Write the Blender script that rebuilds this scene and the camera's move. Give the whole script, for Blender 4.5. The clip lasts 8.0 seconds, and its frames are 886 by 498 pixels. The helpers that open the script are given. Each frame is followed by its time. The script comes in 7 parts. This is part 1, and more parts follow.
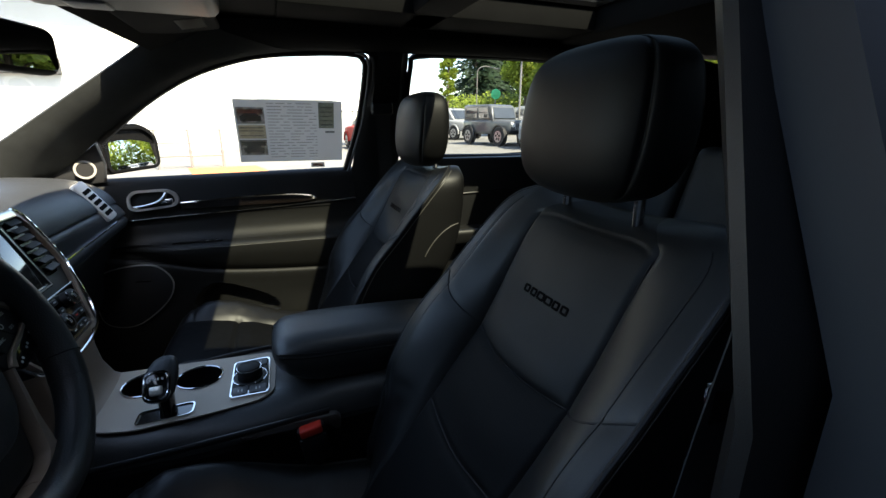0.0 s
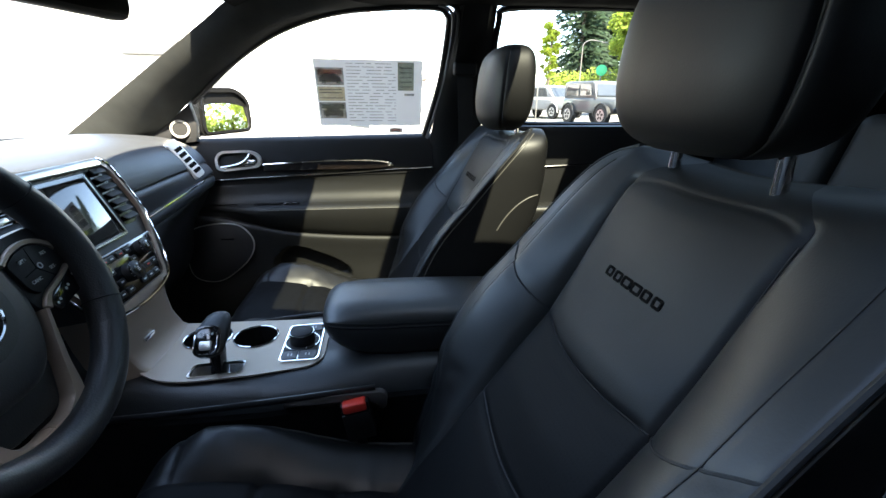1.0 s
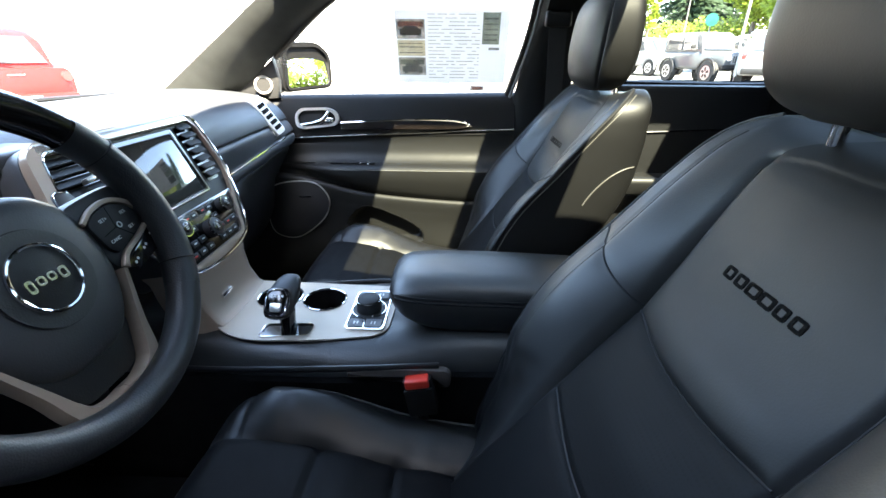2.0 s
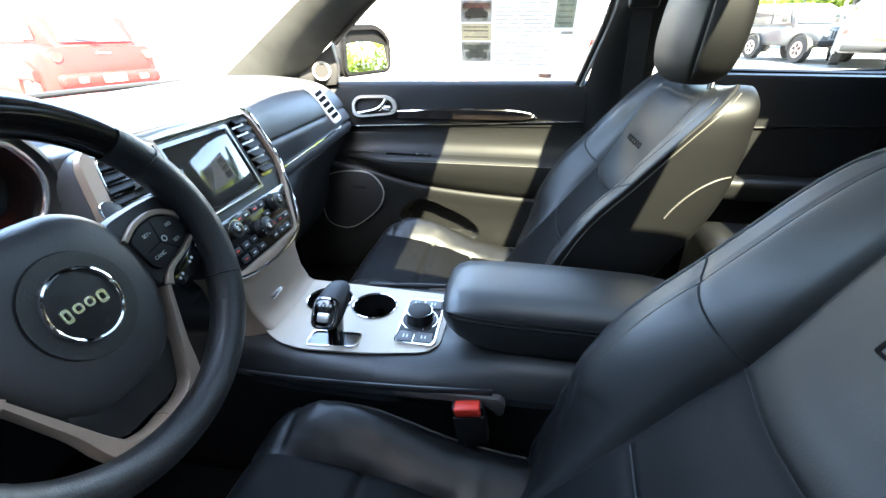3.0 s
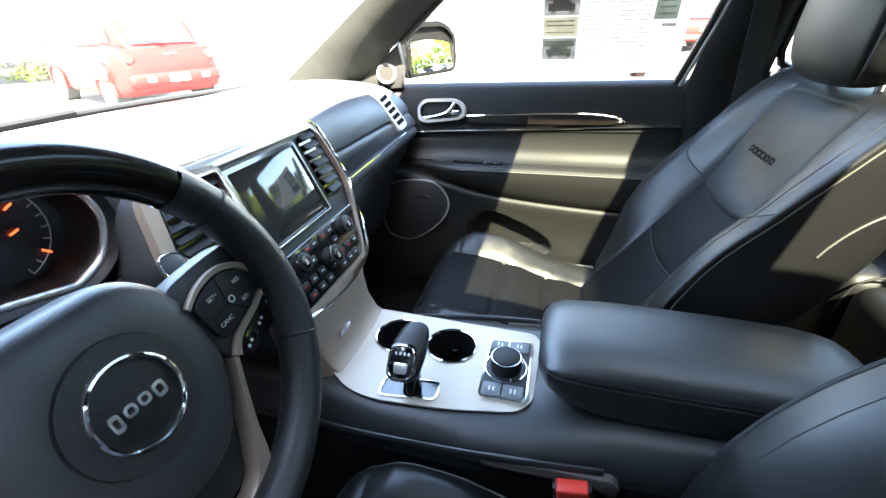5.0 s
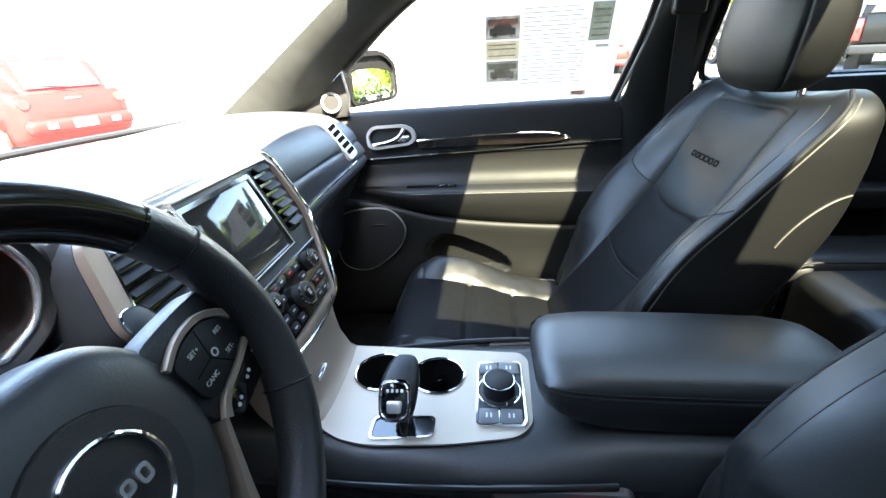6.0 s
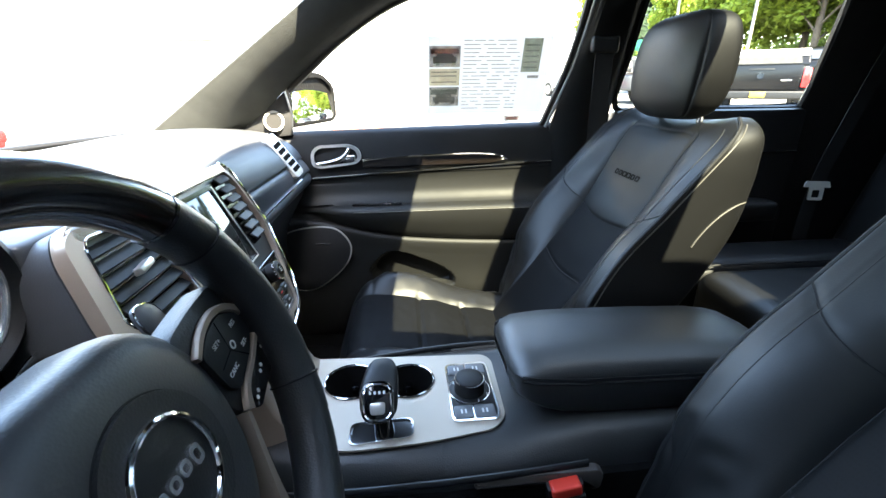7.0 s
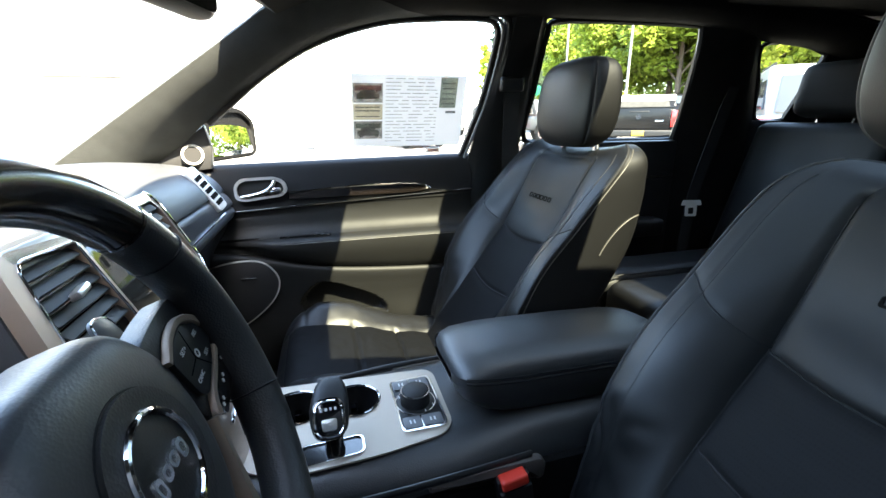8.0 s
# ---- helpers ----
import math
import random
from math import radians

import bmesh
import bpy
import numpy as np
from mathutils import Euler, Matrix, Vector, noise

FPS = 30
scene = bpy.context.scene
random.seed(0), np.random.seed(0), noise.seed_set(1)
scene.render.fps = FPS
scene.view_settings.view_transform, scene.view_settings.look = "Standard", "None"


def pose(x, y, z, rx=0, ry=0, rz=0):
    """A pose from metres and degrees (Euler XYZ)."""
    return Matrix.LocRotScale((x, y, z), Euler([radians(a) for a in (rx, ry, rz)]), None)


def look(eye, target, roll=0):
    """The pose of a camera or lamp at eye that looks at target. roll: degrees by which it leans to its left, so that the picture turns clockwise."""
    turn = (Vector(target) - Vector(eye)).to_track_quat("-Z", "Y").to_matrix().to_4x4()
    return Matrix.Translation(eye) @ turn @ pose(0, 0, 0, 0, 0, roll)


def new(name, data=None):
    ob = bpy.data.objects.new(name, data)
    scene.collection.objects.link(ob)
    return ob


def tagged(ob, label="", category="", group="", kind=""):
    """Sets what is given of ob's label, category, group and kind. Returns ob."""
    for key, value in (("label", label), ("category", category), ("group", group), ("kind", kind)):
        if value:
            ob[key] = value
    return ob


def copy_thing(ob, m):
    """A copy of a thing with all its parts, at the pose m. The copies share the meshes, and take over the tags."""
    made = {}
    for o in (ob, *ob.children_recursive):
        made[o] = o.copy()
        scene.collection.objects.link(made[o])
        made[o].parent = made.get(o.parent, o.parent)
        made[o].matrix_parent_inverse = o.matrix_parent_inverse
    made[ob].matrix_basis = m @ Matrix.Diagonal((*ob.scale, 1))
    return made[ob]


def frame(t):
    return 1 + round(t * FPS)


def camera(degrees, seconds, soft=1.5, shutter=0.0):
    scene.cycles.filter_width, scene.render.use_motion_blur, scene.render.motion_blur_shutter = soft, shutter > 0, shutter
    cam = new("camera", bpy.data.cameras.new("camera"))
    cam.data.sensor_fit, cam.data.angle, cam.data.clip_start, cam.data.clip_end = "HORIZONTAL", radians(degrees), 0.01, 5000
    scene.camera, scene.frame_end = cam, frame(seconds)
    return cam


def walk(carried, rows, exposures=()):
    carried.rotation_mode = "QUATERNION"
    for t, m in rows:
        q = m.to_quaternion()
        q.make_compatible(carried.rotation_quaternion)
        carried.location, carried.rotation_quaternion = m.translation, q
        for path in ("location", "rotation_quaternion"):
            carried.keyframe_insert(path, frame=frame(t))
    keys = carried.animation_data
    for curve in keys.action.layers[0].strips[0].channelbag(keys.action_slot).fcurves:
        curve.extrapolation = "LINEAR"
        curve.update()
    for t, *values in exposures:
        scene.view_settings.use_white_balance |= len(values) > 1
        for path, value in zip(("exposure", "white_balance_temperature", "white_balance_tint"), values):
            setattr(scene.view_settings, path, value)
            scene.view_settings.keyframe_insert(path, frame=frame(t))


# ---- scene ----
cam = camera(90.7, 8.0)
PATH = [
    (0, (0.054, -0.876, 1.273), (0.718, 0.906, 0.724), 0.3),
    (0.5, (0.096, -0.832, 1.243), (0.586, 0.986, 0.602), -0.4),
    (1, (0.120, -0.794, 1.2255), (0.396, 1.070, 0.587), 0.5),
    (1.5, (0.124, -0.766, 1.222), (0.214, 1.093, 0.502), 0.8),
    (3, (0.101, -0.65, 1.248), (-0.172, 1.117, 0.352), 0.2),
    (3.5, (0.086, -0.62, 1.256), (-0.301, 1.123, 0.355), 0.4),
    (4, (0.058, -0.587, 1.254), (-0.404, 1.117, 0.315), -0.6),
    (4.5, (0.033, -0.56, 1.265), (-0.467, 1.131, 0.321), -0.7),
    (6, (-0.051, -0.531, 1.246), (-0.256, 1.282, 0.427), -3.2),
    (6.5, (-0.088, -0.549, 1.245), (-0.098, 1.299, 0.48), -1.2),
    (7, (-0.122, -0.575, 1.233), (0.034, 1.286, 0.517), -0.6),
    (7.5, (-0.152, -0.6, 1.226), (0.189, 1.261, 0.579), 0.7),
    (8, (-0.157, -0.619, 1.218), (0.363, 1.228, 0.656), -0.4),
]
walk(cam, [(t, look(eye, target, roll)) for t, eye, target, roll in PATH], [(0, 2.46, 7100, 8), (0.5, 3.34, 7050, 8), (1.0, 3.88, 7050, 8), (1.5, 4.34, 7100, 8), (3.0, 5.32, 7200, 7), (4.5, 5.34, 7250, 7), (6.0, 5.20, 7300, 7), (6.5, 5.06, 7300, 7), (7.5, 4.74, 7350, 7), (8.0, 4.66, 7350, 7)])


# ---- world, sun and exposure ----
SUN_FROM = Vector((0.30, -0.78, 1.0)).normalized()
world = bpy.data.worlds.new("sky")
scene.world = world
world.use_nodes = True
wt = world.node_tree
wt.nodes.clear()
sky = wt.nodes.new("ShaderNodeTexSky")
sky.sky_type, sky.sun_disc = "NISHITA", False
sky.sun_elevation = math.asin(SUN_FROM.z)
sky.sun_rotation = math.atan2(SUN_FROM.x, SUN_FROM.y)
back = wt.nodes.new("ShaderNodeBackground")
back.inputs["Strength"].default_value = 0.15
wout = wt.nodes.new("ShaderNodeOutputWorld")
wt.links.new(sky.outputs[0], back.inputs[0])
wt.links.new(back.outputs[0], wout.inputs[0])
sun = bpy.data.lights.new("sun", "SUN")
sun.energy, sun.angle, sun.color = 4.8, radians(0.6), (1.0, 0.93, 0.79)
sun_ob = new("sun", sun)
sun_ob.matrix_world = look(SUN_FROM * 30, (0, 0, 0))


# ---- materials ----
def mat(name, color, rough=0.5, metal=0.0, grain=0.0, scale=60.0, vary=0.12, vscale=3.0, coat=0.0, spec=0.5, per_object=0.0, kind="noise", color2=None):
    """A surface with two scales of variation: fine relief, and broad change of colour and gloss."""
    m = bpy.data.materials.new(name)
    m.use_nodes = True
    nt = m.node_tree
    n, l = nt.nodes, nt.links
    b = n["Principled BSDF"]
    b.inputs["Roughness"].default_value = rough
    b.inputs["Metallic"].default_value = metal
    b.inputs["Coat Weight"].default_value = coat
    b.inputs["Coat Roughness"].default_value = 0.06
    b.inputs["Specular IOR Level"].default_value = spec
    co = n.new("ShaderNodeTexCoord")
    big = n.new("ShaderNodeTexNoise")
    big.inputs["Scale"].default_value, big.inputs["Detail"].default_value = vscale, 5
    l.new(co.outputs["Object"], big.inputs["Vector"])
    ramp = n.new("ShaderNodeMixRGB")
    c2 = color2 if color2 else tuple(max(0.0, c * (1 - 2 * vary)) for c in color)
    c1 = color if color2 else tuple(min(1.0, c * (1 + vary)) for c in color)
    ramp.inputs[1].default_value, ramp.inputs[2].default_value = (*c1, 1), (*c2, 1)
    l.new(big.outputs["Fac"], ramp.inputs[0])
    last = ramp.outputs[0]
    if per_object:
        info = n.new("ShaderNodeObjectInfo")
        hsv = n.new("ShaderNodeHueSaturation")
        mr = n.new("ShaderNodeMapRange")
        mr.inputs["To Min"].default_value, mr.inputs["To Max"].default_value = 1 - per_object, 1 + per_object
        l.new(info.outputs["Random"], mr.inputs["Value"])
        l.new(mr.outputs[0], hsv.inputs["Value"])
        l.new(last, hsv.inputs["Color"])
        last = hsv.outputs[0]
    l.new(last, b.inputs["Base Color"])
    rr = n.new("ShaderNodeMapRange")
    rr.inputs["To Min"].default_value, rr.inputs["To Max"].default_value = max(0.02, rough * 0.85), min(1, rough * 1.15)
    l.new(big.outputs["Fac"], rr.inputs["Value"])
    l.new(rr.outputs[0], b.inputs["Roughness"])
    if grain:
        if kind == "noise":
            tex = n.new("ShaderNodeTexNoise")
            tex.inputs["Detail"].default_value = 4
            out = tex.outputs["Fac"]
        else:
            tex = n.new("ShaderNodeTexVoronoi")
            out = tex.outputs["Distance"]
        tex.inputs["Scale"].default_value = scale
        l.new(co.outputs["Object"], tex.inputs["Vector"])
        bump = n.new("ShaderNodeBump")
        bump.inputs["Strength"].default_value = grain
        bump.inputs["Distance"].default_value = 0.001 if scale > 20 else 0.02
        l.new(out, bump.inputs["Height"])
        l.new(bump.outputs[0], b.inputs["Normal"])
    return m


def holes_mat(name, color, rough, pitch, share=0.35):
    """Leather or metal pierced by a fine grid of dark holes."""
    m = mat(name, color, rough)
    n, l = m.node_tree.nodes, m.node_tree.links
    b = n["Principled BSDF"]
    co = n.new("ShaderNodeTexCoord")
    v = n.new("ShaderNodeTexVoronoi")
    v.inputs["Scale"].default_value, v.inputs["Randomness"].default_value = 1 / pitch, 0.0
    l.new(co.outputs["Object"], v.inputs["Vector"])
    lt = n.new("ShaderNodeMath")
    lt.operation = "GREATER_THAN"
    lt.inputs[1].default_value = share
    l.new(v.outputs["Distance"], lt.inputs[0])
    bump = n.new("ShaderNodeBump")
    bump.inputs["Strength"].default_value, bump.inputs["Distance"].default_value = 0.25, 0.0006
    l.new(lt.outputs[0], bump.inputs["Height"])
    l.new(bump.outputs[0], b.inputs["Normal"])
    mix = n.new("ShaderNodeMixRGB")
    mix.inputs[1].default_value = (*(c * 0.6 for c in color), 1)
    src = b.inputs["Base Color"].links[0].from_socket
    l.new(src, mix.inputs[2])
    l.new(lt.outputs[0], mix.inputs[0])
    l.new(mix.outputs[0], b.inputs["Base Color"])
    return m


def glass_mat(name, tint=(1, 1, 1)):
    m = bpy.data.materials.new(name)
    m.use_nodes = True
    n, l = m.node_tree.nodes, m.node_tree.links
    n.clear()
    out = n.new("ShaderNodeOutputMaterial")
    mix = n.new("ShaderNodeMixShader")
    tr = n.new("ShaderNodeBsdfTransparent")
    tr.inputs[0].default_value = (*tint, 1)
    gl = n.new("ShaderNodeBsdfGlossy")
    gl.inputs["Roughness"].default_value = 0.0
    lw = n.new("ShaderNodeLayerWeight")
    lw.inputs[0].default_value = 0.5
    pw = n.new("ShaderNodeMath")
    pw.operation = "POWER"
    pw.inputs[1].default_value = 4.0
    ma = n.new("ShaderNodeMath")
    ma.operation = "MULTIPLY_ADD"
    ma.inputs[1].default_value, ma.inputs[2].default_value = 0.75, 0.035
    l.new(lw.outputs["Facing"], pw.inputs[0])
    l.new(pw.outputs[0], ma.inputs[0])
    l.new(ma.outputs[0], mix.inputs[0])
    l.new(tr.outputs[0], mix.inputs[1])
    l.new(gl.outputs[0], mix.inputs[2])
    l.new(mix.outputs[0], out.inputs[0])
    return m


def glow_mat(name, color, strength):
    m = bpy.data.materials.new(name)
    m.use_nodes = True
    b = m.node_tree.nodes["Principled BSDF"]
    b.inputs["Base Color"].default_value = (*color, 1)
    b.inputs["Emission Color"].default_value = (*color, 1)
    b.inputs["Emission Strength"].default_value = strength
    return m


LEATHER = mat("black_leather", (0.0075, 0.0075, 0.0077), 0.45, spec=0.48, grain=0.07, scale=520, vary=0.25, vscale=9, kind="voronoi")
PERF = holes_mat("perforated_leather", (0.0052, 0.0054, 0.0060), 0.62, 0.0042)
PERF.node_tree.nodes["Principled BSDF"].inputs["Specular IOR Level"].default_value = 0.13
INSERT = mat("matt_black_leather", (0.0068, 0.0069, 0.0072), 0.54, spec=0.30, grain=0.06, scale=520, vary=0.2, vscale=9, kind="voronoi")
SOFT = mat("soft_black_plastic", (0.0110, 0.0112, 0.0118), 0.46, spec=0.5, grain=0.14, scale=500, vary=0.2, vscale=5, kind="voronoi")
DASH = mat("dashboard_skin", (0.031, 0.034, 0.039), 0.42, spec=0.6, grain=0.35, scale=600, vary=0.2, vscale=5, kind="voronoi")
HARD = mat("hard_black_plastic", (0.0085, 0.0085, 0.009), 0.5, spec=0.42, grain=0.25, scale=700, vary=0.2, vscale=6)
GLOSSBLACK = mat("gloss_black", (0.006, 0.006, 0.007), 0.12, vary=0.2, coat=0.6)
WOOD = mat("dark_polished_wood", (0.010, 0.0068, 0.0052), 0.22, vary=0.5, vscale=24, coat=0.4)
CHROME = mat("chrome", (0.82, 0.82, 0.83), 0.08, metal=1.0, vary=0.02)
SATIN = mat("satin_silver", (0.66, 0.64, 0.60), 0.30, metal=0.75, grain=0.08, scale=900, vary=0.05, vscale=8)
PLATE = mat("brushed_warm_silver", (0.49, 0.413, 0.330), 0.46, metal=0.3, grain=0.08, scale=900, vary=0.05, vscale=6)
BRONZE = mat("satin_taupe_metal", (0.34, 0.26, 0.20), 0.40, metal=0.3, grain=0.08, scale=900, vary=0.06, vscale=6)
SUEDE = mat("dark_suede_cloth", (0.038, 0.041, 0.040), 0.9, grain=0.6, scale=350, vary=0.25, vscale=14, spec=0.2)
HEADLINER = mat("black_headlining_cloth", (0.011, 0.011, 0.0115), 0.95, grain=0.5, scale=400, vary=0.2, vscale=10, spec=0.15)
CARPET = mat("black_carpet", (0.007, 0.007, 0.007), 1.0, grain=0.8, scale=300, vary=0.3, vscale=20, spec=0.1)
WEBBING = mat("seat_belt_webbing", (0.014, 0.014, 0.015), 0.7, grain=0.5, scale=500, vary=0.15, vscale=20)
STITCH = mat("grey_thread", (0.15, 0.145, 0.135), 0.7, vary=0.2, vscale=200)
PIPING = mat("grey_piping", (0.10, 0.095, 0.085), 0.5, vary=0.15, vscale=30)
EMBROIDERY = mat("black_embroidery_thread", (0.0028, 0.0028, 0.0030), 0.8, vary=0.2, vscale=200, spec=0.05)
THREAD = mat("dark_thread", (0.007, 0.007, 0.008), 0.7, vary=0.2, vscale=200)
RED = mat("red_plastic", (0.80, 0.05, 0.03), 0.35, vary=0.06)
PRINT = mat("pale_print", (0.62, 0.62, 0.60), 0.5, vary=0.03)
SCREEN = mat("screen_glass", (0.030, 0.030, 0.027), 0.045, vary=0.1, coat=0.35, spec=0.5)
DOORSKIN = mat("soft_door_leather", (0.0084, 0.0083, 0.0075), 0.56, grain=0.2, scale=520, vary=0.2, vscale=6, kind="voronoi", spec=0.42)
SLAT = mat("matt_black_slat", (0.006, 0.006, 0.0065), 0.5, vary=0.2, vscale=20, spec=0.25)
SHUTFACE = mat("dark_grey_shut_face", (0.040, 0.042, 0.046), 0.65, vary=0.1, vscale=5, spec=0.3)
SKIN = mat("soft_fascia_skin", (0.058, 0.062, 0.068), 0.46, grain=0.12, scale=520, vary=0.2, vscale=6, kind="voronoi", spec=0.6)
ARMSKIN = mat("armrest_vinyl", (0.022, 0.0225, 0.0230), 0.44, spec=0.95, grain=0.16, scale=520, vary=0.2, vscale=6, kind="voronoi")
TRACK = mat("brown_grey_plastic", (0.085, 0.072, 0.064), 0.5, grain=0.2, scale=500, vary=0.15, vscale=8)
CONSOLE = mat("console_skin", (0.018, 0.0184, 0.0190), 0.42, spec=0.8, grain=0.14, scale=500, vary=0.2, vscale=5, kind="voronoi")
BRIGHTRING = mat("bright_ring", (0.85, 0.85, 0.85), 0.24, metal=0.8, vary=0.03)
HUB = mat("airbag_skin", (0.030, 0.0305, 0.032), 0.46, grain=0.14, scale=520, vary=0.2, vscale=6, kind="voronoi", spec=0.8)
GRIP = mat("wheel_leather", (0.020, 0.020, 0.0205), 0.45, spec=0.7, grain=0.2, scale=520, vary=0.25, vscale=9, kind="voronoi")
VENTSILVER = mat("silver_vent_paint", (0.74, 0.72, 0.68), 0.4, metal=0.2, grain=0.05, scale=900, vary=0.04, vscale=8)
DARKPAD = mat("matte_black_door_pad", (0.0105, 0.0107, 0.0112), 0.6, grain=0.2, scale=520, vary=0.2, vscale=6, kind="voronoi", spec=0.3)
VOID = mat("slot_shade_black", (0.004, 0.004, 0.004), 0.9, vary=0.2, vscale=60, spec=0.1)
SEALGREY = mat("grey_door_frame", (0.16, 0.16, 0.165), 0.35, vary=0.08, vscale=6)
GRILLE = holes_mat("speaker_grille", (0.016, 0.016, 0.017), 0.55, 0.004, 0.3)
GLASS = glass_mat("window_glass", (0.97, 0.985, 0.975))
TINTED = glass_mat("roof_glass", (0.46, 0.475, 0.46))
PRIVACY = glass_mat("rear_side_glass", (0.64, 0.67, 0.66))
MIRROR = mat("mirror_glass", (0.86, 0.88, 0.88), 0.01, metal=1.0, vary=0.0)
PAPER = mat("printed_paper", (0.50, 0.48, 0.455), 0.6, vary=0.03, vscale=20)
PADDLE = mat("satin_grey_plastic", (0.13, 0.135, 0.14), 0.35, vary=0.1, vscale=20)
INK = mat("grey_ink", (0.74, 0.73, 0.71), 0.6, vary=0.06)
INKMID = mat("mid_grey_ink", (0.66, 0.65, 0.62), 0.6, vary=0.2, vscale=60)
INKDARK = mat("dark_ink", (0.62, 0.64, 0.57), 0.6, vary=0.15, vscale=40)
INKRED = mat("red_brown_ink", (0.72, 0.50, 0.44), 0.6, vary=0.2, vscale=60)
INKTAN = mat("tan_ink", (0.90, 0.84, 0.70), 0.6, vary=0.1, vscale=60)
PICTURE = mat("printed_picture", (0.74, 0.71, 0.67), 0.6, vary=0.30, vscale=60)
BODY = mat("dark_grey_car_body", (0.045, 0.047, 0.050), 0.25, vary=0.03, coat=0.8)
MIRRORBLACK = mat("matt_black_mirror_plastic", (0.0035, 0.0035, 0.0036), 0.6, vary=0.1, spec=0.12)
n_, l_ = PAPER.node_tree.nodes, PAPER.node_tree.links
tl_ = n_.new("ShaderNodeBsdfTranslucent")
l_.new(n_["Principled BSDF"].inputs["Base Color"].links[0].from_socket, tl_.inputs["Color"])
mx_ = n_.new("ShaderNodeMixShader")
mx_.inputs[0].default_value = 0.82
l_.new(n_["Principled BSDF"].outputs[0], mx_.inputs[1])
l_.new(tl_.outputs[0], mx_.inputs[2])
l_.new(mx_.outputs[0], n_["Material Output"].inputs[0])
# thin ink films let the paper behind show through
for m_ in (INK, INKMID, INKDARK, INKRED, INKTAN, PICTURE):
    n_, l_ = m_.node_tree.nodes, m_.node_tree.links
    tr_ = n_.new("ShaderNodeBsdfTransparent")
    l_.new(n_["Principled BSDF"].inputs["Base Color"].links[0].from_socket, tr_.inputs["Color"])
    mx_ = n_.new("ShaderNodeMixShader")
    mx_.inputs[0].default_value = 0.9
    l_.new(n_["Principled BSDF"].outputs[0], mx_.inputs[1])
    l_.new(tr_.outputs[0], mx_.inputs[2])
    l_.new(mx_.outputs[0], n_["Material Output"].inputs[0])
NEEDLE = glow_mat("lit_orange_needle", (1.0, 0.10, 0.03), 0.12)
DIAL = mat("dial_face", (0.014, 0.018, 0.022), 0.35, vary=0.2)


# ---- mesh helpers ----
def part(name, bm, material, parent=None, label="", smooth=True, angle=38.0):
    bmesh.ops.recalc_face_normals(bm, faces=bm.faces)
    if smooth:
        lim = radians(angle)
        for f in bm.faces:
            f.smooth = True
        for e in bm.edges:
            e.smooth = not (len(e.link_faces) == 2 and e.calc_face_angle(0) > lim)
    me = bpy.data.meshes.new(name)
    bm.to_mesh(me)
    bm.free()
    me.materials.append(material)
    ob = new(name, me)
    if parent:
        ob.parent = parent
    if label:
        ob["label"] = label
    return ob


def thing(name, label, category, at=(0, 0, 0), turn=0, group="", kind=""):
    ob = new(name)
    ob.empty_display_size = 0.1
    ob.matrix_basis = pose(*at, 0, 0, turn)
    return tagged(ob, label, category, group, kind)


def moved(bm, m):
    bmesh.ops.transform(bm, matrix=m, verts=bm.verts)
    return bm


def rbox(x0, x1, y0, y1, z0, z1, r=0.01, seg=2):
    """A box between two corners, its edges rounded."""
    bm = bmesh.new()
    bmesh.ops.create_cube(bm, size=1)
    for v in bm.verts:
        v.co = Vector(((x0 + x1) / 2 + v.co.x * (x1 - x0), (y0 + y1) / 2 + v.co.y * (y1 - y0), (z0 + z1) / 2 + v.co.z * (z1 - z0)))
    if r > 0:
        bmesh.ops.bevel(bm, geom=list(bm.edges), offset=min(r, (x1 - x0) * 0.49, (y1 - y0) * 0.49, (z1 - z0) * 0.49), segments=seg, profile=0.6, affect="EDGES")
    return bm


def joined(*bms):
    out = bmesh.new()
    for b in bms:
        me = bpy.data.meshes.new("tmp")
        b.to_mesh(me)
        b.free()
        out.from_mesh(me)
        bpy.data.meshes.remove(me)
    return out


def rounded(pts, r, n=5):
    """The outline through pts with its corners rounded by r (one number, or one for each corner)."""
    out = []
    k = len(pts)
    for i in range(k):
        p0, p, p1 = (Vector(pts[(i + j) % k]) for j in (-1, 0, 1))
        ri = r[i] if isinstance(r, (list, tuple)) else r
        a, b = (p0 - p), (p1 - p)
        d = min(ri, a.length * 0.48, b.length * 0.48)
        a, b = p + a.normalized() * d, p + b.normalized() * d
        for j in range(n + 1):
            t = j / n
            out.append(a * (1 - t) ** 2 + p * 2 * t * (1 - t) + b * t * t)
    return out


def circle(r, n=32, rx=None):
    return [Vector(((rx or r) * math.cos(2 * math.pi * i / n), r * math.sin(2 * math.pi * i / n))) for i in range(n)]


def slab(outline, depth, r=0.0, m=None, seg=2):
    """A plate: the 2D outline in x, y, from z = 0 up to depth, its upper rim rounded by r."""
    bm = bmesh.new()
    low = [bm.verts.new((p[0], p[1], 0)) for p in outline]
    f = bm.faces.new(low)
    top = bmesh.ops.extrude_face_region(bm, geom=[f])
    vs = [v for v in top["geom"] if isinstance(v, bmesh.types.BMVert)]
    bmesh.ops.translate(bm, verts=vs, vec=(0, 0, depth))
    if r > 0:
        es = [e for e in bm.edges if all(v in vs for v in e.verts)]
        bmesh.ops.bevel(bm, geom=es, offset=r, segments=seg, profile=0.5, affect="EDGES")
    return moved(bm, m) if m else bm


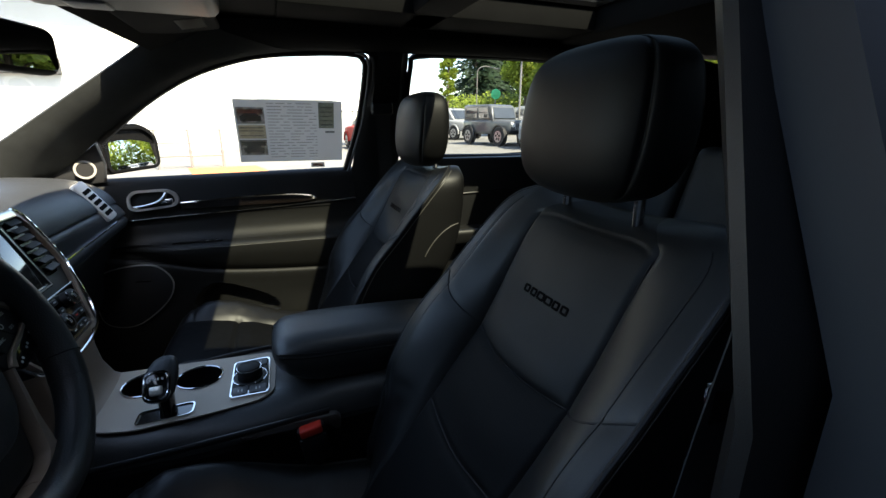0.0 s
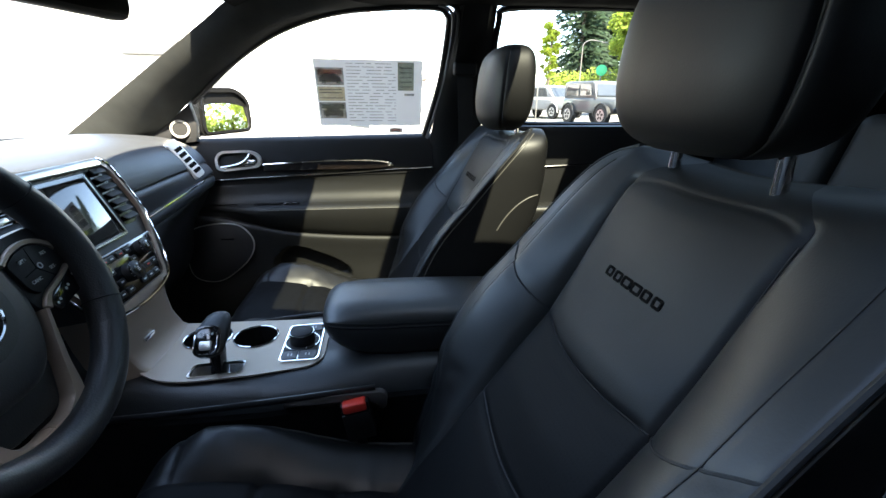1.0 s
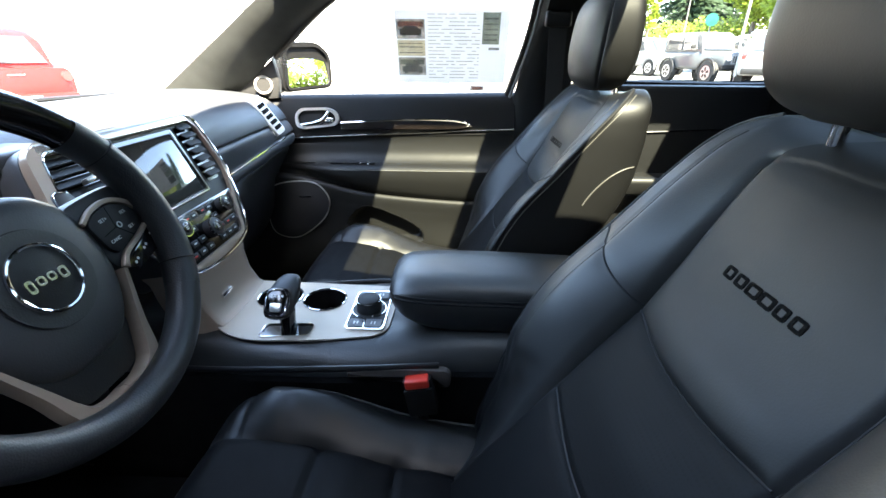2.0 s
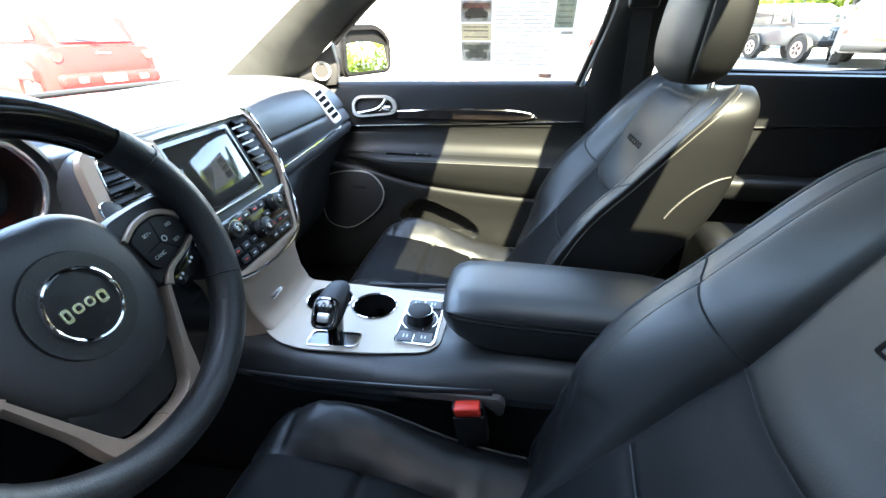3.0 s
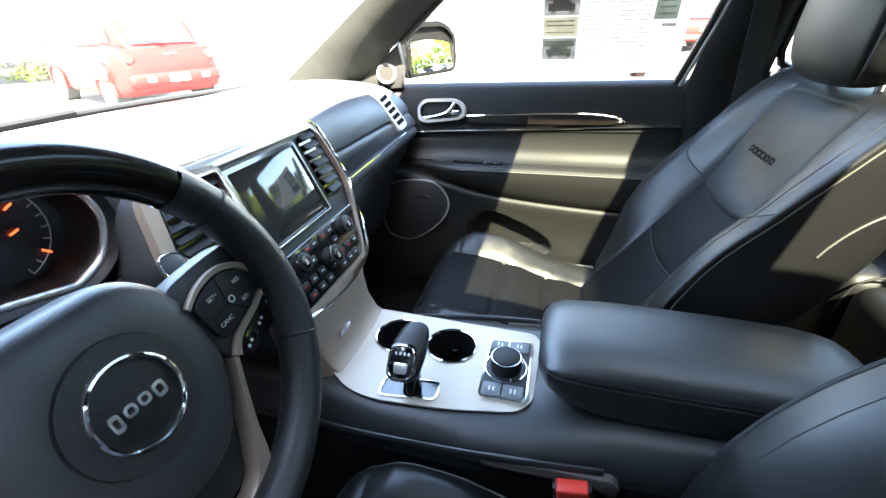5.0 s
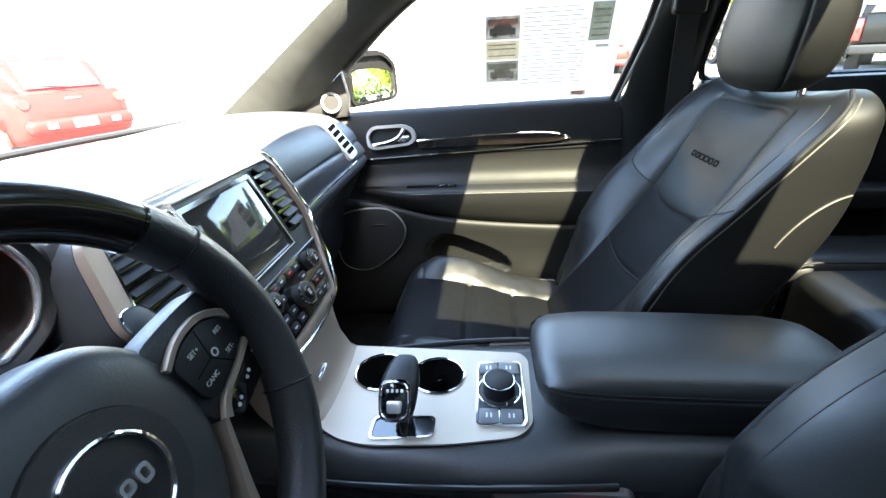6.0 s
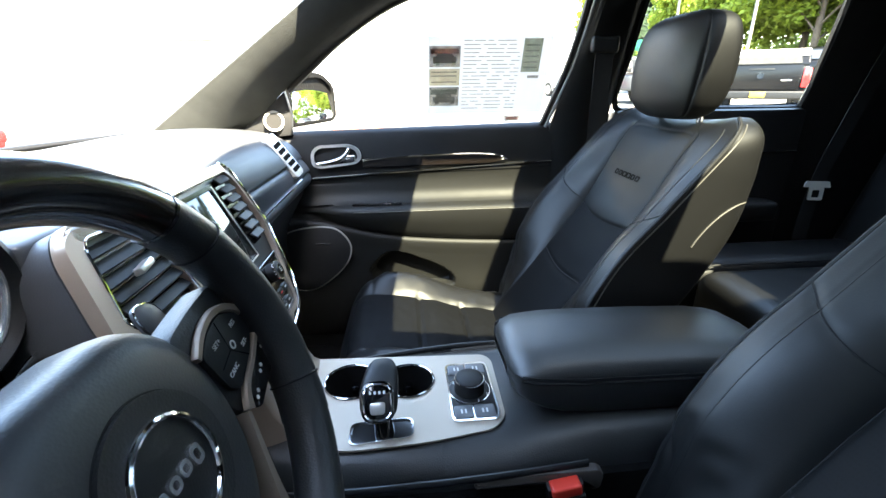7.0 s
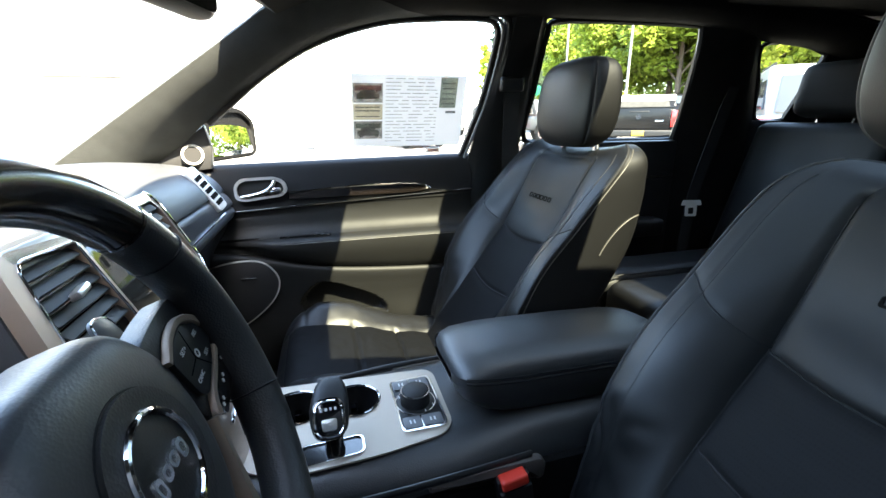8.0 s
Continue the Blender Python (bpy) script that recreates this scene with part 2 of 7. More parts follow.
def frame_ring(outer, inner, depth, m=None, r=0.0):
    """A flat frame between two outlines of equal count."""
    bm = bmesh.new()
    k = len(outer)
    rings = []
    for o, z in ((outer, 0), (outer, depth), (inner, depth), (inner, 0)):
        rings.append([bm.verts.new((p[0], p[1], z)) for p in o])
    for a in range(4):
        for i in range(k):
            A, B = rings[a], rings[(a + 1) % 4]
            bm.faces.new((A[i], A[(i + 1) % k], B[(i + 1) % k], B[i]))
    if r > 0:
        es = [e for e in bm.edges if (e.verts[0].co.z > depth * 0.9 and e.verts[1].co.z > depth * 0.9) and len(e.link_faces) == 2 and e.calc_face_angle(0) > 1.0]
        bmesh.ops.bevel(bm, geom=es, offset=r, segments=2, profile=0.5, affect="EDGES")
    return moved(bm, m) if m else bm


def loft(rings, cap=True, closed=True):
    bm = bmesh.new()
    rows = [[bm.verts.new(p) for p in ring] for ring in rings]
    k = len(rows[0])
    for a, b in zip(rows, rows[1:]):
        for i in range(k if closed else k - 1):
            bm.faces.new((a[i], a[(i + 1) % k], b[(i + 1) % k], b[i]))
    if cap and closed:
        bm.faces.new(rows[0][::-1])
        bm.faces.new(rows[-1])
    return bm


def spline(pts, n=8, closed=False):
    """A smooth line through pts."""
    pts = [Vector(p) for p in pts]
    k, out = len(pts), []
    for i in range(k if closed else k - 1):
        g = (lambda j: pts[j % k]) if closed else (lambda j: pts[max(0, min(k - 1, j))])
        a, b, c, d = g(i - 1), g(i), g(i + 1), g(i + 2)
        for j in range(n):
            t = j / n
            out.append(0.5 * (2 * b + (c - a) * t + (2 * a - 5 * b + 4 * c - d) * t * t + (3 * b - a - 3 * c + d) * t ** 3))
    if not closed:
        out.append(pts[-1])
    return out


def tube(pts, r, n=8, closed=False, profile=None, up=(0, 0, 1)):
    """A tube, or a bar of the given profile, along pts. r: one radius or one for each point."""
    pts = [Vector(p) for p in pts]
    k = len(pts)
    prof = profile or circle(1.0, n)
    rings = []
    for i, p in enumerate(pts):
        a = pts[(i - 1) % k] if closed or i else p
        b = pts[(i + 1) % k] if closed or i < k - 1 else p
        t = (b - a).normalized()
        u = Vector(up)
        side = t.cross(u)
        side = side.normalized() if side.length > 1e-4 else t.orthogonal().normalized()
        nrm = side.cross(t)
        ri = r[i] if isinstance(r, (list, tuple)) else r
        rings.append([p + side * q[0] * ri + nrm * q[1] * ri for q in prof])
    if closed:
        rings.append(rings[0])
        bm = loft(rings, cap=False)
        bmesh.ops.remove_doubles(bm, verts=bm.verts, dist=1e-6)
        return bm
    return loft(rings)


def sheet(f, us, vs, keep=None):
    """A surface f(u, v) over a grid; keep(u, v) picks the cells."""
    bm = bmesh.new()
    g = {}

    def at(i, j):
        if (i, j) not in g:
            g[i, j] = bm.verts.new(f(us[i], vs[j]))
        return g[i, j]
    for i in range(len(us) - 1):
        for j in range(len(vs) - 1):
            if keep is None or keep((us[i] + us[i + 1]) / 2, (vs[j] + vs[j + 1]) / 2):
                bm.faces.new((at(i, j), at(i + 1, j), at(i + 1, j + 1), at(i, j + 1)))
    return bm


def steps(a, b, n):
    return [a + (b - a) * i / n for i in range(n + 1)]


def lerp_table(table, z):
    if z <= table[0][0]:
        return table[0][1]
    for (a, u), (b, v) in zip(table, table[1:]):
        if z <= b:
            t = (z - a) / (b - a)
            return u + (v - u) * t
    return table[-1][1]


def smooth_table(table, z):
    """Like lerp_table, with rounded joints."""
    w = (table[-1][0] - table[0][0]) * 0.03
    return sum(lerp_table(table, z + w * d) for d in (-2, -1, 0, 1, 2)) / 5


def plane_pose(origin, normal, up=(0, 0, 1)):
    """A pose whose z is the normal and whose y is as near to up as may be."""
    n = Vector(normal).normalized()
    x = Vector(up).cross(n).normalized()
    y = n.cross(x)
    m = Matrix((x, y, n)).transposed().to_4x4()
    m.translation = origin
    return m


def lettering(name, text, size, m, material, parent, depth=0.0004):
    """A word in the built-in font, as a mesh."""
    cu = bpy.data.curves.new(name, "FONT")
    cu.body, cu.size, cu.extrude, cu.align_x, cu.align_y = text, size, depth, "CENTER", "CENTER"
    tmp = bpy.data.objects.new(name, cu)
    me = bpy.data.meshes.new_from_object(tmp)
    bpy.data.objects.remove(tmp)
    me.transform(m)
    me.materials.append(material)
    ob = new(name, me)
    ob.parent = parent
    return ob


# ---- cabin shell ----
def mirror_y(p, on):
    return Vector((p[0], -p[1] - 0.02, p[2])) if on else Vector(p)


# front pillar and roof rail in one sweep: inner edge, window edge
RAIL = [
    ((-0.82, 0.640, 1.075), (-0.57, 0.695, 1.075)), ((-0.759, 0.623, 1.118), (-0.52, 0.682, 1.13)),
    ((-0.60, 0.581, 1.220), (-0.418, 0.651, 1.219)), ((-0.45, 0.542, 1.316), (-0.290, 0.614, 1.312)),
    ((-0.30, 0.503, 1.412), (-0.137, 0.576, 1.402)), ((-0.236, 0.486, 1.453), (0.013, 0.556, 1.450)),
    ((-0.10, 0.450, 1.515), (0.155, 0.551, 1.467)), ((0.30, 0.44, 1.53), (0.30, 0.549, 1.473)),
    ((0.70, 0.44, 1.53), (0.70, 0.543, 1.482)), ((0.98, 0.44, 1.53), (0.98, 0.545, 1.48)),
    ((1.22, 0.44, 1.52), (1.22, 0.556, 1.452)), ((1.50, 0.44, 1.50), (1.50, 0.565, 1.430)), ((1.95, 0.44, 1.44), (1.95, 0.59, 1.33)),
]


def rail(on, cut, name, material, label):
    ins = spline([mirror_y(a, on) for a, b in RAIL], 5)
    wins = spline([mirror_y(b, on) for a, b in RAIL], 5)
    s = -1 if on else 1
    rings = []
    for a, b in list(zip(ins, wins))[cut[0]:cut[1]]:
        mid = (a + b) / 2
        out = Vector((0, s * 0.050, 0.030))
        q1 = a * 0.75 + b * 0.25 + Vector((0, -s * 0.010, -0.012))
        q2 = a * 0.30 + b * 0.70 + Vector((0, -s * 0.012, -0.014))
        rings.append([a, q1, q2, b, b + Vector((0, s * 0.015, 0.012)), mid + out, a + Vector((0.012, s * 0.035, 0.022))])
    return tagged(part(name, loft(rings), material), label, "pillar trim", "", "structure")


for side in (False, True):
    rail(side, (0, 31), "front_pillar_trim", SUEDE, "grey suede-covered front pillar trim beside the windscreen")
    rail(side, (30, 61), "roof_rail_trim", HEADLINER, "black cloth roof rail above the side windows")


def post(on, name, f0, f1, g0, g1, low, label):
    """A pillar between two windows: lower and upper ends of its front edge (f) and rear edge (g)."""
    s = -1 if on else 1
    rings = []
    for t in steps(0, 1, 8):
        a, b = mirror_y(Vector(f0).lerp(Vector(f1), t), on), mirror_y(Vector(g0).lerp(Vector(g1), t), on)
        c, d = a.lerp(b, 0.2), a.lerp(b, 0.8)
        rings.append([a, c + Vector((0, -s * 0.022, 0)), d + Vector((0, -s * 0.022, 0)), b, b + Vector((0, s * 0.012, 0)), a + Vector((0, s * 0.012, 0))])
    base = []
    for p in rings[0]:
        base.append(Vector((p.x, p.y, low)))
    return tagged(part(name, loft([base] + rings), HARD), label, "pillar trim", "", "structure")


for side in (False, True):
    fwd = 0.050 if side else 0.018
    post(side, "middle_pillar_trim", (0.272 + fwd, 0.693, 1.08), (0.330 + fwd, 0.556, 1.478), (0.462, 0.685, 1.14), (0.468, 0.546, 1.49), 0.46,
         "black plastic middle pillar trim between the doors")
    post(side, "rear_pillar_trim", (1.046, 0.680, 1.15), (0.985, 0.546, 1.49), (1.36, 0.655, 1.20), (1.22, 0.556, 1.462), 0.46,
         "black plastic rear pillar trim beside the back seat")
    post(side, "tail_pillar_trim", (1.50, 0.66, 1.20), (1.53, 0.565, 1.44), (1.95, 0.62, 1.20), (1.95, 0.59, 1.34), 0.46,
         "black plastic tail pillar trim")
    yy = sorted(mirror_y((0, v, 0), side).y for v in (0.645, 0.72))
    tagged(part("luggage_side_trim", rbox(1.34, 1.95, *yy, 0.46, 1.215, 0.02), SOFT), "black luggage bay side trim below the quarter window", "side trim", "", "structure")

HEAD_Z = 1.53
SR0, SR1 = -0.425, 0.270
OPEN = ((0.083, 0.40), (0.505, 0.945))
bm = joined(rbox(-0.20, 0.083, -0.56, 0.54, HEAD_Z, 1.60, 0.012), rbox(0.40, 0.505, -0.46, 0.44, HEAD_Z, 1.60, 0.012),
            rbox(0.945, 1.95, -0.56, 0.54, HEAD_Z - 0.01, 1.60, 0.012), rbox(0.083, 0.945, -0.56, SR0, HEAD_Z, 1.60, 0.004), rbox(0.083, 0.945, SR1, 0.54, HEAD_Z, 1.60, 0.004))
tagged(part("ceiling", bm, HEADLINER), "black cloth headlining with two glazed roof openings", "ceiling", "", "structure")
for n, (a, b) in enumerate(OPEN):
    w = thing(f"window_{n + 1}", "tinted glass panel of the panoramic sunroof", "sunroof", kind="structure")
    part("pane", rbox(a - 0.01, b + 0.01, SR0 - 0.01, SR1 + 0.01, 1.602, 1.607, 0.0), TINTED, w, smooth=False)
    part("window_frame", frame_ring([Vector(p) for p in ((a, SR0), (b, SR0), (b, SR1), (a, SR1))], [Vector(p) for p in ((a + 0.008, SR0 + 0.008), (b - 0.008, SR0 + 0.008), (b - 0.008, SR1 - 0.008), (a + 0.008, SR1 - 0.008))], 0.012, pose(0, 0, 1.588)), GLOSSBLACK, w, "black seal round the roof glass", smooth=False)

# floor pan, toe board, back panel
tagged(part("floor", joined(rbox(-1.0, 1.95, -0.70, 0.68, 0.36, 0.44, 0.01), rbox(-0.6, 1.1, -0.13, 0.11, 0.43, 0.52, 0.03)), CARPET), "black carpeted car floor with a low tunnel", "floor", "", "structure")
tagged(part("toe_board", joined(rbox(-1.02, -0.92, -0.70, 0.68, 0.40, 1.08, 0.01), rbox(-0.95, -0.60, 0.645, 0.70, 0.44, 1.07, 0.01), rbox(-0.95, -0.60, -0.72, -0.665, 0.44, 1.07, 0.01)), CARPET), "black carpeted toe board and kick panels", "panel", "", "structure")
tagged(part("wall_east", rbox(1.95, 2.0, -0.66, 0.64, 0.40, 1.58, 0.01), HARD), "black tailgate trim closing the cabin", "wall", "", "structure")
tagged(part("sill_trim", joined(rbox(-0.62, 0.30, -0.76, -0.66, 0.38, 0.50, 0.02), rbox(-0.62, 1.1, 0.66, 0.76, 0.36, 0.48, 0.02)), HARD), "black door sill trim", "sill", "", "structure")


def windscreen_at(u, v):
    bx, tx = -0.885 + 0.125 * u * u, -0.335 + 0.10 * u * u
    by, ty = 0.623 * u - 0.01, 0.486 * u - 0.01
    bz, tz = 1.122 - 0.004 * u * u, 1.492 - 0.04 * u * u
    return Vector((bx + (tx - bx) * v, by + (ty - by) * v, bz + (tz - bz) * v + 0.018 * math.sin(math.pi * v)))


w = thing("windscreen", "clear curved windscreen glass with a black edge", "windscreen", kind="structure")
g = part("pane", sheet(windscreen_at, steps(-1, 1, 24), steps(0, 1, 12)), GLASS, w)
g.visible_shadow = False
part("seal", tube([windscreen_at(u, 0.0) for u in steps(-1, 1, 30)], 0.007), HARD, w, "black rubber seal at the foot of the glass")
tagged(part("header_trim", loft([[windscreen_at(u, 1.0) + Vector(d) for d in ((-0.02, 0, 0.01), (0.02, 0, -0.012), (0.16, 0, 0.045), (0.16, 0, 0.09), (-0.02, 0, 0.05))] for u in steps(-1, 1, 16)]), HEADLINER),
       "black cloth header trim above the windscreen", "trim", "", "structure")


TUMBLE = 0.41


def on_side(x, z, off=0.0, on=False):
    p = Vector((x, 0.70 - TUMBLE * (z - 1.1) + off, z))
    return mirror_y(p, on)


def glazed(n, pts, material, label, on=False, frame_r=0.009, frame_mat=None):
    w = thing(f"window_{n}", label, "window", kind="structure")
    out = spline([on_side(x, z, 0.006, on) for x, z in pts], 4, closed=True)
    bm = bmesh.new()
    bm.faces.new([bm.verts.new(p) for p in out])
    g = part("pane", bm, material, w, smooth=False)
    g.visible_shadow = False
    part("window_frame", tube([p + Vector((0, 0.002, 0)) for p in out], frame_r, 6, closed=True, up=(0, 1, 0)), frame_mat or HARD, w, "black rubber window seal")
    return w


REAR_WIN = [(0.478, 1.16), (0.475, 1.30), (0.478, 1.44), (0.50, 1.474), (0.70, 1.483), (0.94, 1.484), (0.985, 1.468), (1.025, 1.33), (1.045, 1.165), (1.03, 1.15), (0.85, 1.15), (0.60, 1.153)]
QUARTER = [(1.24, 1.44), (1.38, 1.452), (1.51, 1.432), (1.535, 1.415), (1.55, 1.30), (1.56, 1.225), (1.50, 1.212), (1.375, 1.215), (1.31, 1.32)]
for side in (False, True):
    glazed(3 + side, REAR_WIN, PRIVACY, "tinted rear door window glass", side)
    glazed(5 + side, QUARTER, PRIVACY, "tinted quarter window glass by the luggage bay", side)

part_ = loft([[Vector((x, y, z)) for x, y in ((0.46, -yb), (0.66, -yb), (0.66, -yb - 0.05), (0.44, -yb - 0.07), (0.385, -yb - 0.05), (0.385, -yb + 0.005))] for z, yb in ((0.46, 0.735), (1.10, 0.735), (1.30, 0.655), (1.50, 0.575))])
tagged(part("pillar_shut_face", part_, SHUTFACE), "black shut face of the driver's side middle pillar", "pillar", "", "structure")

# rear doors' inner trim
for side in (False, True):
    ys = [mirror_y((0, v, 0), side).y for v in (0.655, 0.71)]
    d = thing("rear_door", "closed black rear door with leather armrest", "door", kind="structure")
    part("panel", rbox(0.47, 1.05, min(ys), max(ys), 0.48, 1.15, 0.015), SOFT, d)
    ya = [mirror_y((0, v, 0), side).y for v in (0.585, 0.665)]
    part("armrest", rbox(0.50, 0.98, min(ya), max(ya), 0.83, 0.89, 0.02, 3), LEATHER, d, "black leather armrest")
    yt = mirror_y((0, 0.652, 0), side).y
    part("bright_strip", tube([(0.47, yt, 1.005), (1.04, yt, 1.03)], 0.003, 6), CHROME, d, "thin chrome strip")


# ---- outer shell of the car ----
shell = thing("car_shell", "dark grey sport-utility car body with an open driver's side", "car body")


def shell_sweep(stations, n=12):
    """Cross sections (x, half width, z at the edge, z at the crown)."""
    rings = []
    for x, w, ze, zc in stations:
        top = [Vector((x, -0.01 + w * u, ze + (zc - ze) * (1 - abs(u) ** 2.6))) for u in steps(-1, 1, n)]
        rings.append(top + [p + Vector((0, 0, -0.02)) for p in reversed(top)])
    return loft(rings)


part("roof", shell_sweep([(-0.30, 0.50, 1.50, 1.545), (-0.12, 0.54, 1.565, 1.60), (0.05, 0.56, 1.605, 1.625)]), BODY, shell, "dark grey roof above the windscreen")
part("roof", shell_sweep([(0.955, 0.56, 1.605, 1.63), (1.5, 0.56, 1.59, 1.615), (2.0, 0.56, 1.54, 1.57)]), BODY, shell, "dark grey rear roof")
for s in (-1, 1):
    y0, y1 = sorted(((-0.44 if s < 0 else 0.285), -0.01 + s * 0.60))
    part("roof_side", rbox(0.04, 0.97, y0, y1, 1.602, 1.622, 0.008), BODY, shell)
    part("roof_bar", tube(spline([(0.0, s * 0.50, 1.615), (0.15, s * 0.51, 1.675), (1.4, s * 0.51, 1.675), (1.6, s * 0.50, 1.61)], 6), 0.014, 8), SATIN, shell, "satin roof bar")
    part("front_wing", loft([ring_xz for ring_xz in [[Vector((x, -0.01 + s * y, z)) for y, z in ((0.60, zt), (0.80, zt - 0.03), (0.86, zt - 0.14), (0.86, 0.62), (0.80, 0.45), (0.60, 0.45))] for x, zt in ((-0.62, 1.09), (-1.0, 1.07), (-1.5, 1.03), (-1.85, 0.96))]]), BODY, shell, "dark grey front wing")
    part("rear_quarter", loft([[Vector((x, -0.01 + s * y, z)) for y, z in ((0.72, zt), (0.82, zt - 0.04), (0.88, zt - 0.20), (0.88, 0.60), (0.80, 0.42), (0.72, 0.42))] for x, zt in ((0.47, 1.14), (1.2, 1.17), (1.8, 1.18), (2.06, 1.12))]), BODY, shell, "dark grey rear quarter")
    for x in (-1.28, 1.62):
        t = part("wheel", tube([(x, -0.01 + s * 0.70, 0.38), (x, -0.01 + s * 0.90, 0.38)], 0.38, 32), HARD, shell, "black tyre")
        part("rim", tube([(x, -0.01 + s * 0.89, 0.38), (x, -0.01 + s * 0.915, 0.38)], 0.25, 28), SATIN, t, "silver alloy rim")
part("bonnet", shell_sweep([(-0.90, 0.78, 1.065, 1.105), (-1.15, 0.78, 1.05, 1.095), (-1.6, 0.74, 1.01, 1.06), (-1.86, 0.66, 0.94, 0.99)]), BODY, shell, "dark grey bonnet below the windscreen")
part("cowl", shell_sweep([(-0.86, 0.70, 1.075, 1.100), (-0.93, 0.76, 1.060, 1.085)]), HARD, shell, "black plastic cowl")
part("front_bumper", rbox(-2.02, -1.82, -0.80, 0.78, 0.40, 0.90, 0.07, 3), BODY, shell)
part("rear_bumper", rbox(2.0, 2.14, -0.82, 0.80, 0.40, 0.72, 0.06, 3), BODY, shell)
part("tailgate", rbox(2.0, 2.06, -0.74, 0.72, 0.70, 1.56, 0.03, 2), BODY, shell)
part("wiper", tube(spline([(-0.90, -0.55, 1.118), (-0.88, -0.15, 1.125), (-0.87, 0.10, 1.128)], 6), 0.006, 6), HARD, shell, "black windscreen wiper")


# ---- front seats ----
FRONT_X = [(0.60, 0.060), (0.70, 0.128), (0.76, 0.174), (0.82, 0.220), (0.88, 0.266), (0.95, 0.317), (1.00, 0.346), (1.045, 0.368), (1.10, 0.396), (1.14, 0.420), (1.16, 0.436), (1.172, 0.456), (1.178, 0.480)]
HALF_W = [(0.60, 0.205), (0.68, 0.228), (0.78, 0.238), (0.95, 0.236), (1.06, 0.232), (1.10, 0.230), (1.13, 0.225), (1.15, 0.212), (1.164, 0.188), (1.173, 0.146), (1.178, 0.076)]
THICK = [(0.60, 0.17), (0.80, 0.165), (0.90, 0.150), (1.00, 0.128), (1.07, 0.104), (1.10, 0.089), (1.14, 0.068), (1.160, 0.050), (1.172, 0.030), (1.178, 0.010)]
WING = [(0.60, -0.060), (0.70, -0.020), (0.78, 0.014), (0.83, 0.042), (0.862, 0.056), (0.945, 0.068), (1.01, 0.049), (1.08, 0.025), (1.13, 0.008), (1.165, -0.004), (1.178, -0.004)]
SEAM_Y = 0.123


def curve_table(table, z):
    """A smooth curve through the rows of a table."""
    k = 0
    while k < len(table) - 2 and z > table[k + 1][0]:
        k += 1
    (z0, a), (z1, b) = table[k], table[k + 1]
    h = z1 - z0
    m0 = (b - table[k - 1][1]) / (z1 - table[k - 1][0]) if k else (b - a) / h
    m1 = (table[k + 2][1] - a) / (table[k + 2][0] - z0) if k + 2 < len(table) else (b - a) / h
    t = max(0.0, min(1.0, (z - z0) / h))
    return a * (1 + 2 * t) * (1 - t) ** 2 + h * m0 * t * (1 - t) ** 2 + b * t * t * (3 - 2 * t) - h * m1 * t * t * (1 - t)


def groove(d, width=0.0045, depth=0.007):
    return depth * math.exp(-(d / width) ** 2)


def seam_at(z):
    return SEAM_Y - 0.012 * max(0.0, min(1.0, (0.90 - z) / 0.3)) - 0.05 * max(0.0, min(1.0, (z - 1.13) / 0.048)) ** 2


def cross_seam(y):
    return 0.940 + 0.010 * min(1.0, abs(y) / SEAM_Y) ** 2


def back_front(y, z):
    w, sm = curve_table(HALF_W, z), seam_at(z)
    x = curve_table(FRONT_X, z)
    fade = max(0.0, min(1.0, (1.165 - z) / 0.04))
    b = max(0.0, min(1.0, (abs(y) - sm) / (w - sm)))
    x -= curve_table(WING, z) * (1.06 * (1 - (1 - min(1.0, b / 0.72)) ** 1.6) - 0.06 * b)
    x += groove((b - 0.70) * (w - sm), 0.0022, 0.0022) * fade
    e = max(0.0, min(1.0, (abs(y) - w + 0.006) / 0.006))
    x += 0.004 * (1 - math.sqrt(max(0.0, 1 - e * e)))
    x += groove(abs(y) - sm, 0.0032, 0.0062) * max(0.0, min(1.0, (1.150 - z) / 0.012))
    if abs(y) < sm:
        x += groove(z - 1.148 + 0.020 * (abs(y) / sm) ** 6, 0.0026, 0.0030)
    zs = cross_seam(y)
    if abs(y) < sm:
        x -= 0.006 * (1 - (y / sm) ** 2) * fade
        x += (groove(z - zs, 0.0045, 0.0070) + groove(z - zs + 0.115, 0.004, 0.0055)) * (1 - (y / sm) ** 8)
        x -= 0.008 * math.exp(-((z - zs - 0.030) / 0.028) ** 2) * (1 - (y / sm) ** 4)
        x -= 0.006 * math.exp(-((z - zs + 0.055) / 0.035) ** 2) * (1 - (y / sm) ** 4)
    else:
        x += groove(z - 0.952 - 0.58 * (abs(y) - sm), 0.0055, 0.0022) * min(1.0, (w - abs(y)) / 0.01)
    x += 0.0016 * noise.noise(Vector((y * 14, z * 14, 3.0))) * fade
    # soft creases where the lower bolster bends in
    low = max(0.0, min(1.0, (0.90 - z) / 0.10)) * max(0.0, min(1.0, b * 2.2 - 0.5))
    x += 0.0050 * low * noise.noise(Vector((y * 34 + 5 * noise.noise(Vector((y * 9, z * 9, 1.0))), z * 20, 5.0)))
    return x


def back_rear(y, z):
    w, t = curve_table(HALF_W, z), curve_table(THICK, z)
    a = max(-1.0, min(1.0, y / w))
    xe = back_front(w, z)
    return xe + (curve_table(FRONT_X, z) + t - xe) * (1 - abs(a) ** 24.0) ** (1 / 3.2)


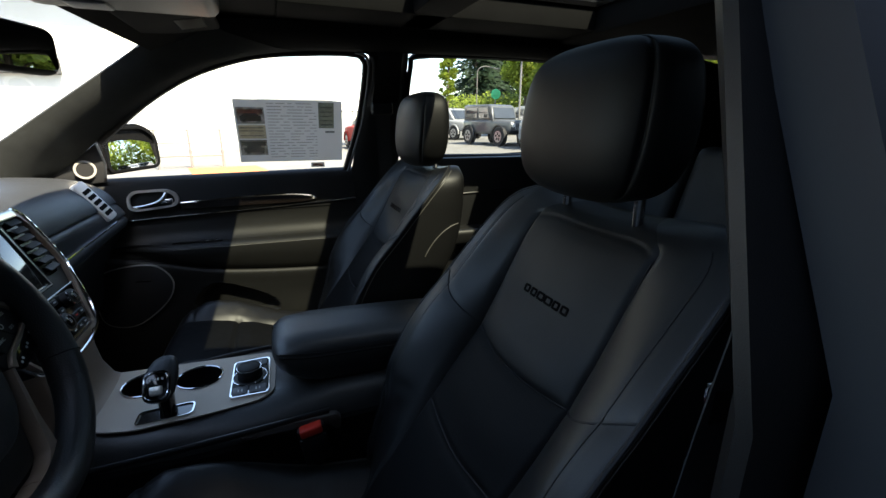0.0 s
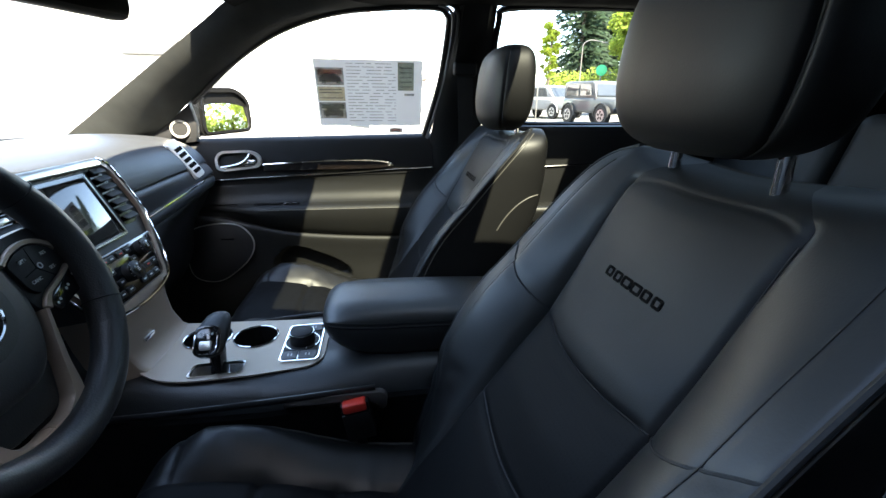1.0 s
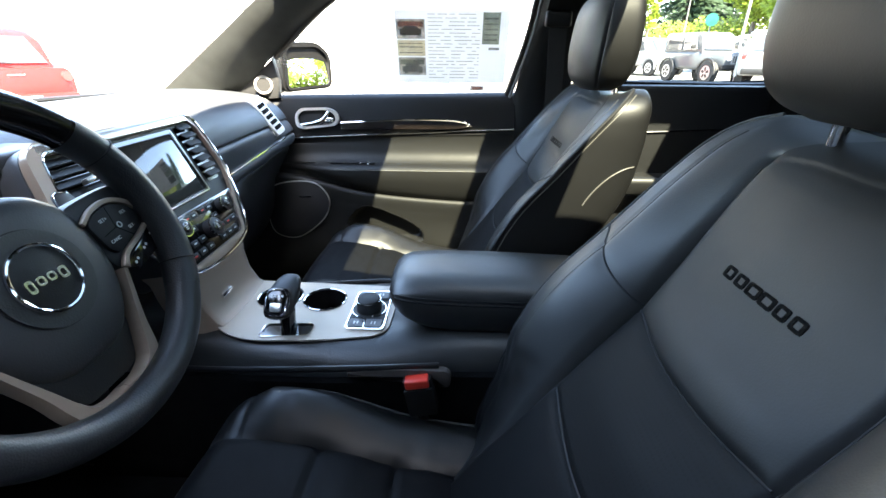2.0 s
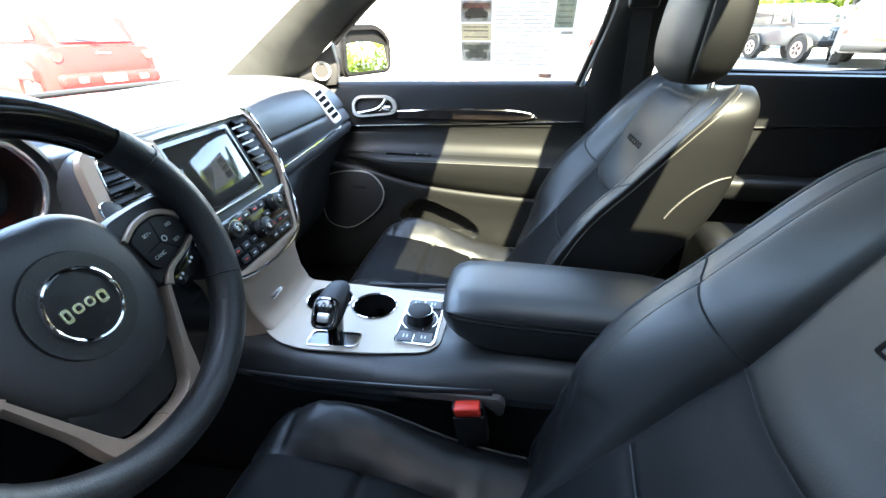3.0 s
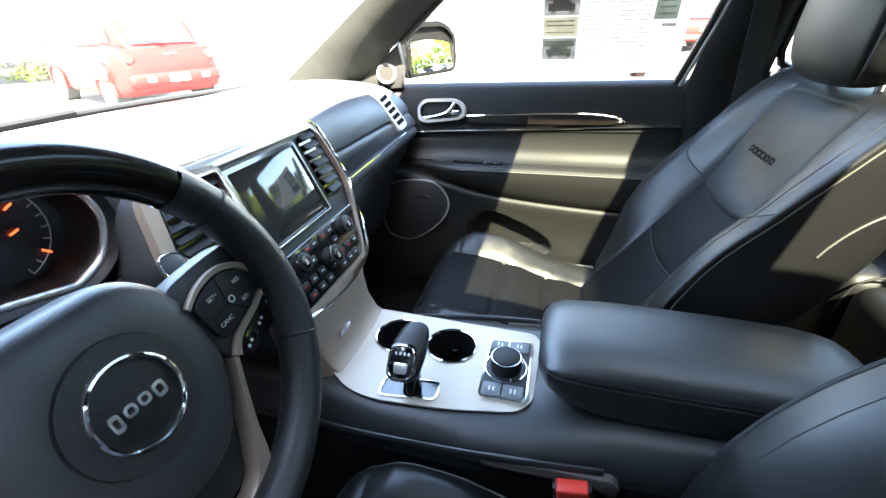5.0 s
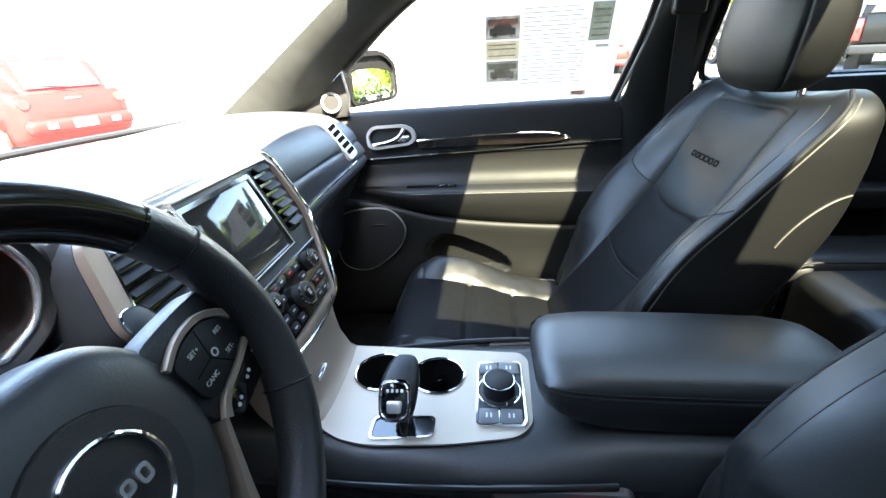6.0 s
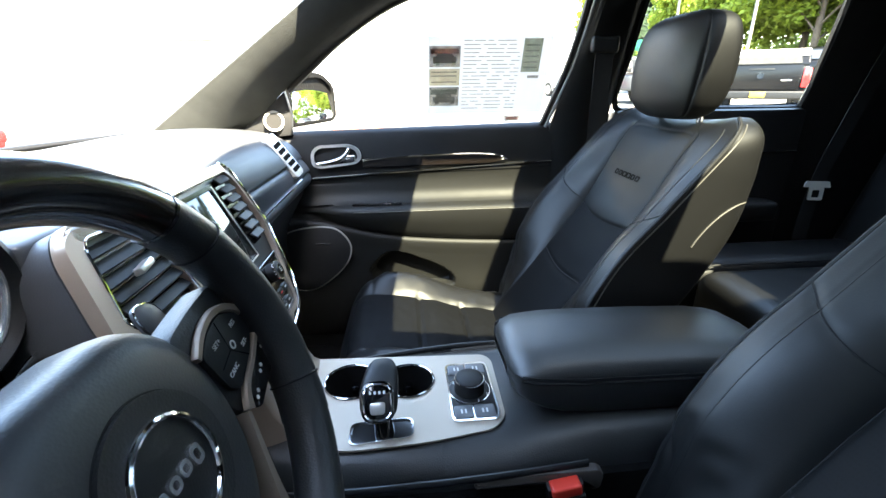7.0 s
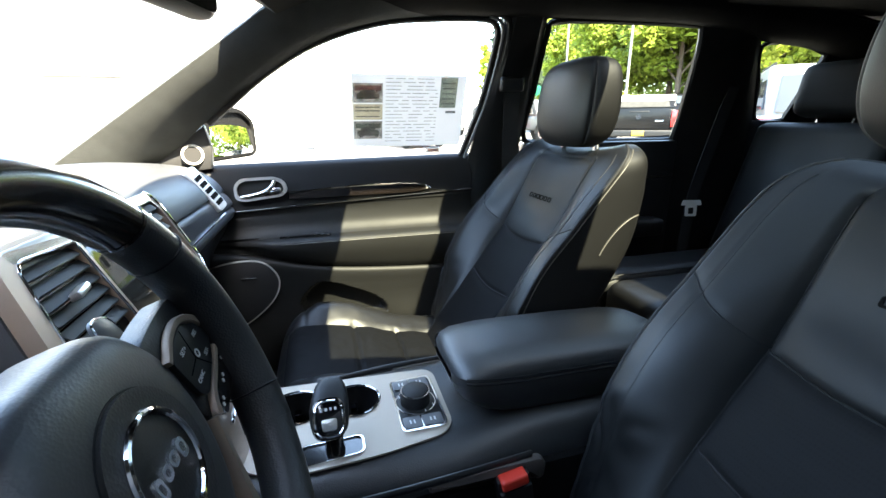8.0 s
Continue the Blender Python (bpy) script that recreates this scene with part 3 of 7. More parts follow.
def seat_back_parts(seat):
    us = [k / 50 for k in range(-50, 51)]
    vs = [k / 120 for k in range(121)]

    def spot(u, v):
        cs = 0.940 + 0.010 * min(1.0, abs(u) / 0.5) ** 2
        z = 0.60 + (cs - 0.60) * v / 0.5 if v <= 0.5 else cs + (1.1779 - cs) * (1 - (1 - (v - 0.5) / 0.5) ** 1.7)
        sm, w = seam_at(z), curve_table(HALF_W, z)
        if abs(u) <= 0.5:
            return sm * u / 0.5, z
        return math.copysign(sm + (w - sm) * (1 - (1 - (abs(u) - 0.5) / 0.5) ** 1.7), u), z

    def dip(y, z):
        t = max(0.0, min(1.0, (z - 1.05) / 0.125))
        return 0.024 * max(0.0, 1 - (y / 0.17) ** 2) * t * t

    def front(u, v):
        y, z = spot(u, v)
        return Vector((back_front(y, z), y, z - dip(y, z)))

    def rear(u, z):
        y = u * curve_table(HALF_W, z)
        return Vector((back_rear(y, z), y, z - dip(y, z)))
    back = part("backrest", sheet(front, us, vs, lambda u, v: abs(u) > 0.5), LEATHER, seat, "black leather backrest with raised side bolsters", angle=80)
    part("upper_insert", sheet(front, us, vs, lambda u, v: abs(u) < 0.5 and v > 0.5), INSERT, back, "smooth black leather upper insert", angle=80)
    part("lower_insert", sheet(front, us, vs, lambda u, v: abs(u) < 0.5 and v < 0.5), PERF, back, "perforated black leather lower insert", angle=80)
    part("back_shell", sheet(rear, [math.copysign(1 - (1 - abs(k / 30)) ** 3.2, k) for k in range(-30, 31)], [0.60 + 0.5779 * (1 - (1 - k / 80) ** 1.7) for k in range(81)]), LEATHER, seat, "black leather rear of the backrest", angle=80)
    for s in (-1, 1):
        line = []
        for z in steps(0.66, 1.168, 60):
            w = curve_table(HALF_W, z)
            line.append((back_front(s * w, z) - 0.0005, s * (w + 0.0006), z))
        part("piping", tube(line, 0.0034, 8), THREAD, back, "dark sewn welt along the bolster edge")
        sew = []
        for z in steps(0.80, 1.160, 60):
            w_, xe = curve_table(HALF_W, z), back_front(curve_table(HALF_W, z), z)
            d_ = min(0.9, 0.011 / (curve_table(FRONT_X, z) + curve_table(THICK, z) - xe))
            sew.append((xe + 0.011, s * (w_ * (1 - d_ ** 3.2) ** (1 / 24.0) + 0.0006), z))
        part("stitching", tube(sew, 0.0013, 5), PIPING, back, "pale stitching beside the welt")
        stitch = []
        for z in steps(0.68, 1.15, 60):
            y = s * (seam_at(z) + 0.70 * (curve_table(HALF_W, z) - seam_at(z)))
            stitch.append((back_front(y, z) - 0.0004, y, z))
        part("stitching", tube(stitch, 0.0011, 5), THREAD, back)
        arc = []
        for x, z in [(q.x, q.y) for q in spline([(0.372, 0.956, 0), (0.381, 0.972, 0), (0.398, 0.994, 0), (0.420, 1.014, 0), (0.444, 1.027, 0), (0.464, 1.031, 0)], 8)]:
            t_, w_ = curve_table(THICK, z), curve_table(HALF_W, z)
            x0_ = back_front(w_, z)
            d_ = max(0.0, min(0.985, (x - x0_) / (curve_table(FRONT_X, z) + t_ - x0_)))
            arc.append((x, s * (w_ * (1 - d_ ** 3.2) ** (1 / 24.0) + 0.001), z))
        part("shell_edge", tube(arc, 0.0015, 6), PIPING, seat, "pale edge of the hard back shell")
    for s in (-1, 1):
        line = []
        for y in steps(SEAM_Y, 0.2345, 20):
            z = 0.952 + 0.58 * (y - SEAM_Y)
            line.append((back_front(s * y, z) - 0.0002, s * y, z))
        part("seam", tube(line, 0.0016, 5), THREAD, back)
    for zz in (0.0, -0.115):
        line = [(back_front(y, cross_seam(y) + zz) - 0.0005, y, cross_seam(y) + zz) for y in steps(-SEAM_Y * 0.97, SEAM_Y * 0.97, 24)]
        part("seam", tube(line, 0.0016, 5), THREAD, back)
    for s in (-1, 1):
        line = [(back_front(s * seam_at(z), z) - 0.0005, s * seam_at(z), z) for z in steps(0.66, 1.120, 60)]
        part("seam", tube(line, 0.0012, 5), THREAD, back)
    # embroidered word as plain hollow blocks
    for i in range(6):
        y, z, hw = 0.0450 - i * 0.0180, 1.038, 0.0088 if i in (2, 3) else 0.0074
        o, q = rounded([(-hw, -0.0062), (hw, -0.0062), (hw, 0.0062), (-hw, 0.0062)], 0.003, 2), rounded([(-hw + 0.0040, -0.0030), (hw - 0.0040, -0.0030), (hw - 0.0040, 0.0030), (-hw + 0.0040, 0.0030)], 0.001, 2)
        part("embroidery", frame_ring(o, q, 0.0007, plane_pose((back_front(y, z) + 0.0001, y, z), (-0.9, 0, 0.42))), EMBROIDERY, back, smooth=False)


CUSH_TOP = [(-0.30, 0.690), (-0.26, 0.714), (-0.20, 0.720), (-0.10, 0.700), (0.01, 0.668), (0.12, 0.646), (0.26, 0.638)]
CUSH_Y = 0.128


def cushion_top(x, y):
    w = 0.256 - 0.012 * max(0.0, (-x - 0.1) / 0.2)
    a = max(-1.0, min(1.0, y / w))
    ef = max(0.0, min(1.0, (x + 0.302) / 0.075))
    z = 0.55 + (smooth_table(CUSH_TOP, x) - 0.55) * ((1 - abs(a) ** 6) ** (1 / 3.0)) * (1 - (1 - ef) ** 2.6) ** 0.5
    b = max(0.0, (abs(y) - 0.120) / 0.078)
    z += (0.024 + 0.024 * math.exp(-((x + 0.13) / 0.11) ** 2)) * (math.sin(min(1, b) * math.pi / 2) ** 1.5) * (1 if b < 1 else max(0.0, 1 - ((b - 1) / 0.75) ** 2)) * min(1.0, max(0.0, (x + 0.29) / 0.10))
    z -= groove(abs(y) - CUSH_Y, 0.0045, 0.007) * ef
    if abs(y) < CUSH_Y:
        z += 0.006 * (1 - (y / CUSH_Y) ** 2)
        for xs in (-0.100, 0.010, 0.12):
            z -= groove(x - xs, 0.005, 0.007)
            z += 0.0040 * math.exp(-((x - xs - 0.05) / 0.03) ** 2)
    z -= groove(x + 0.222, 0.004, 0.004) * (1 if abs(y) > CUSH_Y else 0)
    return z + 0.0015 * noise.noise(Vector((x * 13, y * 13, 7.0))) + 0.0012 * noise.noise(Vector((x * 45, y * 45, 2.0)))


def cushion_parts(seat):
    xs = steps(-0.302, 0.26, 110)
    us = [math.sin(math.pi / 2 * u) for u in steps(-1, 1, 90)]

    def f(u, x):
        w = 0.256 - 0.012 * max(0.0, (-x - 0.1) / 0.2)
        return Vector((x, u * w, cushion_top(x, u * w)))
    c = part("cushion", sheet(f, us, xs, lambda u, x: abs(u * 0.264) > CUSH_Y or x < -0.262), LEATHER, seat, "black leather seat cushion with raised sides", angle=80)
    part("cushion_insert", sheet(f, us, xs, lambda u, x: not (abs(u * 0.264) > CUSH_Y or x < -0.262)), PERF, c, "perforated leather cushion insert with cross seams", angle=80)
    part("cushion_base", rbox(-0.292, 0.30, -0.246, 0.246, 0.47, 0.62, 0.04, 3), LEATHER, seat)
    part("seat_base", rbox(-0.20, 0.32, -0.22, 0.22, 0.44, 0.54, 0.02), HARD, seat, "black plastic seat base")
    for s in (-1, 1):
        line = [(x, s * 0.222, cushion_top(x, s * 0.222) + 0.0012) for x in steps(-0.245, 0.20, 50)]
        part("piping", tube(line, 0.0017, 6), PIPING, c, "thin pale piping on the cushion edge")
        part("side_shield", rbox(-0.22, 0.30, min(s * 0.244, s * 0.260), max(s * 0.244, s * 0.260), 0.47, 0.60, 0.015), HARD, seat, "black plastic side shield")
    part("recline_lever", joined(rbox(0.06, 0.14, 0.256, 0.272, 0.60, 0.635, 0.008)), SATIN, seat, "silver recline lever")


def headrest_parts(seat):
    table = [(0.0, 0.50, 0.45), (0.012, 0.74, 0.70), (0.035, 0.90, 0.90), (0.075, 0.985, 1.0), (0.12, 1.0, 1.0), (0.165, 0.965, 0.95), (0.195, 0.89, 0.83), (0.212, 0.76, 0.64), (0.222, 0.52, 0.38), (0.226, 0.22, 0.12)]
    rings = []
    for z, a, b in spline(table, 5):
        ring = []
        for i in range(120):
            t = 2 * math.pi * i / 120
            c, s = math.cos(t), math.sin(t)
            y = 0.127 * a * math.copysign(abs(s) ** 0.46, s)
            x = -0.048 * b * math.copysign(abs(c) ** 0.52, c)
            if c > 0:
                x -= 0.016 * (1 - min(1.0, abs(y) / (0.116 * a)) ** 2) * b
            # valley where front panel and side panel are sewn together
            x += 0.005 * math.exp(-((t - 0.98) / 0.05) ** 2) + 0.005 * math.exp(-((t - 5.303) / 0.05) ** 2)
            y -= 0.003 * math.exp(-((t - 0.98) / 0.05) ** 2) - 0.003 * math.exp(-((t - 5.303) / 0.05) ** 2)
            ring.append(Vector((0.440 + x + (z - 0.1) * 0.06, y, 1.158 + z * 0.865)))
        rings.append(ring)
    h = part("headrest", loft(rings), INSERT, seat, "padded black leather headrest", angle=80)
    for k, s in ((19, 1), (101, -1)):
        part("seam", tube(spline([r[k] + Vector((-0.0006, s * 0.0006, 0)) for r in rings[8:-10:3]], 3), 0.0012, 5), THREAD, h)
    for s in (-1, 1):
        part("post", tube([(0.456, s * 0.070, 1.05), (0.456, s * 0.070, 1.19)], 0.0065, 12), CHROME, h, "chrome headrest post")


seat = thing("front_seat", "black leather passenger seat with sunlit side, beside the armrest", "car seat", (0, 0.338, 0), group="front seats")
seat_back_parts(seat)
cushion_parts(seat)
headrest_parts(seat)
driver = copy_thing(seat, pose(0.026, -0.394, 0))
for o in driver.children:
    if o.name.startswith("cushion"):
        o.matrix_basis = Matrix.Translation((0.004, 0, 0.000)) @ o.matrix_basis
    if o.name.startswith("headrest"):
        o.matrix_basis = pose(-0.008, 0.016, 0.020) @ Matrix.Translation((0.440, 0, 1.25)) @ Matrix.Diagonal((1.12, 1.06, 1.0, 1.0)) @ Matrix.Translation((-0.440, 0, -1.25)) @ o.matrix_basis
driver["label"] = "black leather driver's seat with perforated inserts, behind the steering wheel"


# ---- seat belts ----
def belt(on, label):
    b = thing("seat_belt", label, "seat belt")
    sx = lambda p: mirror_y(p, on)
    s = -1 if on else 1
    part("shoulder_ring", joined(moved(rbox(-0.035, 0.035, -0.012, 0.012, -0.020, 0.020, 0.01, 3), Matrix.Translation(sx((0.385 + (0.07 if on else 0), 0.585, 1.315))))), HARD, b, "black plastic shoulder ring")
    pts = spline([sx((0.455, 0.590, 1.31)), sx((0.415, 0.640, 1.20)), sx((0.375, 0.643, 1.00)), sx((0.32, 0.650, 0.75)), sx((0.27, 0.655, 0.52))], 8) if on else spline([sx((0.385, 0.580, 1.31)), sx((0.40, 0.615, 1.10)), sx((0.42, 0.640, 0.80)), sx((0.42, 0.650, 0.52))], 8)
    part("webbing", tube(pts, 1.0, profile=[Vector(q) for q in ((-0.0235, -0.0008), (0.0235, -0.0008), (0.0235, 0.0008), (-0.0235, 0.0008))], up=(0, 1, 0)), WEBBING, b, "black woven belt webbing", smooth=False)
    part("tongue", moved(rbox(-0.02, 0.02, -0.004, 0.004, -0.02, 0.02, 0.004), Matrix.Translation(sx((0.405, 0.612, 1.05) if not on else (0.386, 0.640, 1.05)))), CHROME, b)


belt(False, "black seat belt hanging from the middle pillar")
belt(True, "black seat belt hanging beside the driver's seat")


def buckle(at, tilt, label):
    b = thing("belt_buckle", label, "belt buckle", at)
    tm_ = Matrix.Rotation(radians(tilt), 4, "Y")
    part("body", moved(joined(rbox(-0.024, 0.024, -0.010, 0.014, -0.05, 0.020, 0.005), rbox(-0.024, 0.024, -0.0145, 0.0, -0.05, 0.004, 0.004)), tm_), HARD, b)
    part("release_button", moved(rbox(-0.0195, 0.0195, -0.0150, 0.0085, 0.006, 0.0225, 0.004, 3), tm_), RED, b, "bright red release button")
    part("stalk", tube([(0.0, 0, -0.04), (0.03, 0.0, -0.16), (0.05, 0, -0.27)], 0.009, 8), HARD, b)


buckle((0.068, -0.171, 0.732), -10, "black belt buckle with red button beside the driver's seat")
buckle((0.074, 0.128, 0.715), -12, "black belt buckle with red button beside the passenger seat")


# ---- back seat ----
rear = thing("rear_bench", "dark leather back seat with headrests", "car seat")
for y0, y1 in ((-0.63, -0.205), (-0.200, 0.415), (0.420, 0.61)):
    part("cushion", rbox(0.615, 1.26, y0, y1, 0.52, 0.775, 0.062, 6), LEATHER, rear, "black leather seat cushion with a rolled front edge")
for y in (-0.2025, 0.4175):
    part("piping", tube(spline([(0.622, y, 0.58), (0.618, y, 0.68), (0.632, y, 0.745), (0.668, y, 0.772), (0.74, y, 0.774), (1.05, y, 0.774)], 6), 0.0028, 6), THREAD, rear, "pale piping between the cushions")
for y0, y1 in ((-0.63, -0.22), (-0.215, 0.195), (0.20, 0.61)):
    bm = moved(rbox(-0.065, 0.065, y0, y1, 0.0, 0.56, 0.045, 4), Matrix.Translation((1.22, 0, 0.66)) @ Matrix.Rotation(radians(17), 4, "Y"))
    part("backrest", bm, INSERT, rear)
    yc = (y0 + y1) / 2
    if abs(yc) > 0.1:
        h = part("headrest", moved(rbox(-0.05, 0.05, -0.125, 0.125, 0, 0.165, 0.042, 4), Matrix.Translation((1.395, yc, 1.22)) @ Matrix.Rotation(radians(10), 4, "Y")), PERF, rear, "black leather rear headrest")
        for s in (-0.05, 0.05):
            part("post", tube([(1.385, yc + s, 1.17), (1.398, yc + s, 1.235)], 0.006, 8), CHROME, h, "chrome post")
b = thing("rear_seat_belt", "black rear seat belt with a bright metal tongue", "seat belt")
part("webbing", tube(spline([(1.20, 0.585, 1.40), (1.14, 0.600, 1.15), (1.085, 0.600, 0.93), (1.08, 0.60, 0.66)], 8), 1.0, profile=[Vector(q) for q in ((-0.0235, -0.0008), (0.0235, -0.0008), (0.0235, 0.0008), (-0.0235, 0.0008))], up=(0, 1, 0)), WEBBING, b, smooth=False)
tm = plane_pose((1.083, 0.594, 0.922), (-0.25, -1, 0.1))
part("tongue", joined(frame_ring(rounded([(-0.020, -0.030), (0.020, -0.030), (0.020, 0.010), (-0.020, 0.010)], 0.006), rounded([(-0.010, -0.022), (0.010, -0.022), (0.010, 0.0), (-0.010, 0.0)], 0.004), 0.003, tm), slab(rounded([(-0.036, 0.008), (0.036, 0.008), (0.030, 0.026), (-0.030, 0.026)], 0.004), 0.004, 0, tm)), VENTSILVER, b, "bright metal buckle tongue")


# ---- dashboard ----
PROFILE = [(-0.93, 1.085), (-0.87, 1.105), (-0.80, 1.120), (-0.72, 1.131), (-0.64, 1.136), (-0.58, 1.134), (-0.535, 1.126), (-0.505, 1.112), (-0.486, 1.094), (-0.474, 1.072), (-0.468, 1.060)]
FASCIA = [(-0.472, 1.057), (-0.462, 1.050), (-0.450, 1.030), (-0.443, 1.008), (-0.443, 0.998)]
LOWER = [(-0.452, 0.992), (-0.468, 0.975), (-0.470, 0.93), (-0.472, 0.84), (-0.490, 0.74), (-0.53, 0.66), (-0.62, 0.61), (-0.93, 0.60)]


def dash_dx(y):
    return -0.020 * max(0.0, (y - 0.15) / 0.5) ** 1.5 - 0.02 * max(0.0, (-y - 0.2) / 0.5) ** 1.5


def dash_dz(y):
    return -0.012 * max(0.0, (abs(y) - 0.45) / 0.2) ** 2


def dash_sweep(profile, y0, y1, n=20):
    line = spline([(x, 0, z) for x, z in profile], 4)
    front = max(p.x for p in line)
    rings = []
    for y in steps(y0, y1, n):
        rings.append([Vector((p.x + dash_dx(y) * max(0.0, min(1.0, (p.x + 0.9) / 0.35)), y, p.z + dash_dz(y))) for p in line])
    return loft(rings, cap=False, closed=False)


dash = thing("dashboard", "black soft-touch dashboard with a silver-framed centre screen", "dashboard")
def seam_x(y):
    return -0.457 + 0.17 * max(0.0, y - 0.30)


def seam_z(y):
    return 1.016 + 0.083 * (y - 0.296)


def strip_pt(y):
    return Vector((-0.459 + 0.255 * max(0.0, y - 0.343), y, 0.939 + 0.223 * (y - 0.343)))


def across(rows, y0, y1, n=26):
    """Sweeps a profile given by rows(y) along the width of the dash."""
    return loft([spline([(x, y, z) for x, z in rows(y)], 4) for y in steps(y0, y1, n)], cap=False, closed=False)


def top_rows(y):
    sx, sz = seam_x(y), seam_z(y)
    rows = [(x, z + dash_dz(y)) for x, z in PROFILE[:6]]
    return rows + [(-0.58 + f * (sx + 0.58), 1.134 + dash_dz(y) * (1 - g) - g * (1.134 - sz)) for f, g in ((0.30, 0.06), (0.55, 0.17), (0.78, 0.40), (0.93, 0.70), (1.0, 0.98), (0.985, 1.02))]


def pad_rows(y):
    sx, sz, c = seam_x(y), seam_z(y), strip_pt(y)
    return [(sx - 0.020, sz - 0.003), (sx - 0.004, sz - 0.005), (sx + 0.004, sz * 0.75 + c.z * 0.25), (sx * 0.4 + c.x * 0.6 + 0.004, sz * 0.4 + c.z * 0.6), (c.x + 0.001, c.z + 0.004), (c.x - 0.012, c.z)]


def knee_rows(y):
    c = strip_pt(y)
    return [(c.x - 0.012, c.z - 0.001), (c.x + 0.001, c.z - 0.005), (c.x + 0.003, c.z - 0.020), (c.x - 0.008, c.z - 0.036), (c.x - 0.030, c.z - 0.044)]


def box_rows(y):
    c = strip_pt(y)
    return [(c.x - 0.030, c.z - 0.042), (c.x - 0.020, c.z - 0.052), (-0.455, 0.86), (-0.475, 0.76), (-0.53, 0.67), (-0.62, 0.61), (-0.93, 0.60)]


part("dash_top", dash_sweep(PROFILE, -0.665, -0.552, 8), DASH, dash, "sunlit black textured dash top", angle=80)
part("dash_top", dash_sweep(PROFILE[:6], -0.552, -0.19, 16), DASH, dash, "sunlit black textured dash top", angle=80)
part("dash_top", across(top_rows, -0.19, 0.640, 40), DASH, dash, "sunlit black textured dash top", angle=80)
part("passenger_fascia", across(pad_rows, 0.12, 0.640), SKIN, dash, "black padded strip across the dash", angle=80)
part("lower_pad", across(knee_rows, 0.12, 0.640), SKIN, dash, "narrow padded strip below the chrome line", angle=80)
part("glove_box_panel", across(box_rows, 0.08, 0.640), HARD, dash, "dark glove box and knee panel", angle=80)
part("driver_fascia", dash_sweep(FASCIA, -0.665, -0.552, 6), SOFT, dash, angle=80)
part("inner_fascia", rbox(-0.53, -0.447, -0.204, -0.12, 0.965, 1.108, 0.008, 3), SKIN, dash, "black fascia between dials and vent")
part("lower_fascia", rbox(-0.53, -0.452, -0.555, -0.12, 0.955, 0.992, 0.008, 3), SOFT, dash, "black strip below the dials")
part("fascia_strip", tube(spline([(-0.446, -0.262, 1.000), (-0.445, -0.250, 1.011), (-0.445, -0.225, 1.018), (-0.445, -0.195, 1.015), (-0.445, -0.160, 1.001)], 5), 0.0016, 6), CHROME, dash, "thin chrome line below the dials")
sb_ = part("start_button", slab(circle(0.013, 24), 0.006, 0.001, plane_pose((-0.453, -0.197, 0.980), (1, 0, 0.1))), GLOSSBLACK, dash, "black start button with an orange lamp")
part("button_lamp", slab(rounded([(-0.005, -0.0015), (0.005, -0.0015), (0.005, 0.0015), (-0.005, 0.0015)], 0.0005, 1), 0.0006, 0, plane_pose((-0.4465, -0.197, 0.986), (1, 0, 0.1))), NEEDLE, sb_, smooth=False)
part("knee_panel", dash_sweep(LOWER, -0.665, -0.10), HARD, dash, "dark knee panel below the wheel", angle=80)
part("bright_strip", tube([strip_pt(y) + Vector((0.0015, 0, 0)) for y in steps(0.17, 0.592, 20)], 0.0030, 8), CHROME, dash, "thin chrome strip across the dash")
part("end_panel", rbox(-0.90, -0.50, 0.640, 0.665, 0.60, 1.085, 0.01), HARD, dash)
part("end_panel", rbox(-0.90, -0.50, -0.685, -0.66, 0.60, 1.085, 0.01), HARD, dash)
part("core", rbox(-0.88, -0.50, -0.15, 0.15, 0.60, 1.09, 0.02), HARD, dash)

# outer air vent
ly_ = Vector((-0.056, -0.016, 0.089)).normalized()
ln_ = Vector((0.78, -0.38, 0.42))
ln_ = (ln_ - ly_ * ln_.dot(ly_)).normalized()
lx_ = ly_.cross(ln_)
vm = pose(0, 0, 0) @ Matrix(((lx_.x, ly_.x, ln_.x, -0.438), (lx_.y, ly_.y, ln_.y, 0.566), (lx_.z, ly_.z, ln_.z, 1.0535), (0, 0, 0, 1))) @ pose(0, 0, 0.019)
vent = part("side_vent", slab(rounded([(-0.019, -0.060), (0.019, -0.060), (0.021, 0.060), (-0.021, 0.060)], 0.011), 0.040, 0.004, vm @ pose(0, 0, -0.034)), VENTSILVER, dash, "silver-framed outer air vent")
for i in range(5):
    z = -0.040 + i * 0.0175
    # flat black plates imitate the shaded depth of open slots
    part("slot", slab(rounded([(-0.014, z - 0.0050), (0.014, z - 0.0050), (0.014, z + 0.0060), (-0.014, z + 0.0060)], 0.002, 2), 0.0015, 0, vm @ pose(0, 0, 0.0055)), VOID, vent, smooth=False)

# ---- centre stack ----
SM = plane_pose((-0.385, 0.0, 1.04), (0.906, 0, 0.423))
OUT = [(-0.210, 0.066), (-0.192, 0.086), (0.140, 0.082), (0.163, 0.060), (0.172, -0.030), (0.160, -0.062), (0.098, -0.168), (-0.098, -0.168), (-0.146, -0.070), (-0.212, -0.046), (-0.232, -0.014)]
outer = rounded(OUT, 0.018, 4)
inner = rounded([(x * 0.962 - 0.0008, y * 0.945 - 0.0025) for x, y in OUT], 0.015, 4)
stack = part("control_panel", slab(inner, 0.10, 0, SM @ pose(0, 0, -0.103)), SOFT, dash, "black centre stack panel")
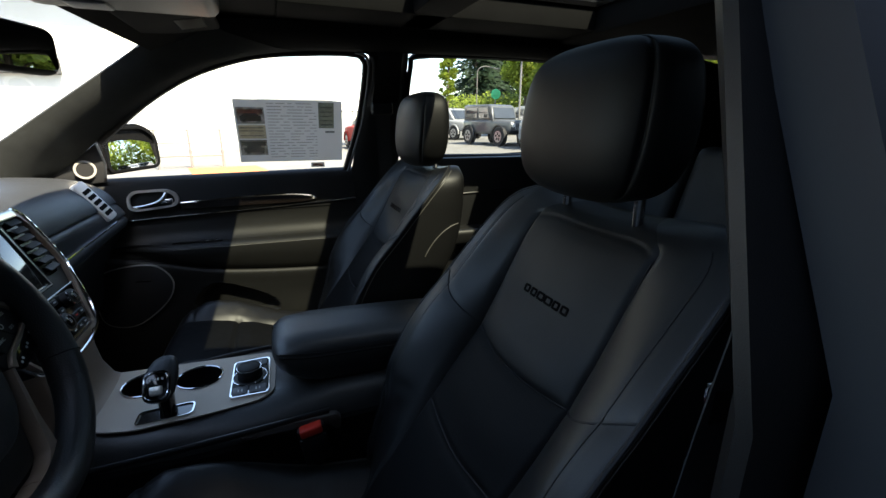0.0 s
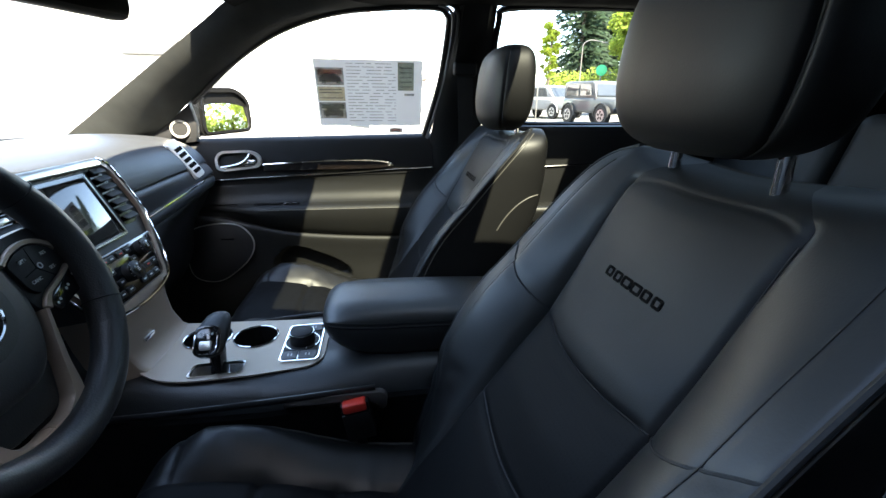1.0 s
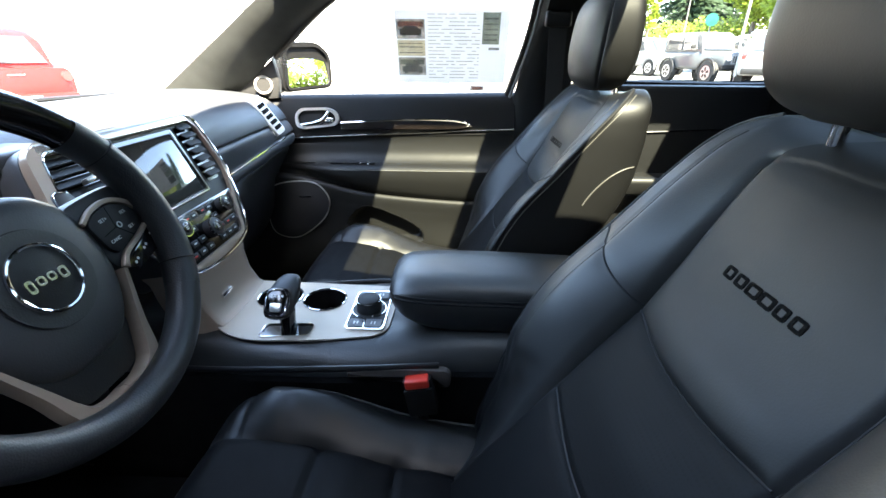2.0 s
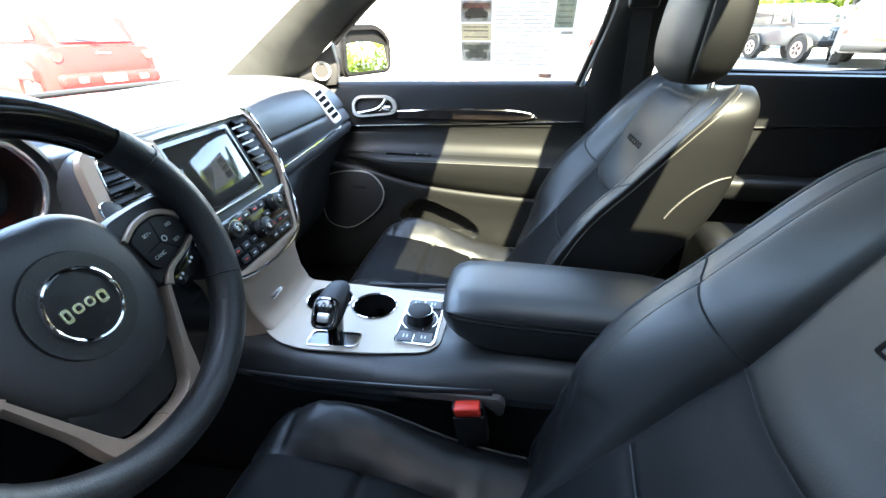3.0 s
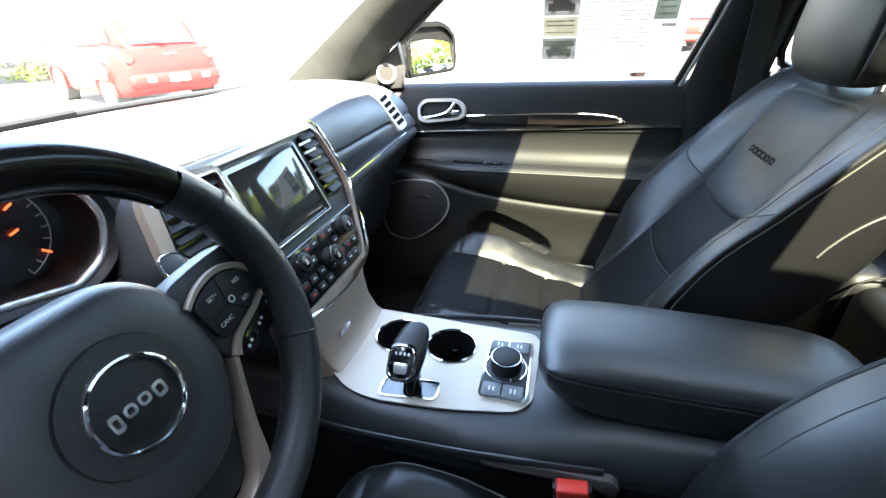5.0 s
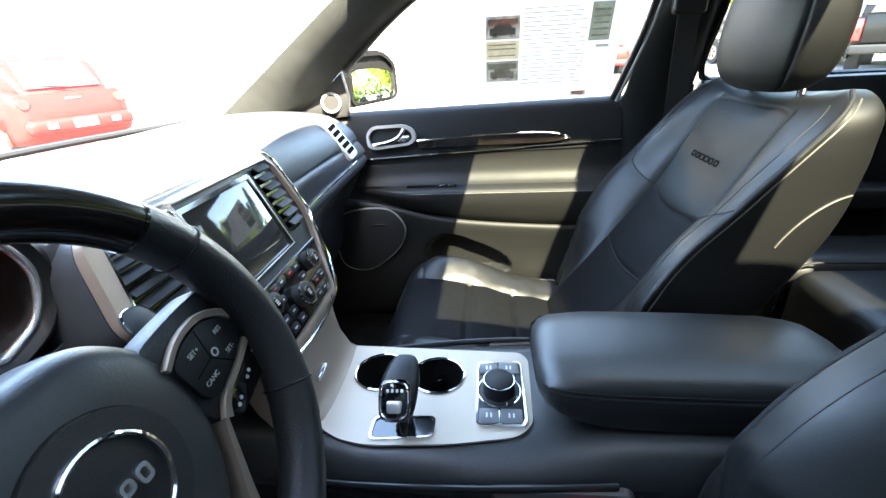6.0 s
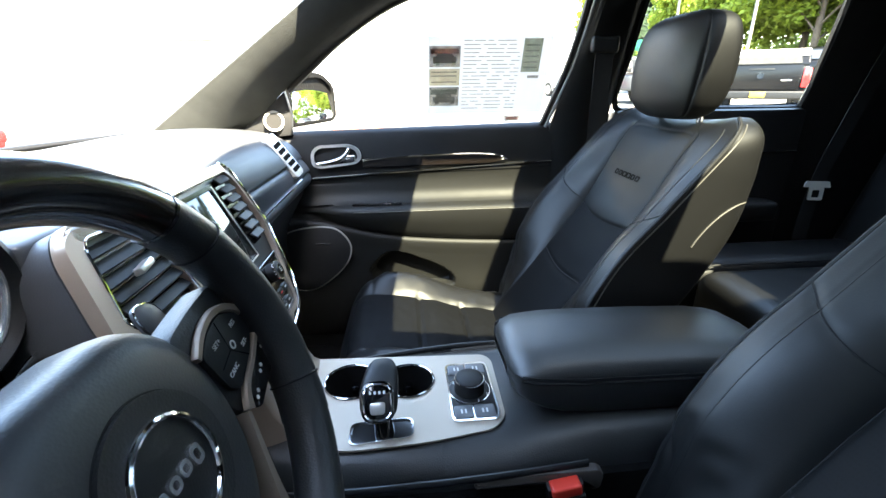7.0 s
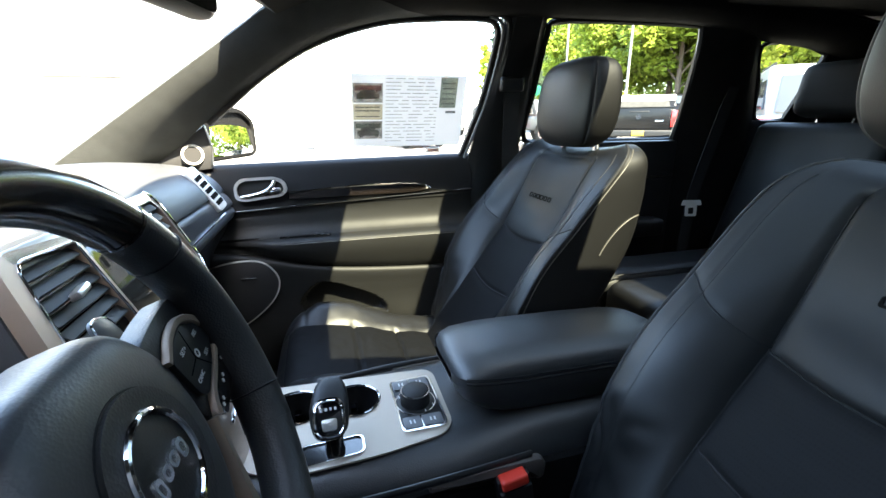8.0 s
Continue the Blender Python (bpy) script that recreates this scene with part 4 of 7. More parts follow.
part("stack_flank", slab([p * 0.995 for p in outer], 0.092, 0, SM @ pose(0, 0, -0.103)), SKIN, dash, "black side of the stack")
part("stack_frame", frame_ring(outer, inner, 0.014, SM @ pose(0, 0, -0.008), r=0.003), BRONZE, dash, "satin taupe frame round the stack")
part("stack_top_band", slab(rounded([(-0.196, 0.0665), (0.138, 0.0665), (0.136, 0.0815), (-0.196, 0.0815)], 0.005, 3), 0.007, 0.002, SM @ pose(0, 0, 0.003)), SATIN, stack, "bright silver band above the screen")
edge = [SM @ Vector((x, y, 0.006)) for x, y in spline([(0.140, 0.081), (0.162, 0.060), (0.171, -0.028), (0.160, -0.062), (0.098, -0.167), (-0.098, -0.167), (-0.158, -0.070)], 6)]
part("chrome_edge", tube(edge, 0.0028, 8), CHROME, stack, "thin chrome edge")
scr = part("screen", slab(rounded([(-0.086, -0.0610), (0.074, -0.0610), (0.074, 0.0550), (-0.086, 0.0550)], 0.003, 3), 0.004, 0.001, SM @ pose(0, 0, -0.001)), SCREEN, stack, "dark glossy touch screen")
part("screen_bezel", frame_ring(rounded([(-0.090, -0.0650), (0.079, -0.0650), (0.079, 0.0600), (-0.090, 0.0600)], 0.004, 3), rounded([(-0.0845, -0.0595), (0.0725, -0.0595), (0.0725, 0.0535), (-0.0845, 0.0535)], 0.003, 3), 0.006, SM @ pose(0, 0, -0.001), 0.001), GLOSSBLACK, scr, "gloss black screen surround")
part("screen_rim", tube([SM @ Vector((x, y, 0.0048)) for x, y in ((-0.086, -0.0625), (0.0765, -0.0625), (0.0765, 0.057))], 0.0014, 6), SATIN, scr, "thin silver rim")


def slat_vent(x0, x1, y0, y1, lean, label, n):
    v = part("air_vent", slab(rounded([(x0 - 0.004, y0 + 0.040), (x0 + 0.012, y0 + 0.020), (x1, y0), (x1, y1), (x0, y1)] if lean < 0 else [(x0, y0), (x1 - 0.004, y0), (x1, y0 + 0.02), (x1 - 0.010, y1), (x0, y1)], 0.008, 3), 0.003, 0, SM @ pose(0, 0, -0.0045)), GLOSSBLACK, stack, label)
    for i in range(n):
        y = y0 + (0.030 if lean < 0 else 0.012) + (y1 - y0 - (0.036 if lean < 0 else 0.016)) * i / (n - 1)
        part("slat", moved(rbox(x0 + 0.003, x1 - 0.003, -0.0065, 0.0065, -0.0017, 0.0017, 0.001, 1), SM @ Matrix.Translation((0, y, 0.0045)) @ Matrix.Rotation(radians(-30), 4, "X")), SLAT, v)
    return v


lv = slat_vent(-0.206, -0.100, -0.048, 0.0615, -1, "black slatted air vent", 6)
part("vent_tab", joined(rbox(-0.012, 0.012, -0.004, 0.004, 0, 0.012, 0.003, 2)), SATIN, lv, "small silver vent tab").matrix_basis = SM @ pose(-0.153, 0.022, 0.006, 0, 0, 8)
vf = rounded([(-0.2350, -0.015), (-0.214, -0.050), (-0.093, -0.062), (-0.093, 0.0720), (-0.196, 0.0800), (-0.2120, 0.0700)], 0.010, 4)
vi = rounded([(-0.2150, -0.010), (-0.199, -0.033), (-0.100, -0.049), (-0.100, 0.0640), (-0.186, 0.0690), (-0.1945, 0.0620)], 0.006, 4)
part("vent_frame", frame_ring(vf, vi, 0.011, SM @ pose(0, 0, -0.001), 0.003), BRONZE, lv, "satin taupe frame round the vent")
part("vent_chrome", tube([SM @ Vector((p.x, p.y, 0.0098)) for p in vi], 0.0016, 8, closed=True), CHROME, lv, "thin chrome line inside the vent frame")
slat_vent(0.098, 0.143, -0.050, 0.062, 1, "black slatted air vent beside the screen", 7)


def knob(parent, x, y, r, h):
    k = part("knob", slab(circle(r, 28), h, 0.002, SM @ pose(x, y, 0.0)), HARD, parent, "black ribbed knob with chrome ring")
    part("knob_ring", frame_ring(circle(r * 1.06, 28), circle(r * 0.90, 28), 0.003, SM @ pose(x, y, h - 0.004)), CHROME, k)
    part("knob_cap", slab(circle(r * 0.62, 24), 0.002, 0.0006, SM @ pose(x, y, h - 0.0005)), GLOSSBLACK, k)
    for i in range(3):
        part("marking", slab(rounded([(-0.003, -0.0008), (0.003, -0.0008), (0.003, 0.0008), (-0.003, 0.0008)], 0.0003, 1), 0.0004, 0, SM @ pose(x, y - 0.003 + i * 0.003, h + 0.0014)), PRINT, k, smooth=False)


clim = part("climate_panel", slab(rounded([(-0.132, -0.078), (0.142, -0.078), (0.096, -0.160), (-0.094, -0.160)], 0.008, 3), 0.005, 0.0015, SM @ pose(0, 0, -0.001)), GLOSSBLACK, stack, "gloss black climate control panel")
knob(clim, -0.062, -0.098, 0.0150, 0.020)
knob(clim, 0.007, -0.124, 0.0170, 0.022)
knob(clim, 0.077, -0.098, 0.0150, 0.020)
for row, (yy, xs) in enumerate(((-0.089, (-0.030, -0.010, 0.018, 0.040)), (-0.108, (-0.032, 0.042)), (-0.148, (-0.068, -0.043, -0.018, 0.030, 0.053, 0.074)), (-0.130, (-0.075, -0.050, -0.025, 0.042, 0.066, 0.088)))):
    for x in xs:
        bt = part("button", slab(rounded([(x - 0.0095, yy - 0.0055), (x + 0.0095, yy - 0.0055), (x + 0.0095, yy + 0.0055), (x - 0.0095, yy + 0.0055)], 0.002, 2), 0.0035, 0.0008, SM @ pose(0, 0, 0.003)), HARD, clim)
        part("marking", slab(rounded([(x - 0.004, yy - 0.0012), (x + 0.004, yy - 0.0012), (x + 0.004, yy + 0.0012), (x - 0.004, yy + 0.0012)], 0.0004, 1), 0.0003, 0, SM @ pose(0, 0, 0.0065)), PRINT if (row + int(x * 1000)) % 3 else RED, bt, smooth=False)

# taupe panel from the stack down to the console
neck = []
for x, z, w in ((-0.335, 0.902, 0.100), (-0.318, 0.884, 0.100), (-0.316, 0.850, 0.094), (-0.308, 0.815, 0.090), (-0.292, 0.787, 0.088), (-0.275, 0.778, 0.087)):
    neck.append([Vector((x - 0.06, -w - 0.012, z - 0.01)), Vector((x - 0.012, -w - 0.002, z)), Vector((x, -w + 0.010, z)), Vector((x + 0.004, 0, z)), Vector((x, w - 0.010, z)), Vector((x - 0.012, w + 0.002, z)), Vector((x - 0.06, w + 0.012, z - 0.01))])
part("stack_foot", loft([spline(r, 3) for r in neck], cap=False, closed=False), BRONZE, dash, "satin taupe panel below the stack", angle=80)
part("tray_latch", moved(rbox(-0.003, 0.003, -0.017, 0.017, -0.004, 0.004, 0.002), Matrix.Translation((-0.300, -0.030, 0.820))), CHROME, dash, "small bright tray latch")

# ---- instrument cluster ----
CY, CZ = -0.381, 1.086


def dial_outline(off, x):
    """Two round lobes joined by a waist, grown outward by off."""
    pts = [(0.109 + 0.055 * math.cos(radians(a)), 0.055 * math.sin(radians(a)) - 0.003) for a in (-85, -45, 0, 45, 80)]
    pts += [(0.0, 0.060)] + [(-u, v) for u, v in pts[::-1]] + [(0.0, -0.036)]
    line = spline([Vector((u, v, 0)) for u, v in pts + pts[:1]], 6)[:-1]
    out = []
    for k, q in enumerate(line):
        t = (line[(k + 1) % len(line)] - line[k - 1]).normalized()
        out.append(Vector((x, CY + q.x + off * t.y, CZ + q.y - off * t.x)))
    return out


hood = [dial_outline(off, x) for off, x in ((0.012, -0.72), (0.026, -0.62), (0.026, -0.52), (0.022, -0.466), (0.016, -0.452), (0.010, -0.449), (0.004, -0.455), (-0.002, -0.466), (-0.006, -0.515))]
cl = part("instrument_hood", loft(hood), HARD, dash, "black hood round the instruments", angle=60)
part("chrome_surround", tube(dial_outline(0.001, -0.459), 0.0044, 10, closed=True, up=(1, 0, 0)), BRIGHTRING, cl, "chrome ring round the dials")
DM = plane_pose((-0.512, CY, CZ), (1, 0, 0.06))
face = part("dial_panel", slab([Vector((q.y - CY, q.z - CZ)) for q in dial_outline(-0.001, 0)], 0.003, 0, DM), DIAL, cl, "black dial panel")
for cx, cz, r, a0, a1 in ((0.094, 0.0, 0.050, -1.25, 1.25), (-0.094, 0.0, 0.050, 1.9, 4.4), (0.0, 0.002, 0.047, -0.6, 3.7)):
    arc = [DM @ Vector((cx + r * math.cos(t), cz + r * math.sin(t), 0.0045)) for t in steps(a0, a1, 30)]
    part("dial_scale", tube(arc, 0.0008, 4), PRINT, face)
    for t in steps(a0, a1, 9):
        part("tick", tube([DM @ Vector((cx + q * math.cos(t), cz + q * math.sin(t), 0.0045)) for q in (r * 0.86, r * 0.98)], 0.0008, 4), PRINT, face)
for cx, cy, a in ((0.118, 0.024, 0.45), (0.112, -0.001, 0.30), (0.130, -0.031, -0.65), (0.03, 0.0, 2.4)):
    part("needle", moved(rbox(-0.0048, 0.0048, -0.001, 0.001, 0.0, 0.0012, 0.0004, 1), DM @ Matrix.Translation((cx, cy, 0.0052)) @ Matrix.Rotation(a, 4, "Z")), NEEDLE, face, "lit orange gauge needle")
lens = sheet(lambda u, v: Vector((-0.472 - 0.020 * (1 - u * u) - 0.008 * v, CY + 0.158 * u, CZ + 0.003 + 0.050 * v)), steps(-1, 1, 16), steps(-1, 1, 8))
part("dial_lens", lens, GLASS, cl, "clear curved dial lens")
# light switch and trim left of the wheel are behind the rim; a bright line runs under the hood

# ---- steering wheel ----
WM = plane_pose((-0.2666, -0.3875, 1.0305), (0.929, 0, 0.370))
wheel = thing("steering_wheel", "black leather steering wheel with polished wood top and taupe spokes", "steering wheel")
R = 0.1560


def rim(a0, a1, n, r0, material, label, name="rim"):
    pts = [WM @ Vector((1.03 * R * math.cos(t), R * math.sin(t) + 0.008, 0.0187)) for t in steps(radians(a0), radians(a1), n)]
    prof = [Vector((q.x * 0.0180 * r0, q.y * 0.0200 * r0)) for q in circle(1.0, 16)]
    nrm = (WM.to_3x3() @ Vector((0, 0, 1)))
    return part(name, tube(pts, 1.0, profile=prof, up=nrm), material, wheel, label)


rim(46, 134, 40, 1.0, WOOD, "polished dark wood rim top", "rim_top")
rim(-36, 46, 30, 1.03, GRIP, "stitched black leather grip", "grip")
rim(134, 216, 30, 1.03, GRIP, "stitched black leather grip", "grip")
rim(216, 324, 44, 1.0, GRIP, "black leather lower rim", "rim_bottom")
for a in (46, 134):
    c = WM @ Vector((1.03 * R * math.cos(radians(a)), R * math.sin(radians(a)) + 0.008, 0.0187))
    t = WM.to_3x3() @ Vector((-math.sin(radians(a)), math.cos(radians(a)), 0))
    part("rim_joint", tube([c - t * 0.0012, c + t * 0.0012], 1.0, profile=[Vector((q.x * 0.0186, q.y * 0.0208)) for q in circle(1.0, 16)], up=WM.to_3x3() @ Vector((0, 0, 1))), GLOSSBLACK, wheel)
pad = rounded([(-0.084, 0.040), (-0.048, 0.080), (0.048, 0.080), (0.084, 0.040), (0.084, -0.030), (0.046, -0.092), (-0.046, -0.092), (-0.084, -0.030)], 0.040, 8)
rings = []
for k, z in ((1.0, -0.030), (1.0, -0.012), (0.992, -0.003), (0.965, 0.0045), (0.90, 0.0095), (0.78, 0.0130), (0.60, 0.0150), (0.36, 0.0155)):
    rings.append([WM @ Vector((p.x * k, p.y * k + (1 - k) * -0.004, z)) for p in pad])
hub = part("airbag_cover", loft(rings), HUB, wheel, "black soft airbag cover", angle=60)
part("emblem_recess", frame_ring(circle(0.047, 48), circle(0.0322, 48), 0.0045, WM @ pose(0, 0, 0.0135), 0.002), GRIP, hub, "raised black collar round the emblem")
part("recess_line", tube([WM @ Vector((0.0475 * math.cos(t), 0.0475 * math.sin(t), 0.0142)) for t in steps(0, 2 * math.pi, 56)[:-1]], 0.0012, 6, closed=True, up=WM.to_3x3() @ Vector((0, 0, 1))), THREAD, hub)
part("emblem_disc", slab(circle(0.0318, 40), 0.004, 0.001, WM @ pose(0, 0, 0.0145)), HARD, hub, "satin black emblem disc")
part("emblem_ring", tube([WM @ Vector((0.0318 * math.cos(t), 0.0318 * math.sin(t), 0.0190)) for t in steps(0, 2 * math.pi, 48)[:-1]], 0.0022, 8, closed=True, up=WM.to_3x3() @ Vector((0, 0, 1))), CHROME, hub, "chrome emblem ring")
for x, w, h, y in ((-0.0185, 0.0075, 0.013, -0.001), (-0.0075, 0.0090, 0.0088, 0.0), (0.0035, 0.0090, 0.0088, 0.0), (0.0150, 0.0092, 0.0120, -0.0016)):
    o = rounded([(x - w / 2, y - h / 2), (x + w / 2, y - h / 2), (x + w / 2, y + h / 2), (x - w / 2, y + h / 2)], 0.004, 4)
    q = [Vector((x, y)) + (p - Vector((x, y))) * 0.52 for p in o]
    part("emblem_mark", frame_ring(o, q, 0.0026, WM @ pose(0, 0, 0.0184), 0.0005), BRIGHTRING, hub, "plain chrome bead")
WS = WM @ pose(0, 0, 0.010)


def ribbon(pts, widths, h, m):
    """A flat raised band along a planar line, its edges rounded."""
    line = spline([(x, y, 0) for x, y in pts], 5)
    ws = spline([(w, 0, 0) for w in widths], 5)
    rings = []
    for k, p in enumerate(line):
        a, b = line[max(0, k - 1)], line[min(len(line) - 1, k + 1)]
        n = (b - a).normalized().cross(Vector((0, 0, 1)))
        w = ws[k].x / 2
        rings.append([m @ (p + n * u * w + Vector((0, 0, z))) for u, z in ((-1, 0), (-1, h * 0.7), (-0.72, h), (0.72, h), (1, h * 0.7), (1, 0))])
    return loft(rings)


for s in (-1, 1):
    sp = part("spoke", slab(rounded([(s * 0.060, 0.050), (s * 0.104, 0.056), (s * 0.146, 0.058), (s * 0.166, 0.010), (s * 0.160, -0.030), (s * 0.120, -0.034), (s * 0.080, -0.034)][::s], 0.016, 4), 0.020, 0.006, WS @ pose(0, 0, -0.021)), GRIP, wheel, "black leather spoke")
    arc = [(s * x, y) for x, y in ((0.070, 0.028), (0.090, 0.0385), (0.114, 0.0415), (0.136, 0.033), (0.153, 0.014), (0.158, -0.008), (0.150, -0.026))]
    part("switch_frame", ribbon(arc, (0.005, 0.0055, 0.006, 0.007, 0.008, 0.007, 0.003), 0.0055, WS), BRONZE, sp, "taupe band over the switches")
    low = [(s * x, y) for x, y in ((0.151, 0.004), (0.136, -0.003), (0.118, -0.010), (0.102, -0.015), (0.092, -0.021), (0.085, -0.030))]
    part("divider", ribbon(low, (0.005, 0.005, 0.0055, 0.006, 0.007, 0.009), 0.005, WS), BRONZE, sp, "taupe band between the switch rows")
    up = rounded([(s * x, y) for x, y in ((0.074, 0.026), (0.092, 0.0350), (0.114, 0.0380), (0.134, 0.030), (0.148, 0.012), (0.126, -0.003), (0.090, -0.014), (0.080, -0.006))][::s], 0.005, 3)
    sw = part("switch_pad", slab(up, 0.0042, 0.001, WS), HARD, sp, "black upper switch pad")
    dn = rounded([(s * x, y) for x, y in ((0.150, -0.001), (0.154, -0.012), (0.144, -0.030), (0.098, -0.040), (0.088, -0.030), (0.094, -0.020), (0.128, -0.010))][::s], 0.004, 3)
    sl_ = part("lower_switch", slab(dn, 0.0030, 0.001, WS), GLOSSBLACK, sp, "black lower switch row")
    for a, b in (((0.106, 0.036), (0.104, 0.012)), ((0.104, 0.012), (0.084, 0.008)), ((0.104, 0.012), (0.120, -0.004))):
        part("switch_gap", tube([WS @ Vector((s * x, y, 0.0042)) for x, y in (a, b)], 0.0006, 4), CARPET, sw)
    words = (("SET+", 0.094, 0.024), ("RES", 0.124, 0.024), ("SET-", 0.124, 0.006), ("CANC", 0.094, 0.000)) if s > 0 else (("OK", -0.112, 0.020),)
    for w_, x, y in words:
        lettering("switch_word", w_, 0.0054, WS @ pose(x, y, 0.0044, 0, 0, 4), PRINT, sw)
    part("switch_symbol", frame_ring(circle(0.0036, 12), circle(0.0024, 12), 0.0006, WS @ pose(s * 0.110, 0.013, 0.0042)), PRINT, sw, smooth=False)
    for x, y in ((0.145, -0.010), (0.124, -0.021), (0.102, -0.030)):
        for d in (-0.0026, 0.0026):
            part("switch_symbol", slab(circle(0.0018, 8), 0.0005, 0, WS @ pose(s * (x + d), y + d * 0.5, 0.0030)), PRINT, sl_, smooth=False)
    vee = [(s * x, y) for x, y in ((0.084, -0.030), (0.074, -0.054), (0.061, -0.086), (0.052, -0.112), (0.042, -0.128), (0.021, -0.136), (0.0, -0.136))]
    part("lower_spoke", ribbon(vee, (0.006, 0.008, 0.011, 0.017, 0.020, 0.019, 0.019), 0.016, WM @ pose(0, 0, -0.004)), BRONZE, wheel, "satin taupe lower spoke trim")
    pd = rounded([(s * 0.104, 0.044), (s * 0.104, 0.070), (s * 0.126, 0.066), (s * 0.134, 0.040)][::s], 0.010, 5)
    pdl = part("paddle", slab(pd, 0.004, 0.001, WM @ pose(0, 0, -0.034)), PADDLE, wheel, "grey shift paddle")
    part("paddle_edge", tube([WM @ Vector((p.x, p.y, -0.0305)) for p in pd], 0.0009, 6, closed=True), CHROME, pdl, "bright paddle edge")
    for a in (32, -24) if s > 0 else (148, 204):
        c = Vector((1.03 * R * math.cos(radians(a)), R * math.sin(radians(a)) + 0.008, 0.0187))
        part("grip_seam", tube([WM @ (c + Vector((math.cos(radians(a)) * 0.0192 * math.cos(t), math.sin(radians(a)) * 0.0192 * math.cos(t), 0.0212 * math.sin(t)))) for t in steps(0, 2 * math.pi, 24)[:-1]], 0.0009, 5, closed=True), THREAD, wheel)
part("spoke_web", slab(rounded([(-0.062, -0.070), (0.062, -0.070), (0.036, -0.122), (-0.036, -0.122)], 0.015, 4), 0.010, 0.003, WM @ pose(0, 0, -0.010)), SOFT, wheel, "black inner web of the lower spoke")
part("column", tube([WM @ Vector((0, -0.01, -0.02)), WM @ Vector((0, -0.01, -0.24))], [0.052, 0.065], 20, up=WM.to_3x3() @ Vector((0, 1, 0))), HARD, wheel, "black column shroud")
for s in (-1, 1):
    part("stalk", tube(spline([WM @ Vector((s * 0.04, 0.01, -0.060)), WM @ Vector((s * 0.10, 0.026, -0.054)), WM @ Vector((s * 0.140, 0.036, -0.050))], 6), 0.008, 8), HARD, wheel, "black column stalk")


# ---- centre console ----
PZ = 0.782
con = thing("centre_console", "black centre console with a brushed silver plate", "console")


def console_ring(x, w, ztop, zside):
    c = -0.015
    zc = ztop - 0.085 if -0.28 < x < -0.087 else ztop - 0.001
    return [Vector((x, c + y, z)) for y, z in ((-w - 0.004, 0.46), (-w - 0.004, zside - 0.05), (-w, zside - 0.012), (-w + 0.010, zside), (-w * 0.88, ztop - 0.012), (-w * 0.72, ztop), (-w * 0.22, ztop), (-w * 0.20, zc), (w * 0.62, zc), (w * 0.64, ztop), (w * 0.72, ztop), (w * 0.88, ztop - 0.012), (w - 0.010, zside), (w, zside - 0.012), (w + 0.004, zside - 0.05), (w + 0.004, 0.46))]


st = [(-0.62, 0.10, 0.76, 0.71), (-0.40, 0.105, 0.768, 0.730), (-0.31, 0.118, 0.772, 0.744), (-0.274, 0.126, 0.774, 0.748), (-0.22, 0.135, 0.776, 0.752), (-0.0885, 0.142, 0.776, 0.757), (-0.085, 0.142, 0.776, 0.757), (0.00, 0.142, 0.778, 0.762), (0.05, 0.138, 0.785, 0.765), (0.12, 0.132, 0.790, 0.768), (0.40, 0.125, 0.790, 0.768), (0.46, 0.120, 0.740, 0.70)]
part("body", loft([console_ring(*s) for s in st]), CONSOLE, con, "black soft-touch console body", angle=50)
for s in (-1, 1):
    part("side_carpet", loft([[Vector((x, -0.015 + s * (w + o), z)) for o, z in ((0.002, 0.47), (0.0085, 0.47), (0.0085, zs - 0.028), (0.002, zs - 0.022))][::s] for x, w, zt, zs in st]), CARPET, con, "black carpeted console side")
    part("side_ledge", tube(spline([(-0.34, -0.015 + s * 0.122, 0.728), (-0.23, -0.015 + s * 0.141, 0.744), (-0.10, -0.015 + s * 0.149, 0.756), (0.00, -0.015 + s * 0.149, 0.762), (0.10, -0.015 + s * 0.144, 0.766)], 6), 1.0, profile=[Vector((q.x * 0.0035, q.y * 0.006)) for q in circle(1, 10)]), CONSOLE, con, "console side ledge")
    part("side_trim", slab(rounded([(-0.05, 0.742), (0.04, 0.745), (0.092, 0.744), (0.106, 0.726), (0.118, 0.728), (0.121, 0.752), (0.112, 0.762), (0.03, 0.762), (-0.05, 0.756)], [0.004, 0.03, 0.02, 0.006, 0.006, 0.010, 0.010, 0.02, 0.004], 4), 0.012, 0.004, Matrix.Translation((0, -0.015 + s * 0.147 + 0.006, 0)) @ Matrix.Rotation(radians(90), 4, "X")), TRACK, con, "brown-grey trim at the end of the console side")
plate_out = rounded([(-0.298, -0.088), (-0.262, -0.115), (-0.215, -0.126), (-0.105, -0.120), (-0.012, -0.104), (0.008, -0.080), (0.012, 0.055), (0.000, 0.072), (-0.290, 0.086)], [0.006, 0.03, 0.03, 0.03, 0.02, 0.012, 0.012, 0.012, 0.006], 5)
CUPS = ((-0.222, 0.018, 0.043), (-0.131, 0.012, 0.041))


